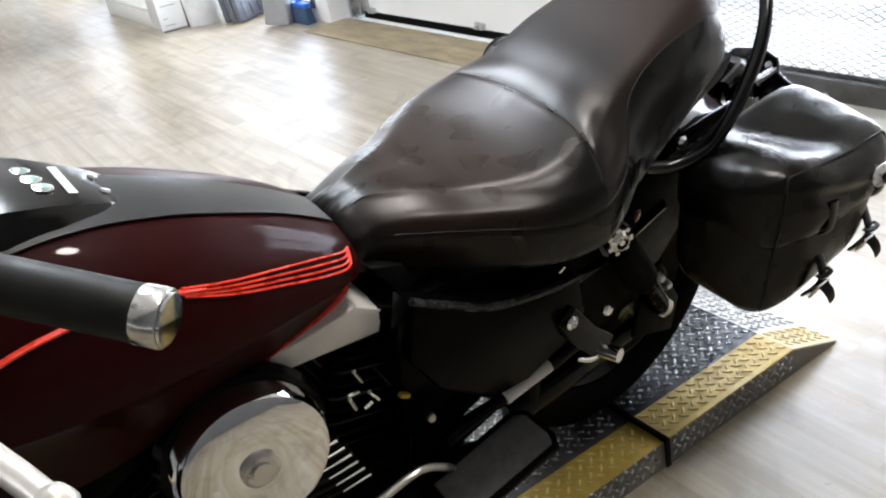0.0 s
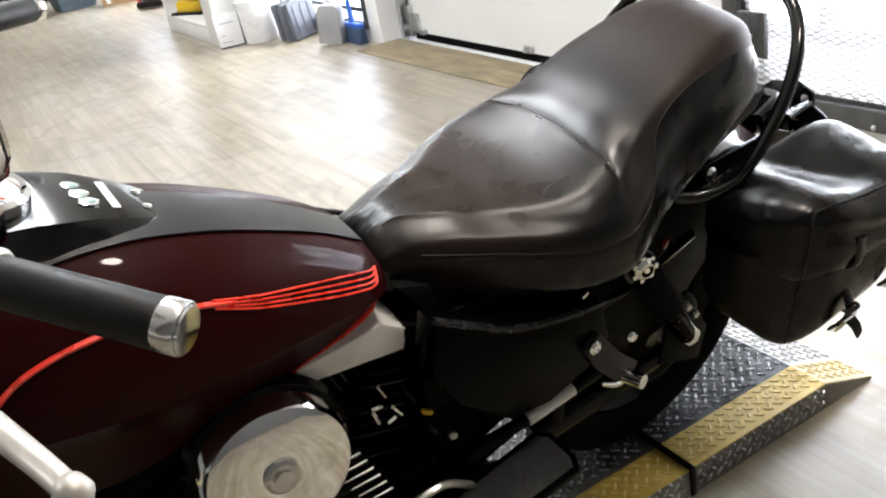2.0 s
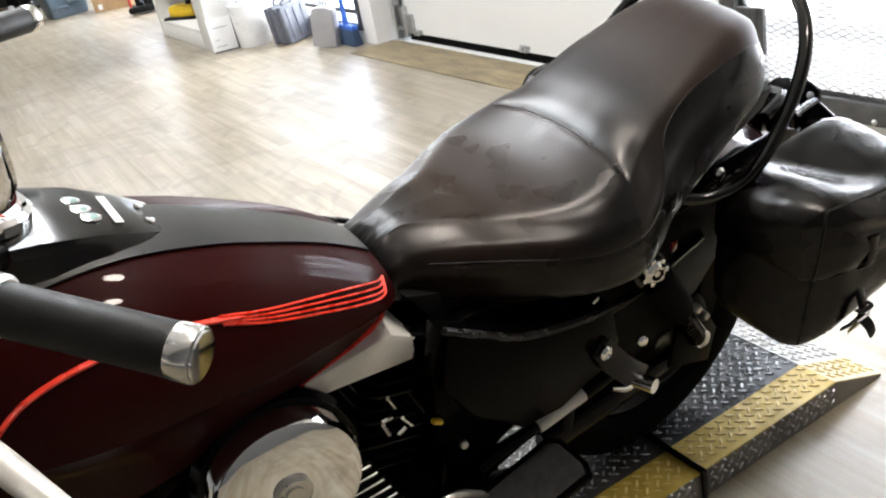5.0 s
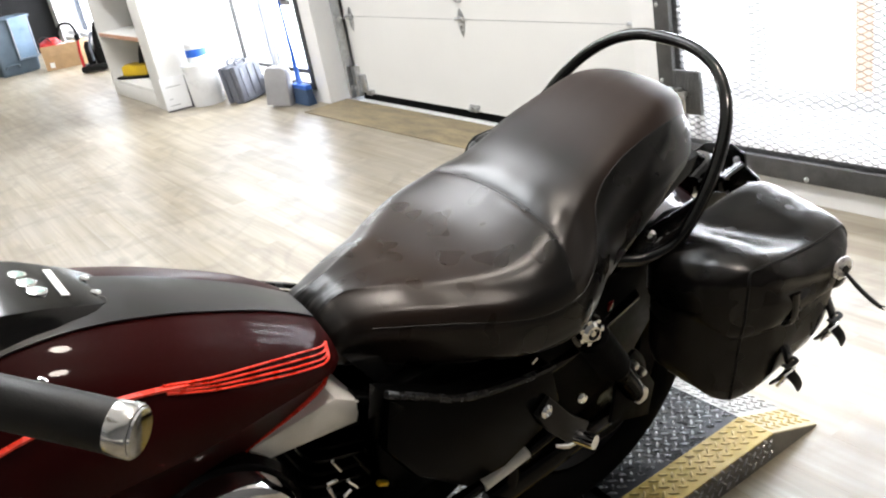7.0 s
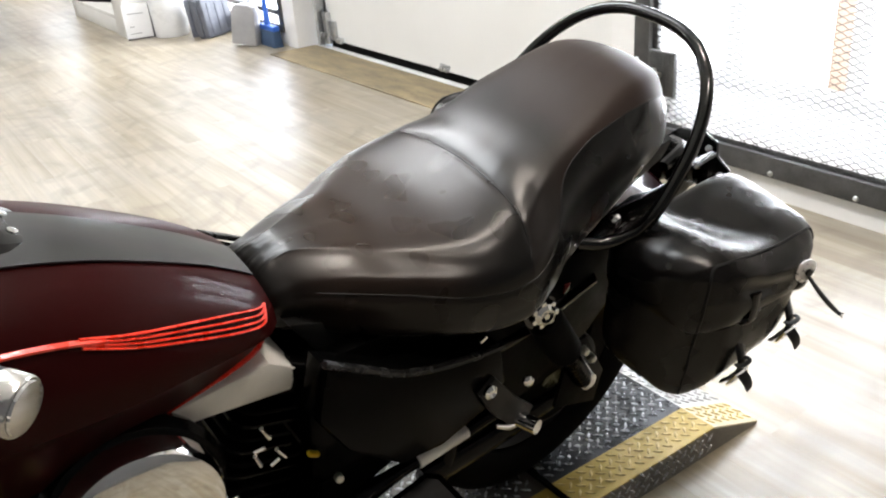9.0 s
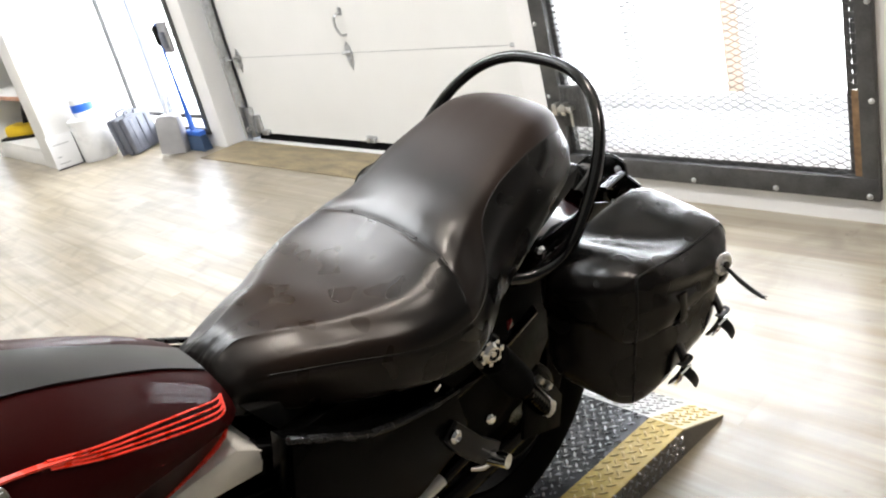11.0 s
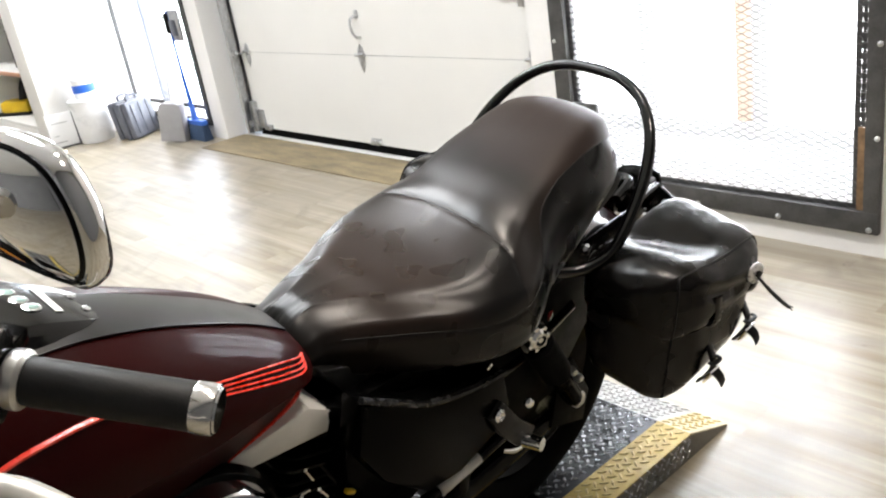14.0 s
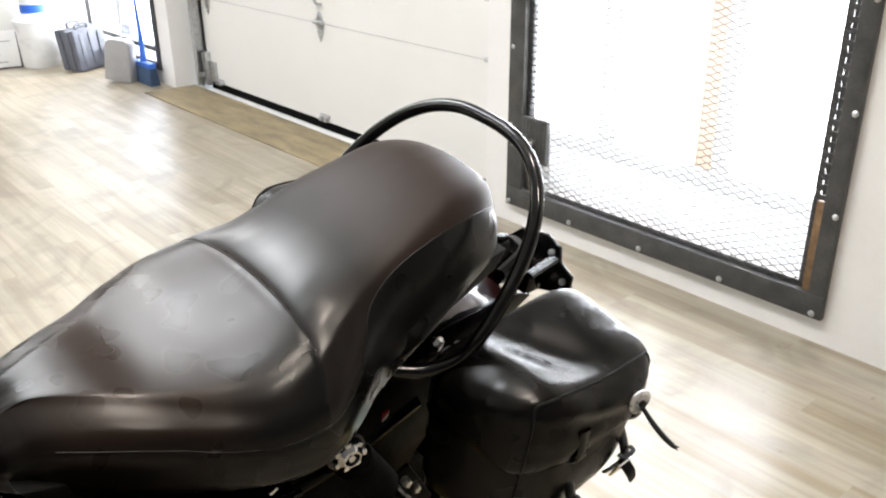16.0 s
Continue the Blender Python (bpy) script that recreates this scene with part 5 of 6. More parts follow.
def build_tank():
    vs = [TANK[0][0] + (TANK[-1][0] - TANK[0][0]) * (0.5 - 0.5 * math.cos(math.pi * k / 60)) for k in range(61)]
    m = 40
    rings = []
    for v in vs:
        left = [tank_point(v, -math.pi / 2 + math.pi * k / m) for k in range(m + 1)]
        rings.append(left + [Vector((-p.x, p.y, p.z)) for p in left[-2:0:-1]])
    tank = part("fuel_tank", loft(rings, closed=True), M_PAINT, bike, "glossy dark maroon fuel tank", smooth=18)

    # leather bib over the crown, narrowing to the seat
    rows = []
    for k in range(41):
        v = -2.87 + (-2.432 + 2.87) * k / 40
        half = 0.098 - 0.046 * (k / 40)
        th0 = math.acos(min(1, half / max(0.02, lerp_table(TANK, v)[0])) ** (2.3 / 2))
        left = [tank_point(v, th0 + (math.pi / 2 - th0) * j / 10, 0.0045) for j in range(11)]
        edge = [tank_point(v, th0, 0.0005)]
        far = [tank_point(v, math.pi / 2 - (math.pi / 2 - th0) * 0.3 * j / 5, 0.0045) for j in range(1, 6)]
        last = tank_point(v, math.pi / 2 - (math.pi / 2 - th0) * 0.3, 0.0005)
        row = edge + left + [Vector((-p.x, p.y, p.z)) for p in far] + [Vector((-last.x, v, last.z))]
        rows.append(row)
    part("bib", loft(rows, caps=False), M_BIB, tank, "black leather tank bib", smooth=60)

    # pinstripes that fan out from the rear of the flank and close to one ribbon
    top = [(-2.444, 0.886), (-2.460, 0.893), (-2.50, 0.912), (-2.56, 0.936), (-2.63, 0.961), (-2.685, 0.982)]
    spread = [0.0, 0.0046, 0.0060, 0.0054, 0.0040, 0.0024]
    for k in range(4):
        pts = [tank_at(v, w - s * k, 0.0006) for (v, w), s in zip(top, spread)]
        part("pinstripe", tube(pts, [0.0022, 0.0026, 0.0029, 0.0031, 0.0035, 0.0040], 6, n=6, flat=0.4), M_RED, tank, "red painted pinstripe")
    long = [(-2.66, 0.970), (-2.705, 0.986), (-2.76, 0.999), (-2.81, 1.002), (-2.86, 0.998), (-2.905, 0.984), (-2.945, 0.952), (-2.962, 0.93), (-2.97, 0.915)]
    part("pinstripe", tube([tank_at(v, w, 0.0006) for v, w in long], 0.0058, 6, n=4, flat=0.5), M_RED, tank, "red painted pinstripe")
    low = [tank_point(-2.436 - 0.17 * j / 10, -math.asin(0.74), 0.001) for j in range(11)]
    part("pinstripe", tube(low, [0.0040, 0.0060, 0.0058, 0.0050, 0.0042, 0.0034, 0.0028, 0.0022, 0.0017, 0.0012, 0.0008], 6, n=2, flat=0.8), M_RED, tank, "red painted pinstripe")

    # console with dial and warning lights
    con = []
    for v, a, w in ((-3.00, 0.060, 1.100), (-2.95, 0.072, 1.115), (-2.88, 0.076, 1.115), (-2.82, 0.078, 1.105), (-2.76, 0.070, 1.084), (-2.71, 0.058, 1.058), (-2.685, 0.044, 1.043), (-2.672, 0.020, 1.034)):
        b = lerp_table(TANK, v)[2] - 0.03
        con.append([(a + 0.012, v, b), (a + 0.004, v, w - 0.012), (a - 0.004, v, w - 0.002), (a - 0.014, v, w), (-a + 0.014, v, w), (-a + 0.004, v, w - 0.002), (-a - 0.004, v, w - 0.012), (-a - 0.012, v, b)])
    console = part("console", loft(con, closed=True), M_GLOSS, bike, "black dash console on the tank", smooth=50)
    up = Vector((0, 0.27, 1.0)).normalized()
    c = Vector((0.0, -2.868, 1.118))
    dial = part("dial_rim", lathe([(0.052, -0.01), (0.060, 0.0), (0.060, 0.012), (0.055, 0.017), (0.050, 0.014), (0.049, 0.008), (0, 0.008)], 36, aim(c, up)), M_CHROME, console, "chrome speedometer rim")
    part("dial_face", lathe([(0, 0.0086), (0.0485, 0.0086), (0.0485, 0.0092), (0, 0.0092)], 36, aim(c, up)), M_DIAL, console, "cream speedometer face")
    bm = moved(box(-0.0015, -0.006, 0, 0.0015, 0.038, 0.0012), aim(c + up * 0.0098, up) @ pose(0, 0, 0, 0, 0, 140))
    part("needle", bm, M_RED, console, "red needle")
    bm = bmesh.new()
    for k in range(21):
        a = radians(-130 + 13 * k)
        box(-0.0008, 0.037, 0, 0.0008, 0.045, 0.0006, bm=bm)
        bm.verts.ensure_lookup_table()
        bmesh.ops.transform(bm, matrix=pose(0, 0, 0, 0, 0, -130 + 13 * k), verts=bm.verts[-8:])
    part("dial_marks", moved(bm, aim(c + up * 0.0096, up)), M_INK, console, "ring of dark scale marks")
    part("dial_print", moved(box(-0.012, -0.022, 0, 0.012, -0.010, 0.0006), aim(c + up * 0.0096, up)), M_REDP, console, "red dial marking")
    for k in range(3):
        q = Vector((-0.026 + 0.026 * k, -2.762 + 0.004 * (k - 1), 1.0845))
        b = part("warning_light", lathe([(0.0115, -0.002), (0.0115, 0.0008), (0.0095, 0.0016)], 18, aim(q, (0, 0.36, 1))), M_CHROME, console, "chrome-ringed warning light")
        part("lens", lathe([(0.0095, 0.0012), (0.007, 0.0026), (0, 0.0032)], 14, aim(q, (0, 0.36, 1))), M_LENS, b, "pale green-grey lens")
    part("dash_label", moved(box(-0.036, -0.005, 0, 0.036, 0.005, 0.001), aim((0, -2.732, 1.0705), (0, 0.43, 1))), M_LABEL, console, "pale label strip")
    for s in (-0.018, 0.022):
        part("screw", lathe([(0.0065, -0.001), (0.006, 0.002), (0, 0.003)], 14, aim((s, -2.697, 1.050), (0, 0.55, 1))), M_CHROME, console, "chrome screw")
    part("fuel_button", lathe([(0.008, 0), (0.008, 0.003), (0.006, 0.005), (0, 0.0055)], 18, aim(tank_at(-2.80, 1.035, 0.0), (0.75, 0, 0.66))), M_CHROME, tank, "small chrome stud")


def superbox(corners, n=18, power=5.0, bulge=None):
    """A rounded box through eight corners, keyed (left, rear, up) as 0 or 1."""
    def tri(a, b, c):
        p = Vector((0, 0, 0))
        for i in (0, 1):
            for j in (0, 1):
                for k in (0, 1):
                    p += Vector(corners[i, j, k]) * ((a if i else 1 - a) * (b if j else 1 - b) * (c if k else 1 - c))
        return p
    bm = bmesh.new()
    bmesh.ops.create_cube(bm, size=2)
    bmesh.ops.subdivide_edges(bm, edges=bm.edges[:], cuts=n, use_grid_fill=True)
    for v in bm.verts:
        x, y, z = v.co
        x, y, z = (math.copysign(abs(q) ** 0.85, q) for q in (x, y, z))
        ln = (abs(x) ** power + abs(y) ** power + abs(z) ** power) ** (1 / power)
        x, y, z = x / ln, y / ln, z / ln
        p = tri((x + 1) / 2, (y + 1) / 2, (z + 1) / 2)
        if bulge:
            p += bulge(x, y, z)
        v.co = p
    return bm


BAG = {
    (1, 0, 1): (0.352, -1.800, 0.826), (1, 1, 1): (0.362, -1.512, 0.800),
    (1, 0, 0): (0.360, -1.808, 0.528), (1, 1, 0): (0.380, -1.580, 0.620),
    (0, 0, 1): (0.160, -1.812, 0.795), (0, 1, 1): (0.188, -1.530, 0.842),
    (0, 0, 0): (0.215, -1.870, 0.600), (0, 1, 0): (0.215, -1.540, 0.540),
}


def build_bag(side):
    def bulge(x, y, z):
        d = Vector((0, 0, 0))
        # swollen outer face, sagging front, top pressed in behind a round front edge
        d.x += 0.032 * max(0, x) ** 4 * (1 - y ** 4) * (1 - 0.9 * abs(z) ** 3)
        d.y += 0.012 * max(0, y) ** 4 * (1 - x ** 4) * (1 - z ** 4)
        d.y -= 0.016 * max(0, -y) ** 4 * (1 - x * x) * (1 - z * z)
        up = max(0, z) ** 4
        d.z += up * (0.010 * bump(y + 0.62, 0.30) * (1 - 0.6 * x * x) - 0.012 * bump(y + 0.12 - 0.25 * x, 0.30) * (1 - x * x * 0.7) + 0.008 * bump(y - 0.6, 0.4))
        d.x -= 0.010 * max(0, x) ** 4 * bump(z - 0.1 + 0.5 * y, 0.22) * bump(y + 0.35, 0.5)
        q = Vector((x * 3.1 + side, y * 2.7, z * 3.3))
        d += 0.0028 * (noise.noise(q) * Vector((0.6, -0.5, 0.6)) + 0.6 * noise.noise(q * 2.3) * Vector((0.5, 0.5, 0.4)) )
        return d

    def flip(bm):
        return bm if side > 0 else moved(bm, Matrix.Diagonal((-1, 1, 1, 1)))

    def grown(corners, by):
        mid = sum((Vector(c) for c in corners.values()), Vector()) / 8
        return {k: mid + (Vector(c) - mid) * by for k, c in corners.items()}

    power = 6.0
    body = grown(BAG, 1.06)
    bag = part("saddlebag", flip(superbox(body, 26, power, bulge)), M_BAG, bike, "soft black leather saddlebag with buckled straps", smooth=80)
    # lid: a thicker skin over the top and the upper part of the outer face
    lid = {}
    for k, p in BAG.items():
        q = Vector(p)
        top = Vector(BAG[k[0], k[1], 1])
        if k[2] == 0:
            q = top.lerp(q, 0.50 if k[0] else 0.44)
        mid = sum((Vector(BAG[a, b, 1]) for a in (0, 1) for b in (0, 1)), Vector()) / 4
        q += Vector(((q.x - mid.x) * 0.05, (q.y - mid.y) * 0.035, 0.006 if k[2] else 0))
        lid[k] = q
    lid = grown(lid, 1.06)
    part("lid", flip(superbox(lid, 28, power, bulge)), M_BAG, bag, "leather lid flap", smooth=80)

    def on(corners, x, y, z, out):
        """The skin of a rounded box in the direction x, y, z."""
        x, y, z = (math.copysign(abs(q) ** 0.85, q) for q in (x, y, z))
        ln = (abs(x) ** power + abs(y) ** power + abs(z) ** power) ** (1 / power)
        x, y, z = x / ln, y / ln, z / ln
        p = Vector((0, 0, 0))
        for (i, j, k), c in corners.items():
            p += Vector(c) * ((1 + x if i else 1 - x) * (1 + y if j else 1 - y) * (1 + z if k else 1 - z) / 8)
        return p + bulge(x, y, z) + Vector((x ** 5, y ** 5, z ** 5)).normalized() * out

    # welted seam along the outer top edge and down the front corner
    rim = [on(lid, 1, y, 1, 0.0012) for y in (0.97, 0.8, 0.5, 0.2, -0.2, -0.5, -0.8, -0.95)] + [on(lid, 1, -1, z, 0.0012) for z in (0.9, 0.6, 0.3, 0, -0.3, -0.6, -0.9)]
    part("lid_seam", flip(tube(rim, 0.0022, 6, n=5)), M_SEAM, bag, "raised seam")
    rear = [on(lid, 1, 1, z, 0.0012) for z in (0.95, 0.6, 0.2, -0.3, -0.8)]
    part("lid_seam", flip(tube(rear, 0.0020, 6, n=5)), M_SEAM, bag, "raised seam")
    low = [on(body, 1, -1, z, 0.0008) for z in (0.1, -0.15, -0.4, -0.7, -0.95)]
    part("corner_seam", flip(tube(low, 0.0022, 6, n=6)), M_SEAM, bag, "raised corner seam")
    # turned edge of the flap, round the front and the outer face
    hem = [on(lid, x, -1, -0.93, 0.0012) for x in (-0.9, -0.5, 0.0, 0.5, 0.9)] + [on(lid, 1, y, -0.93, 0.0012) for y in (-0.9, -0.6, -0.2, 0.2, 0.6, 0.9)]
    part("flap_hem", flip(tube(hem, 0.0024, 6, n=5)), M_BAG, bag, "turned lower edge of the flap")

    # concho with a forked lace tail
    c = on(lid, 1, 0.42, 0.15, 0.004)
    way = Vector((1, -0.25, 0.12))
    part("concho", flip(lathe([(0.0215, 0), (0.0215, 0.003), (0.016, 0.006), (0.008, 0.004), (0.008, 0.007), (0.0, 0.007)], 26, aim(c, way))), M_CONCHO, bag, "round bright concho")
    part("concho_knot", flip(lathe([(0.0075, 0.006), (0.0065, 0.011), (0, 0.012)], 10, aim(c, way))), M_SEAM, bag, "black lace knot")
    part("lace", flip(tube([c + Vector((0.008, 0.002, -0.008)), c + Vector((0.030, 0.010, -0.030)), c + Vector((0.050, 0.024, -0.052)), c + Vector((0.064, 0.038, -0.068))], [0.006, 0.0075, 0.0075, 0.006], 8, n=5, flat=0.35)), M_SEAM, bag, "hanging leather lace")
    for k in (-1, 1):
        e = c + Vector((0.063, 0.037, -0.067))
        part("lace_tip", flip(tube([e, e + Vector((0.009, 0.005, -0.004 - 0.004 * k))], [0.004, 0.001], 6, n=2, flat=0.5)), M_SEAM, bag, "split lace tip")
    # two straps that come out under the flap, each with a keeper, a buckle and a loose end
    for y, drop in ((-0.25, 0.0), (0.62, 0.010)):
        line = [on(lid, 1, y, 0.1, 0.004), on(lid, 1, y, -0.5, 0.006), on(lid, 1, y, -0.9, 0.008), on(body, 1, y, -0.35, 0.016), on(body, 1, y, -0.62, 0.014), on(body, 1, y, -0.78, 0.012)]
        st = part("strap", flip(tube(line, 0.0135, 8, n=5, flat=0.26, up=(1, 0, 0))), M_BAG, bag, "black leather strap")
        b = on(body, 1, y, -0.56, 0.022)
        bm = bmesh.new()
        for p, q in (((-0.017, -0.015), (0.017, -0.013)), ((0.017, -0.013), (0.018, 0.013)), ((0.018, 0.013), (-0.016, 0.015)), ((-0.016, 0.015), (-0.017, -0.015)), ((0, -0.013), (0, 0.013))):
            tube([b + Vector((p[1] * 0.35, p[0], p[1])), b + Vector((q[1] * 0.35, q[0], q[1]))], 0.0025, 6, bm, n=1)
        part("buckle", flip(bm), M_CHROME, st, "bright rectangular buckle")
        part("keeper", flip(tube([b + Vector((-0.004, -0.016, 0.034)), b + Vector((0.006, -0.012, 0.034)), b + Vector((0.006, 0.012, 0.034)), b + Vector((-0.004, 0.016, 0.034))], 0.0045, 6, n=3, flat=0.5)), M_SEAM, st, "leather keeper loop")
        tip = [b + Vector((0.004, 0, 0.012)), b + Vector((0.016, 0.006, -0.002)), b + Vector((0.020, 0.014, -0.020)), b + Vector((0.017, 0.022, -0.034))]
        part("strap_end", flip(tube(tip, [0.0115, 0.011, 0.009, 0.003], 6, n=5, flat=0.25, up=(1, 0, 0))), M_SEAM, st, "loose strap end")


def build_hoop():
    """Passenger backrest hoop, gloss black."""
    arch = []
    for k in range(13):
        a = math.pi / 2 * k / 12
        rise = 0.229 * math.sin(a) ** 0.826
        arch.append((0.005 + 0.212 * math.cos(a) ** 0.826, -1.78 + 0.824 * rise, 0.853 + rise))
    pts = [(0.150, -1.885, 0.792), (0.180, -1.845, 0.793), (0.205, -1.805, 0.815)] + arch
    pts = pts + [(-u, v, w) for u, v, w in pts[-2::-1]]
    hoop = part("backrest_hoop", tube(pts, 0.0115, 16, n=6), M_GLOSS, bike, "gloss black bent steel backrest hoop", smooth=80)
    for s in (1, -1):
        part("hoop_bolt", lathe([(0.012, 0), (0.012, 0.008), (0.006, 0.013), (0, 0.013)], 12, aim((0.150 * s, -1.80, 0.806), (s, 0, 0.3))), M_CHROME, hoop, "chrome bolt")
        part("side_plate", moved(slab([(-1.90, 0.755), (-1.62, 0.765), (-1.56, 0.80), (-1.62, 0.825), (-1.90, 0.81)], 0.006, bevel=0.001), Matrix(((0, 0, 1, 0.135 * s), (1, 0, 0, 0), (0, 1, 0, 0), (0, 0, 0, 1)))), M_BLACK, hoop)


def build_rear():
    # mudguard
    rows = []
    for k in range(25):
        a = radians(150 - 165 * k / 24)
        r = 0.405
        v, w = -1.77 + r * math.cos(a), 0.43 + r * math.sin(a)
        rows.append([Vector((u, v, w - 1.1 * abs(u) ** 1.5)) for u in [0.115 * (j / 8 - 1) for j in range(17)]])
    guard = part("rear_fender", loft(rows, caps=False), M_FENDER, bike, "glossy dark maroon rear fender", smooth=70)
    m = guard.modifiers.new("thickness", "SOLIDIFY")
    m.thickness = 0.004
    part("fender_strip", moved(slab([(-1.67, 0.800), (-1.62, 0.797), (-1.58, 0.785), (-1.60, 0.802), (-1.66, 0.818)], 0.03, bevel=0.006), Matrix(((0, 0, 1, 0.02), (1, 0, 0, 0), (0, 1, 0, 0), (0, 0, 0, 1)))), M_BRUSH, bike, "bright metal fender strip")
    part("side_reflector", box(0.134, -1.882, 0.672, 0.138, -1.868, 0.692, 0.001), M_TAIL, bike, "small dark red reflector behind the shock")
    # tail bracket
    outline = [(-0.085, 0.670), (-0.070, 0.745), (-0.050, 0.765), (-0.026, 0.795), (0.033, 0.812), (0.070, 0.802), (0.082, 0.776), (0.118, 0.762), (0.122, 0.735), (0.094, 0.716), (0.033, 0.694)]
    tilt = Matrix.Translation((0, -1.40, 0.74)) @ pose(0, 0, 0, -14, 0, 0) @ Matrix(((1, 0, 0, 0), (0, 0, -1, 0), (0, 1, 0, -0.74), (0, 0, 0, 1)))
    br = part("tail_bracket", slab(outline, 0.012, tilt, 0.003), M_BLACK, bike, "black steel tail bracket with bolt holes")
    for x, y in ((-0.035, 0.765), (0.060, 0.785), (0.105, 0.745), (0.055, 0.712), (-0.06, 0.70)):
        part("bracket_bolt", lathe([(0.007, -0.001), (0.007, 0.004), (0, 0.006)], 10, tilt @ pose(x, y, 0.012)), M_STEEL, br, "steel bolt")
    part("bracket_block", box(-0.05, -1.455, 0.70, 0.06, -1.405, 0.775, 0.012), M_BLACK, br, "black mounting block")
    for p, q in (((0.08, -1.42, 0.79), (0.10, -1.52, 0.80)), ((-0.04, -1.42, 0.775), (-0.06, -1.54, 0.80)), ((0.11, -1.40, 0.74), (0.13, -1.47, 0.72))):
        part("bracket_arm", tube([p, q], 0.011, 8, n=2, flat=0.5), M_BLACK, br, "black bracket arm")
    part("tail_tube", tube([(0.06, -1.55, 0.79), (0.04, -1.47, 0.80), (-0.02, -1.42, 0.775)], 0.012, 8), M_BLACK, bike, "black bent support tube")
    part("tail_light", lathe([(0, -0.03), (0.035, -0.03), (0.042, 0), (0.038, 0.035), (0, 0.045)], 20, aim((-0.02, -1.45, 0.735), (0, 1, 0.2))), M_BLACK, bike, "black tail light housing")
    part("tail_arm", tube([(0.055, -1.46, 0.775), (0.06, -1.41, 0.74), (0.05, -1.36, 0.70)], 0.011, 8, flat=0.5), M_BLACK, bike, "black strap arm")
    # wheel
    hub = Vector((0, -1.81, 0.395))
    m = pose(0, -1.81, 0.395, 0, 90)
    tyre = part("rear_wheel", lathe([(0.215, -0.055), (0.225, -0.072), (0.27, -0.083), (0.30, -0.070), (0.318, -0.035), (0.322, 0), (0.318, 0.035), (0.30, 0.070), (0.27, 0.083), (0.225, 0.072), (0.215, 0.055), (0.205, 0.03), (0.205, -0.03), (0.215, -0.055)], 56, m), M_RUBBER, bike, "black rear tyre", smooth=60)
    part("rim", lathe([(0.216, -0.056), (0.21, -0.03), (0.19, -0.02), (0.19, 0.02), (0.21, 0.03), (0.216, 0.056), (0.205, 0.058), (0.18, 0.03), (0.18, -0.03), (0.205, -0.058), (0.216, -0.056)], 48, m), M_BLACK, tyre, "black rim")
    part("hub", lathe([(0, -0.09), (0.03, -0.09), (0.05, -0.05), (0.05, 0.05), (0.03, 0.09), (0, 0.09)], 20, m), M_BRUSH, tyre)
    bm = bmesh.new()
    for k in range(9):
        a = k * math.tau / 9
        tube([hub + Vector((0, 0.04 * math.cos(a), 0.04 * math.sin(a))), hub + Vector((0, 0.185 * math.cos(a), 0.185 * math.sin(a)))], 0.011, 6, bm, n=1)
    part("spokes", bm, M_BLACK, tyre)
    part("belt_pulley", lathe([(0.10, 0.075), (0.112, 0.075), (0.112, 0.10), (0.10, 0.105), (0.04, 0.10), (0.04, 0.09), (0.10, 0.09)], 40, m), M_ENGINE, tyre, "black belt pulley")
    for s in (1, -1):
        part("swingarm", tube([(0.12 * s, -2.17, 0.36), (0.125 * s, -2.0, 0.37), (0.125 * s, -1.76, 0.39)], [0.03, 0.028, 0.024], 10, flat=0.6, up=(1, 0, 0)), M_BLACK, bike, "black swingarm")
        sh = part("shock", tube([(0.190 * s, -2.002, 0.727), (0.187 * s, -1.845, 0.49)], 0.021, 14, n=1), M_BLACK, bike, "black shock absorber with chrome cap")
        part("cap", lathe([(0, -0.014), (0.018, -0.014), (0.0200, -0.005), (0.0200, 0.006), (0.014, 0.012), (0.012, 0.012), (0.011, 0.007), (0.006, 0.007), (0.005, 0.011), (0, 0.011)], 22, aim((0.200 * s, -2.002, 0.727), (s, -0.2, 0.1))), M_CHROME, sh, "chrome domed cap")
        for k in range(7):
            turn = aim((0.200 * s, -2.002, 0.727), (s, -0.2, 0.1)) @ pose(0, 0, 0, 0, 0, 51.4 * k)
            part("cap_lug", moved(box(0.017, -0.005, -0.008, 0.026, 0.005, 0.007, 0.002), turn), M_CHROME, sh, "chrome adjuster lug")
        part("cap_ring", lathe([(0.030, -0.012), (0.033, -0.010), (0.033, -0.004), (0.030, -0.002)], 28, aim((0.196 * s, -2.000, 0.724), (s, -0.2, 0.1))), M_GLOSS, sh, "gloss black collar")
        part("cover", tube([(0.190 * s, -1.987, 0.702), (0.188 * s, -1.917, 0.597)], 0.032, 16, n=1), M_RUBBER, sh, "black shroud")
        part("spring", tube([(0.1885 * s + 0.026 * math.cos(k * 0.9), -1.922 + 0.00095 * k, 0.602 - 0.00145 * k + 0.026 * math.sin(k * 0.9)) for k in range(66)], 0.005, 6, n=2), M_BLACK, sh)
        part("lower_eye", lathe([(0, -0.012), (0.018, -0.012), (0.018, 0.012), (0.008, 0.018), (0, 0.018)], 14, aim((0.193 * s, -1.845, 0.49), (s, 0, 0))), M_BRUSH, sh, "bare metal eye")
        for q, w in ((-1.85, 0.555), (-1.825, 0.525), (-1.86, 0.51)):
            part("axle_nut", lathe([(0.009, 0), (0.009, 0.012), (0.005, 0.016), (0, 0.016)], 6, aim((0.178 * s, q, w), (s, -0.3, 0.2))), M_BRUSH, sh, "bare metal nut")
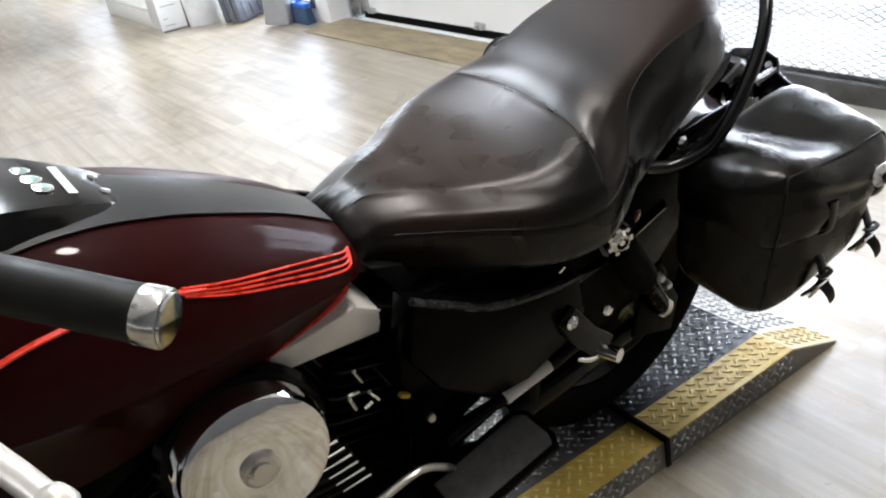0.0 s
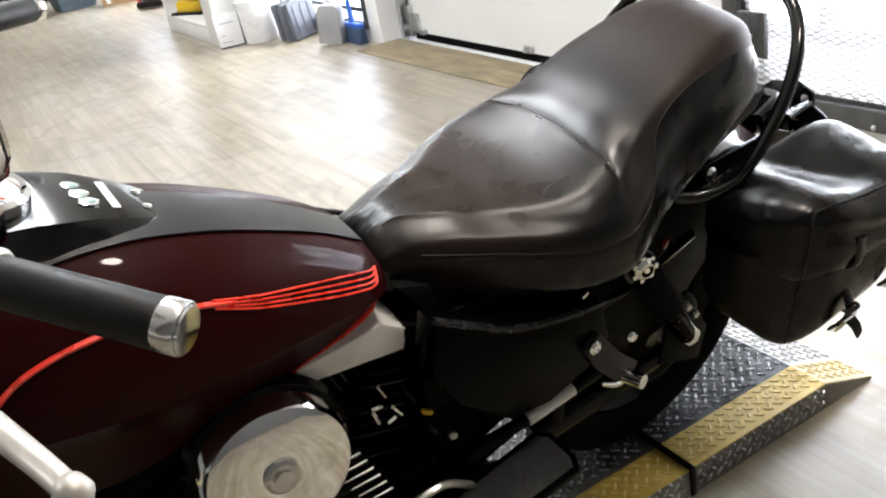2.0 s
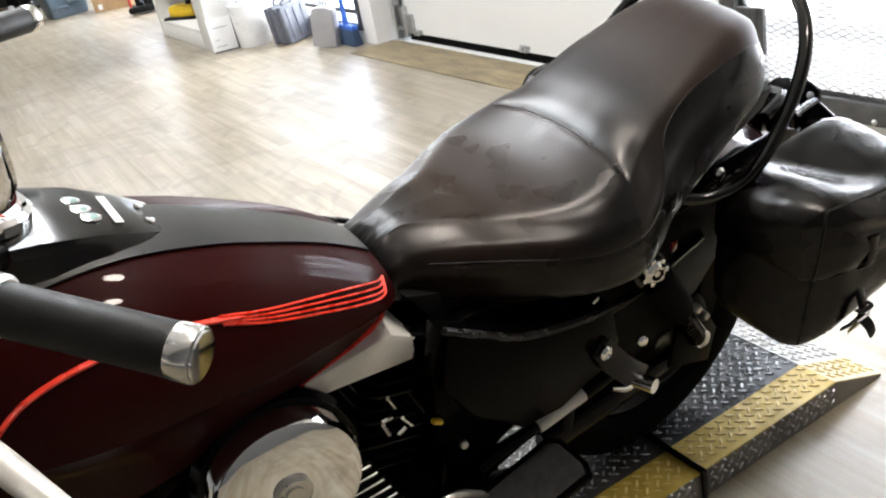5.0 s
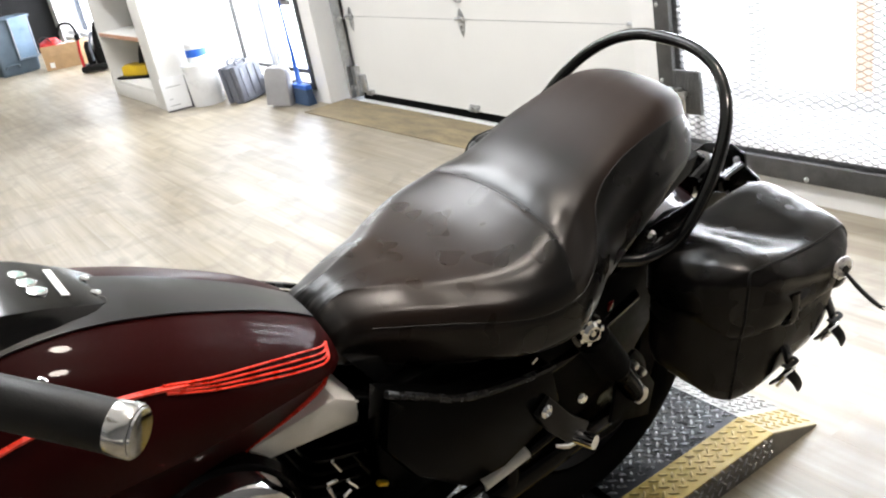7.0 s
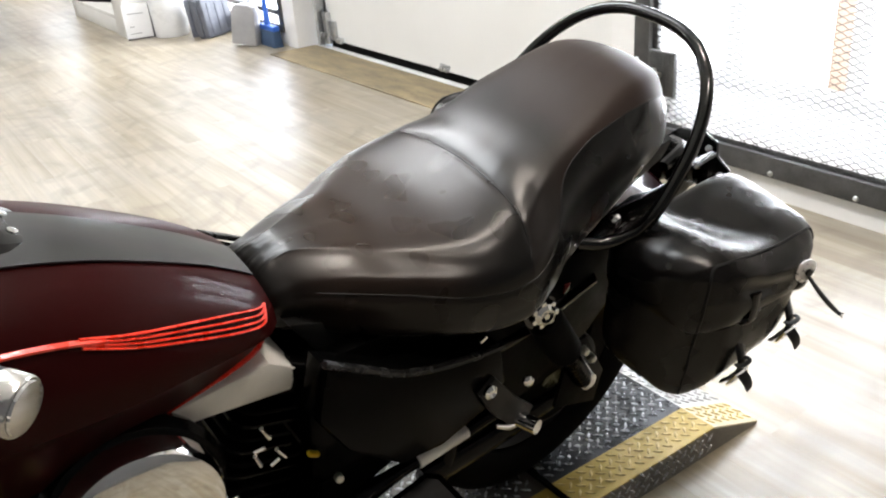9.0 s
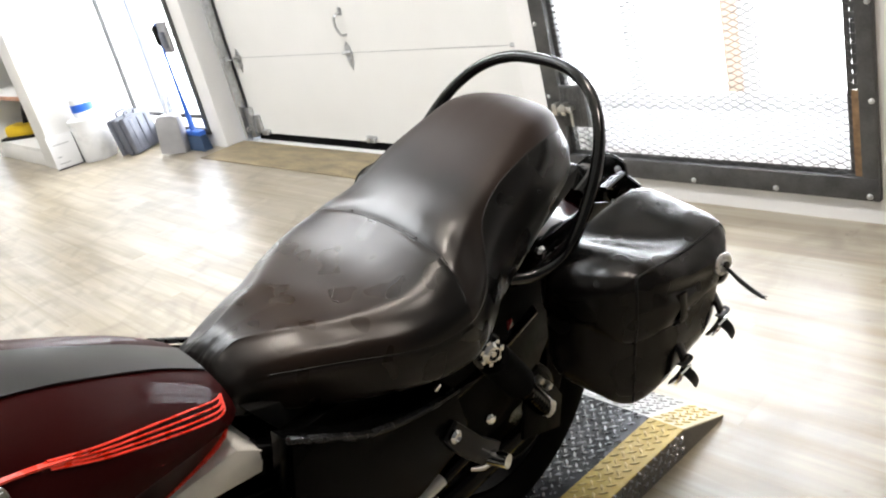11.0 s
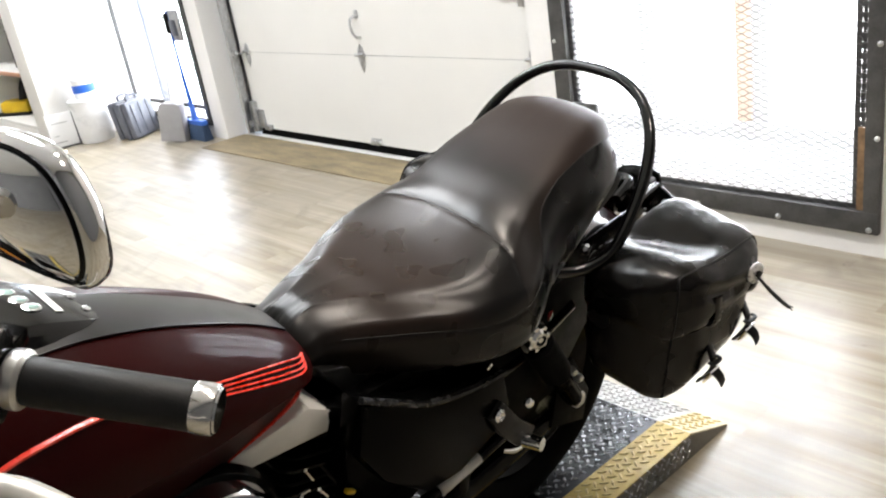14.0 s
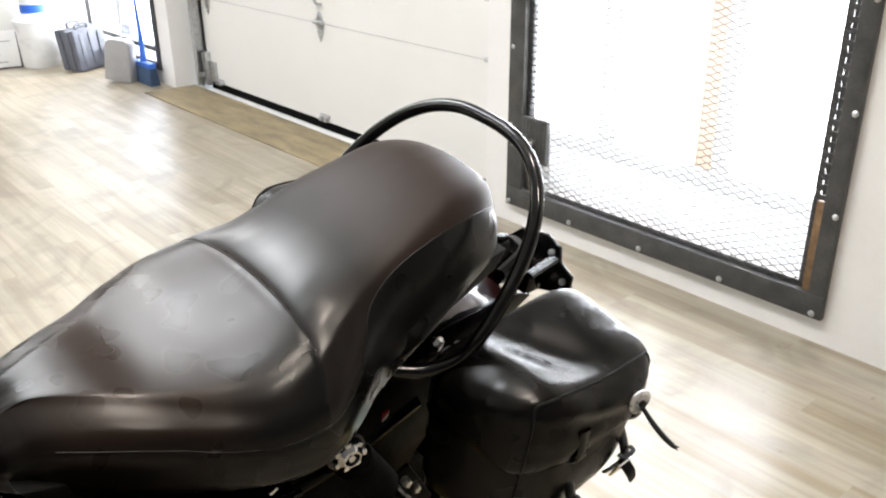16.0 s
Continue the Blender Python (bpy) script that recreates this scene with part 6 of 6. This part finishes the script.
        part("axle_plate", moved(slab([(-1.89, 0.42), (-1.77, 0.37), (-1.76, 0.45), (-1.835, 0.575), (-1.875, 0.56)], 0.008, bevel=0.002), Matrix(((0, 0, 1, 0.162 * s), (1, 0, 0, 0), (0, 1, 0, 0), (0, 0, 0, 1)))), M_ENGINE, bike, "black axle plate")
        # belt guard and passenger peg
        pg = part("peg_bracket", moved(slab([(-2.125, 0.611), (-2.095, 0.636), (-2.035, 0.556), (-1.99, 0.511), (-2.01, 0.481), (-2.045, 0.496), (-2.095, 0.556)], 0.012, bevel=0.003), Matrix(((0, 0, 1, 0.190 * s), (1, 0, 0, 0), (0, 1, 0, 0), (0, 0, 0, 1)))), M_BRACKET, bike, "dark grey passenger peg bracket")
        part("bolt", lathe([(0.013, 0), (0.013, 0.006), (0.008, 0.010), (0.004, 0.006), (0, 0.006)], 14, aim((0.203 * s, -2.109, 0.617), (s, 0, 0.1))), M_CHROME, pg, "chrome bolt")
        part("bright_edge", tube([(0.160 * s, -2.036, 0.452), (0.162 * s, -2.002, 0.432), (0.160 * s, -1.966, 0.421)], [0.004, 0.007, 0.004], 10, n=6), M_CHROME, pg, "curved bright edge below the peg")
        part("peg", tube([(0.200 * s, -2.020, 0.497), (0.236 * s, -2.012, 0.501)], [0.016, 0.014], 12, n=3), M_CHROME, pg, "bright folded peg stub")
        part("fastener", lathe([(0.010, 0), (0.010, 0.006), (0.005, 0.010), (0, 0.010)], 8, aim((0.195 * s, -2.010, 0.580), (s, -0.3, 0.3))), M_CHROME, pg, "chrome fastener")


def plate_solid(outline, u0, u1, bevel=0.006):
    """A flat part in the v-w plane between two sideways positions."""
    return slab(outline, abs(u1 - u0), Matrix(((0, 0, 1, min(u0, u1)), (1, 0, 0, 0), (0, 1, 0, 0), (0, 0, 0, 1))), bevel)


def build_middle():
    for s in (1, -1):
        cv = part("side_cover", plate_solid([(-2.406, 0.815), (-2.34, 0.775), (-2.271, 0.734), (-2.166, 0.701), (-2.077, 0.686), (-2.056, 0.600), (-2.095, 0.555), (-2.187, 0.525), (-2.272, 0.535), (-2.37, 0.63), (-2.42, 0.72)], 0.135 * s, 0.192 * s, 0.012), M_PLASTIC, bike, "satin black side cover", smooth=50)
        # the cover's upper highlight, built as a greyer lip
        part("cover_lip", tube([(0.185 * s, -2.406, 0.820), (0.192 * s, -2.34, 0.780), (0.194 * s, -2.271, 0.738), (0.194 * s, -2.166, 0.706), (0.190 * s, -2.077, 0.690)], 0.007, 8, flat=0.8), M_LIP, cv, "grey rolled upper lip in place of a highlight")
    part("seat_pan", plate_solid([(-2.41, 0.83), (-2.30, 0.79), (-2.12, 0.745), (-1.97, 0.75), (-1.74, 0.865), (-1.60, 0.885), (-1.62, 0.85), (-1.90, 0.72), (-2.10, 0.68), (-2.36, 0.75)], -0.10, 0.10, 0.004), M_DARK, bike, "dark pan below the seat")
    part("battery_box", box(-0.13, -2.40, 0.50, 0.13, -2.06, 0.765, 0.02), M_PLASTIC, bike, "black inner box under the seat")
    for s in (1, -1):
        part("inner_guard", plate_solid([(-2.14, 0.50), (-2.10, 0.74), (-1.90, 0.74), (-1.76, 0.80), (-1.66, 0.78), (-1.70, 0.60), (-1.80, 0.44), (-1.95, 0.42)], 0.098 * s, 0.112 * s, 0.004), M_ENGINE, bike, "black inner splash guard")
    for s in (1, -1):
        part("strut_cover", plate_solid([(-2.10, 0.735), (-1.95, 0.752), (-1.72, 0.815), (-1.62, 0.80), (-1.68, 0.66), (-1.80, 0.52), (-1.95, 0.46), (-2.10, 0.52)], 0.118 * s, 0.134 * s, 0.006), M_ENGINE, bike, "black fender strut cover")
    part("frame_backbone", tube([(0, -3.0, 0.93), (0, -2.5, 0.80), (0, -2.2, 0.68), (0, -2.1, 0.45)], 0.035, 12), M_BLACK, bike, "black frame tube")
    for s in (1, -1):
        part("frame_rail", tube([(0.10 * s, -2.42, 0.76), (0.12 * s, -2.2, 0.64), (0.125 * s, -2.0, 0.62), (0.125 * s, -1.80, 0.67)], 0.018, 10), M_BLACK, bike, "black frame rail")
        part("lower_rail", tube([(0.09 * s, -2.95, 0.70), (0.12 * s, -2.95, 0.32), (0.13 * s, -2.75, 0.22), (0.13 * s, -2.30, 0.22), (0.12 * s, -2.12, 0.36), (0.11 * s, -2.12, 0.62)], 0.018, 10), M_BLACK, bike, "black lower frame tube")
    part("gearbox_case", plate_solid([(-2.38, 0.42), (-2.30, 0.436), (-2.23, 0.462), (-2.13, 0.478), (-2.09, 0.57), (-2.38, 0.60)], -0.10, 0.125, 0.01), M_ENGINE, bike, "black gearbox casing")
    # small bright bit under the seat edge
    part("seat_pin", moved(box(-0.003, -0.007, -0.003, 0.003, 0.007, 0.003, 0.0012), pose(0.192, -2.125, 0.728, 25)), M_CHROME, bike, "bright seat pin")
    # pale cover between tank and seat, above the engine
    part("air_cover", plate_solid([(-2.409, 0.766), (-2.410, 0.752), (-2.418, 0.726), (-2.472, 0.734), (-2.59, 0.752), (-2.59, 0.785), (-2.45, 0.795)], -0.118, 0.118, 0.008), M_AIRBOX, bike, "pale grey moulded cover", smooth=50)
    # round polished cover
    c = Vector((0.172, -2.664, 0.703))
    way = Vector((1, -0.10, 0.16))
    disc = part("round_cover", lathe([(0.0, 0.0300), (0.030, 0.0300), (0.089, 0.0296), (0.098, 0.0250), (0.104, 0.014), (0.106, -0.02), (0.09, -0.03), (0, -0.03)], 56, aim(c, way)), M_CHROME, bike, "polished round cover", smooth=30)
    part("hub_bolt", lathe([(0.026, 0.029), (0.026, 0.034), (0.021, 0.037), (0.013, 0.036), (0.013, 0.041), (0, 0.042)], 28, aim(c, way)), M_BRUSH, disc, "brushed hub bolt")
    part("backing_ring", lathe([(0.075, -0.055), (0.112, -0.052), (0.118, -0.030), (0.112, -0.012), (0.1065, -0.014)], 48, aim(c, way)), M_BLACK, disc, "gloss black backing ring")


def build_engine():
    eng = part("crankcase", plate_solid([(-2.82, 0.25), (-2.80, 0.40), (-2.70, 0.47), (-2.45, 0.47), (-2.28, 0.42), (-2.24, 0.30), (-2.32, 0.22), (-2.70, 0.20)], -0.12, 0.12, 0.02), M_ENGINE, bike, "black engine case", smooth=50)
    for base, tilt in ((-2.50, 20), (-2.70, -22)):
        for k in range(11):
            m = pose(0, base, 0.44, -tilt) @ pose(0, 0, 0.024 * k)
            fin = moved(slab(rounded(0.19, 0.15, 0.03), 0.007, bevel=0.0015), m)
            part("cooling_fin", fin, M_BLACK if k % 2 else M_ENGINE, eng, "black cooling fin")
        part("cylinder", moved(lathe([(0.06, 0), (0.06, 0.27), (0, 0.27)], 24), pose(0, base, 0.44, -tilt)), M_ENGINE, eng)
        part("rocker_cover", moved(box(-0.09, -0.07, 0.262, 0.09, 0.07, 0.315, 0.015), pose(0, base, 0.44, -tilt)), M_ENGINE, eng, "black rocker cover")
    prim = part("primary_cover", plate_solid([(-2.78, 0.30), (-2.74, 0.40), (-2.62, 0.44), (-2.34, 0.42), (-2.24, 0.37), (-2.24, 0.28), (-2.34, 0.23), (-2.66, 0.22)], 0.12, 0.175, 0.02), M_ENGINE, bike, "black primary cover", smooth=50)
    part("derby_cover", lathe([(0, 0.012), (0.055, 0.011), (0.062, 0.005), (0.064, -0.004)], 36, aim((0.176, -2.36, 0.325), (1, 0, 0))), M_ENGINE, prim, "round black inspection cover")
    for k in range(6):
        a = k * math.tau / 6
        part("screw", lathe([(0.006, 0), (0.006, 0.004), (0, 0.005)], 10, aim((0.176, -2.36 + 0.075 * math.cos(a), 0.325 + 0.075 * math.sin(a)), (1, 0, 0))), M_BRUSH, prim, "bare screw")
    # pushrod tubes, linkage and cables behind the round cover
    for k in range(6):
        w, v = 0.585 - 0.0235 * k, -2.520 + 0.0095 * k
        bar = part("cylinder_fin", tube([(0.118, v - 0.13, w + 0.002), (0.128, v - 0.05, w + 0.001), (0.130, v, w)], 0.0075, 8, n=3, flat=0.6, up=(1, 0, 0)), M_BLACK, eng, "black fin with a bright strip as highlight")
        # highlight near the fin's rear end, modelled as a thin bright strip
        part("fin_glint", tube([(0.1335, v - 0.055, w + 0.0045), (0.1345, v - 0.004, w + 0.004)], [0.0007, 0.0016], 6, n=2), M_BRUSH, bar, "bright strip for the fin's highlight")
    part("cable", tube([(0.05, -2.44, 0.70), (0.09, -2.41, 0.62), (0.10, -2.38, 0.56), (0.11, -2.33, 0.50)], 0.006, 8), M_BLACK, bike, "black cable")
    part("cable", tube([(0.0, -2.42, 0.66), (0.06, -2.37, 0.60), (0.09, -2.36, 0.52), (0.13, -2.40, 0.42)], 0.005, 8), M_BLACK, bike, "black cable")
    for p, q in (((0.125, -2.474, 0.690), (0.13, -2.465, 0.668)), ((0.13, -2.492, 0.656), (0.13, -2.474, 0.655)), ((0.13, -2.490, 0.648), (0.13, -2.482, 0.622)), ((0.13, -2.456, 0.640), (0.13, -2.442, 0.615)), ((0.12, -2.462, 0.60), (0.12, -2.448, 0.606))):
        part("linkage", tube([p, q], 0.0032, 6, n=1), M_CHROME, bike, "small bright linkage rod")
    part("connector", moved(box(-0.005, -0.010, -0.004, 0.005, 0.010, 0.004, 0.002), pose(0.130, -2.396, 0.591, -35, 0, 0)), M_YELLOW, bike, "small yellow connector")
    part("lever_pivot", lathe([(0.007, 0), (0.007, 0.010), (0.005, 0.012), (0, 0.012)], 16, aim((0.150, -2.366, 0.538), (1, -0.2, 0.3))), M_BRUSH, bike, "bare metal pivot")
    part("shift_rod", tube([(0.165, -2.50, 0.44), (0.175, -2.412, 0.464), (0.175, -2.36, 0.43), (0.17, -2.34, 0.405)], 0.007, 8), M_BRUSH, bike, "bare metal shift rod")
    # rider's board, stand
    fb = part("footboard", plate_solid([(-0.13, -0.055), (-0.12, 0.045), (0.11, 0.055), (0.13, 0.035), (0.13, -0.03), (0.115, -0.055)], 0, 0.018, 0.004), M_PLASTIC, bike, "black rider footboard")
    fb.matrix_local = pose(0.20, -2.285, 0.385, 0, -84, 4)
    part("rubber_pad", plate_solid([(-0.11, -0.045), (-0.10, 0.033), (0.10, 0.042), (0.115, 0.028), (0.115, -0.026), (0.105, -0.045)], 0.0185, 0.023, 0.002), M_PAD, fb, "worn grey rubber pad")
    part("board_bracket", tube([(0.12, -2.30, 0.36), (0.17, -2.29, 0.372), (0.21, -2.285, 0.38)], 0.014, 8), M_BLACK, bike, "black board bracket")
    st = part("exhaust_shield", tube([(0.13, -2.32, 0.425), (0.145, -2.23, 0.458), (0.152, -2.13, 0.472), (0.165, -2.04, 0.505)], [0.020, 0.012, 0.0115, 0.014], 12), M_BLACK, bike, "black brace tube")
    part("sleeve", tube([(0.152, -2.207, 0.466), (0.155, -2.105, 0.480)], 0.0125, 12, n=2), M_AIRBOX, st, "pale metal sleeve")
    part("side_stand", tube([(0.15, -2.50, 0.27), (0.24, -2.46, 0.17), (0.31, -2.44, 0.075)], 0.014, 8), M_BLACK, bike, "black side stand")


GRIP_IN, GRIP_OUT = Vector((0.388, -2.883, 1.251)), Vector((0.500, -2.789, 1.229))


def bar_side(s):
    """Mirrors the left half to the right; the bars are turned in the steering head."""
    f = Matrix.Diagonal((s, 1, 1, 1))
    return f if s > 0 else Matrix.Translation((0, -3.0, -0.06)) @ pose(0, 0, 0, 0, 0, -15) @ Matrix.Translation((0, 3.0, 0)) @ f


def build_bars():
    for s in (1, -1):
        f = bar_side(s)
        way = (GRIP_OUT - GRIP_IN).normalized()
        bar = part("handlebar", moved(tube([(0.0, -2.95, 1.15), (0.08, -2.955, 1.155), (0.18, -2.985, 1.22), (0.29, -2.955, 1.262), GRIP_IN - way * 0.03, GRIP_IN + way * 0.02], 0.0135, 12), f), M_BLACK, bike, "black handlebar half", smooth=60)
        grip = part("grip", moved(lathe([(0, 0), (0.0175, 0.0), (0.0185, 0.01), (0.0185, 0.122), (0.0175, 0.125), (0, 0.125)], 28, aim(GRIP_IN, way)), f), M_GRIP, bar, "black rubber handlebar grip")
        part("grip_cap", moved(lathe([(0, 0.124), (0.0188, 0.124), (0.0192, 0.1252), (0.0192, 0.1395), (0.0185, 0.1405), (0, 0.1405)], 36, aim(GRIP_IN, way)), f), M_POLISH, bar, "bright metal grip end cap")
        part("cap_face", moved(lathe([(0.0170, 0.1408), (0.0165, 0.1425), (0, 0.1428)], 30, aim(GRIP_IN, way)), f), M_CHROME, bar, "mirror-bright cap face")
        part("grip_collar", moved(lathe([(0.0, -0.010), (0.0215, -0.010), (0.0225, -0.007), (0.0225, 0.0), (0.0195, 0.003), (0, 0.003)], 30, aim(GRIP_IN, way)), f), M_BRUSH, bar, "bright metal grip collar")
        sw = part("switch_housing", moved(box(-0.030, -0.034, -0.040, 0.028, 0.034, 0.036, 0.010), f @ aim(GRIP_IN - way * 0.048, way) @ pose(0, 0, 0, 0, 0, 20)), M_BLACK, bar, "black switch housing")
        part("switch", moved(box(-0.012, -0.008, -0.02, 0.012, 0.008, 0.02, 0.004), f @ aim(GRIP_IN - way * 0.048 + Vector((0, 0.03, 0.012)), way)), M_PLASTIC, sw, "black rocker switch")
        part("switch_stripe", moved(box(-0.0015, -0.0015, -0.014, 0.0015, 0.0015, 0.014), f @ aim(GRIP_IN - way * 0.060 + Vector((0.012, 0.012, 0.038)), way)), M_AMBER, sw, "thin amber marking")
        perch = Vector((0.362, -2.950, 1.228))
        pc = part("lever_perch", moved(box(-0.026, -0.030, -0.018, 0.026, 0.034, 0.018, 0.008), f @ Matrix.Translation(perch) @ pose(0, 0, 0, 0, 12, 40)), M_LEVER, bar, "cast alloy lever perch")
        part("perch_screw", moved(lathe([(0.011, 0), (0.011, 0.006), (0.007, 0.009), (0, 0.009)], 14, aim(perch + Vector((0.008, -0.004, 0.017)), (0.1, -0.1, 1))), f), M_CHROME, pc, "chrome perch screw")
        line = [Vector(q) for q in ((0.368, -2.962, 1.226), (0.420, -2.972, 1.236), (0.480, -2.932, 1.243), (0.545, -2.906, 1.236), (0.598, -2.893, 1.244))]
        lv = part("lever", moved(tube(line, [0.013, 0.012, 0.0105, 0.0085, 0.0075], 12, n=6, flat=0.65, up=(0, 0, 1)), f), M_LEVER, bar, "pale cast alloy clutch lever" if s > 0 else "pale cast alloy brake lever", smooth=70)
        part("lever_ball", moved(lathe([(0, -0.011), (0.008, -0.008), (0.011, 0), (0.008, 0.008), (0, 0.011)], 16, Matrix.Translation(line[-1])), f), M_LEVER, lv, smooth=80)
    riser = part("riser", box(-0.05, -2.975, 1.08, 0.05, -2.925, 1.17, 0.012), M_BLACK, bike, "black bar clamp")


def build_mirror(s):
    f = bar_side(s)
    c = Vector((0.456, -2.878, 1.428))
    base = Vector((0.372, -2.945, 1.265))
    elbow = Vector((0.392, -2.945, 1.385))
    mount = Vector((0.470, -2.922, 1.430))
    stem = part("mirror_stem", moved(tube([base, base + Vector((0, 0, 0.06)), elbow, elbow + Vector((0.014, -0.004, 0.016)), Vector((0.432, -2.940, 1.412)), mount], [0.011, 0.008, 0.0075, 0.0075, 0.007, 0.009], 10), f), M_BLACK, bike, "black bent mirror stem", smooth=60)
    part("mirror_clamp", moved(tube([mount - Vector((0.022, 0, 0.010)), mount - Vector((0.006, 0, 0.002)), mount + Vector((0.012, 0.008, 0.002)), mount + Vector((0.016, 0.022, 0.0))], [0.0065, 0.0085, 0.0095, 0.008], 12), f), M_CHROME, stem, "chrome mirror clamp")
    outline = [(0.097, 0.010), (0.039, 0.027), (-0.019, 0.036), (-0.052, 0.031), (-0.067, 0.015), (-0.073, -0.005), (-0.072, -0.027), (-0.063, -0.042), (-0.047, -0.046), (-0.005, -0.046), (0.044, -0.042), (0.078, -0.028), (0.095, -0.008)]
    outline = [(p.x, p.y) for p in smooth_line([(x, y, 0) for x, y in outline + outline[:1]], 4)[:-1]]
    face = aim(c, MIRROR_WAY) @ pose(0, 0, 0, 0, 0, MIRROR_SPIN)
    rows = []
    for k, z in ((0.98, 0.006), (1.04, 0.004), (1.06, -0.002), (1.045, -0.008), (0.99, -0.0105), (0.95, -0.0100), (0.90, -0.0125), (0.70, -0.0190), (0.4, -0.0235), (0.1, -0.0250)):
        rows.append([(x * k, y * k, z) for x, y in outline])
    part("mirror_shell", moved(loft(rows, closed=True), f @ face), M_CHROME, stem, "chrome mirror shell", smooth=60)
    groove = [Vector((x * 0.955, y * 0.94, -0.0112)) for x, y in outline + outline[:1]]
    part("shell_groove", moved(tube(groove, 0.0014, 8, n=1), f @ face), M_BLACK, stem, "black line inside the shell's rim")
    part("mirror_knuckle", moved(lathe([(0, -0.014), (0.010, -0.011), (0.0145, 0), (0.012, 0.010), (0.009, 0.016), (0, 0.018)], 20, aim(mount - Vector((0, 0.006, 0.006)), (0.35, 0.9, 0))), f), M_CHROME, stem, "chrome ball knuckle", smooth=60)
    part("mirror_glass", moved(slab([(x * 0.95, y * 0.95) for x, y in outline], 0.002, pose(0, 0, 0.0065)), f @ face), M_MIRROR, stem, "mirror glass")


MIRROR_WAY, MIRROR_SPIN = (-0.22, 0.975, 0.0), 0
build_tank()
build_seat()
build_bag(1)
build_bag(-1)
build_hoop()
build_rear()
build_middle()
build_engine()
build_bars()
build_mirror(1)
build_mirror(-1)


def build_front():
    m = pose(0, -3.42, 0.392, 0, 90)
    w = part("front_wheel", lathe([(0.235, -0.04), (0.25, -0.055), (0.29, -0.055), (0.315, -0.03), (0.322, 0), (0.315, 0.03), (0.29, 0.055), (0.25, 0.055), (0.235, 0.04), (0.225, 0), (0.235, -0.04)], 48, m), M_RUBBER, bike, "black front tyre", smooth=60)
    part("hub", lathe([(0, -0.07), (0.04, -0.06), (0.04, 0.06), (0, 0.07)], 18, m), M_BRUSH, w)
    for s in (1, -1):
        part("fork_leg", tube([(0.09 * s, -3.42, 0.392), (0.09 * s, -3.05, 1.06)], 0.022, 12, n=1), M_BLACK, bike, "black fork leg")
    part("headlight", lathe([(0, -0.14), (0.07, -0.12), (0.09, -0.02), (0.09, 0.03), (0, 0.05)], 28, aim((0, -3.22, 0.98), (0, -1, 0))), M_CHROME, bike, "chrome headlight")


build_front()


# ---- floor boards ----
def board_block(x0, y0, x1, y1):
    """Corners and faces of one board with chamfered upper edges, its top at z = 0."""
    g, c = 0.00002, 0.0001
    v = [(x0 + g, y0 + g, -0.004), (x1 - g, y0 + g, -0.004), (x1 - g, y1 - g, -0.004), (x0 + g, y1 - g, -0.004),
         (x0 + g, y0 + g, -c), (x1 - g, y0 + g, -c), (x1 - g, y1 - g, -c), (x0 + g, y1 - g, -c),
         (x0 + g + c, y0 + g + c, 0), (x1 - g - c, y0 + g + c, 0), (x1 - g - c, y1 - g - c, 0), (x0 + g + c, y1 - g - c, 0)]
    f = [(8, 9, 10, 11)]
    for a in (0, 4):
        f += [(a + k, a + (k + 1) % 4, a + 4 + (k + 1) % 4, a + 4 + k) for k in range(4)]
    return v, f


def floor_boards():
    long, wide, steps = 1.22, 0.152, (0.0, 0.47, 0.83, 0.21, 0.62)
    v, f = board_block(0, 0, long, wide)
    shared = bpy.data.meshes.new("board")
    shared.from_pydata(v, [], f)
    shared.materials.append(M_FLOOR)
    rest_v, rest_f = [], []
    row, y = 0, 0.0
    while y > SOUTH + 0.001:
        low = max(SOUTH, y - wide)
        x = WEST - steps[row % 5] * long
        while x < EAST:
            a, b = max(WEST, x), min(EAST, x + long)
            whole = b - a > long - 0.001 and y - low > wide - 0.001
            if whole and -3.4 < a and y > -3.6:
                ob = new("board", shared)
                ob.parent, ob.location = FLOOR, (a, low, 0)
            elif b - a > 0.01:
                v, f = board_block(a, low, b, y)
                k = len(rest_v)
                rest_v += v
                rest_f += [tuple(q + k for q in face) for face in f]
            x += long
        y, row = low, row + 1
    me = bpy.data.meshes.new("outer_boards")
    me.from_pydata(rest_v, [], rest_f)
    me.materials.append(M_FLOOR)
    ob = new("outer_boards", me)
    ob.parent = FLOOR
    tagged(ob, kind="stuff")


floor_boards()
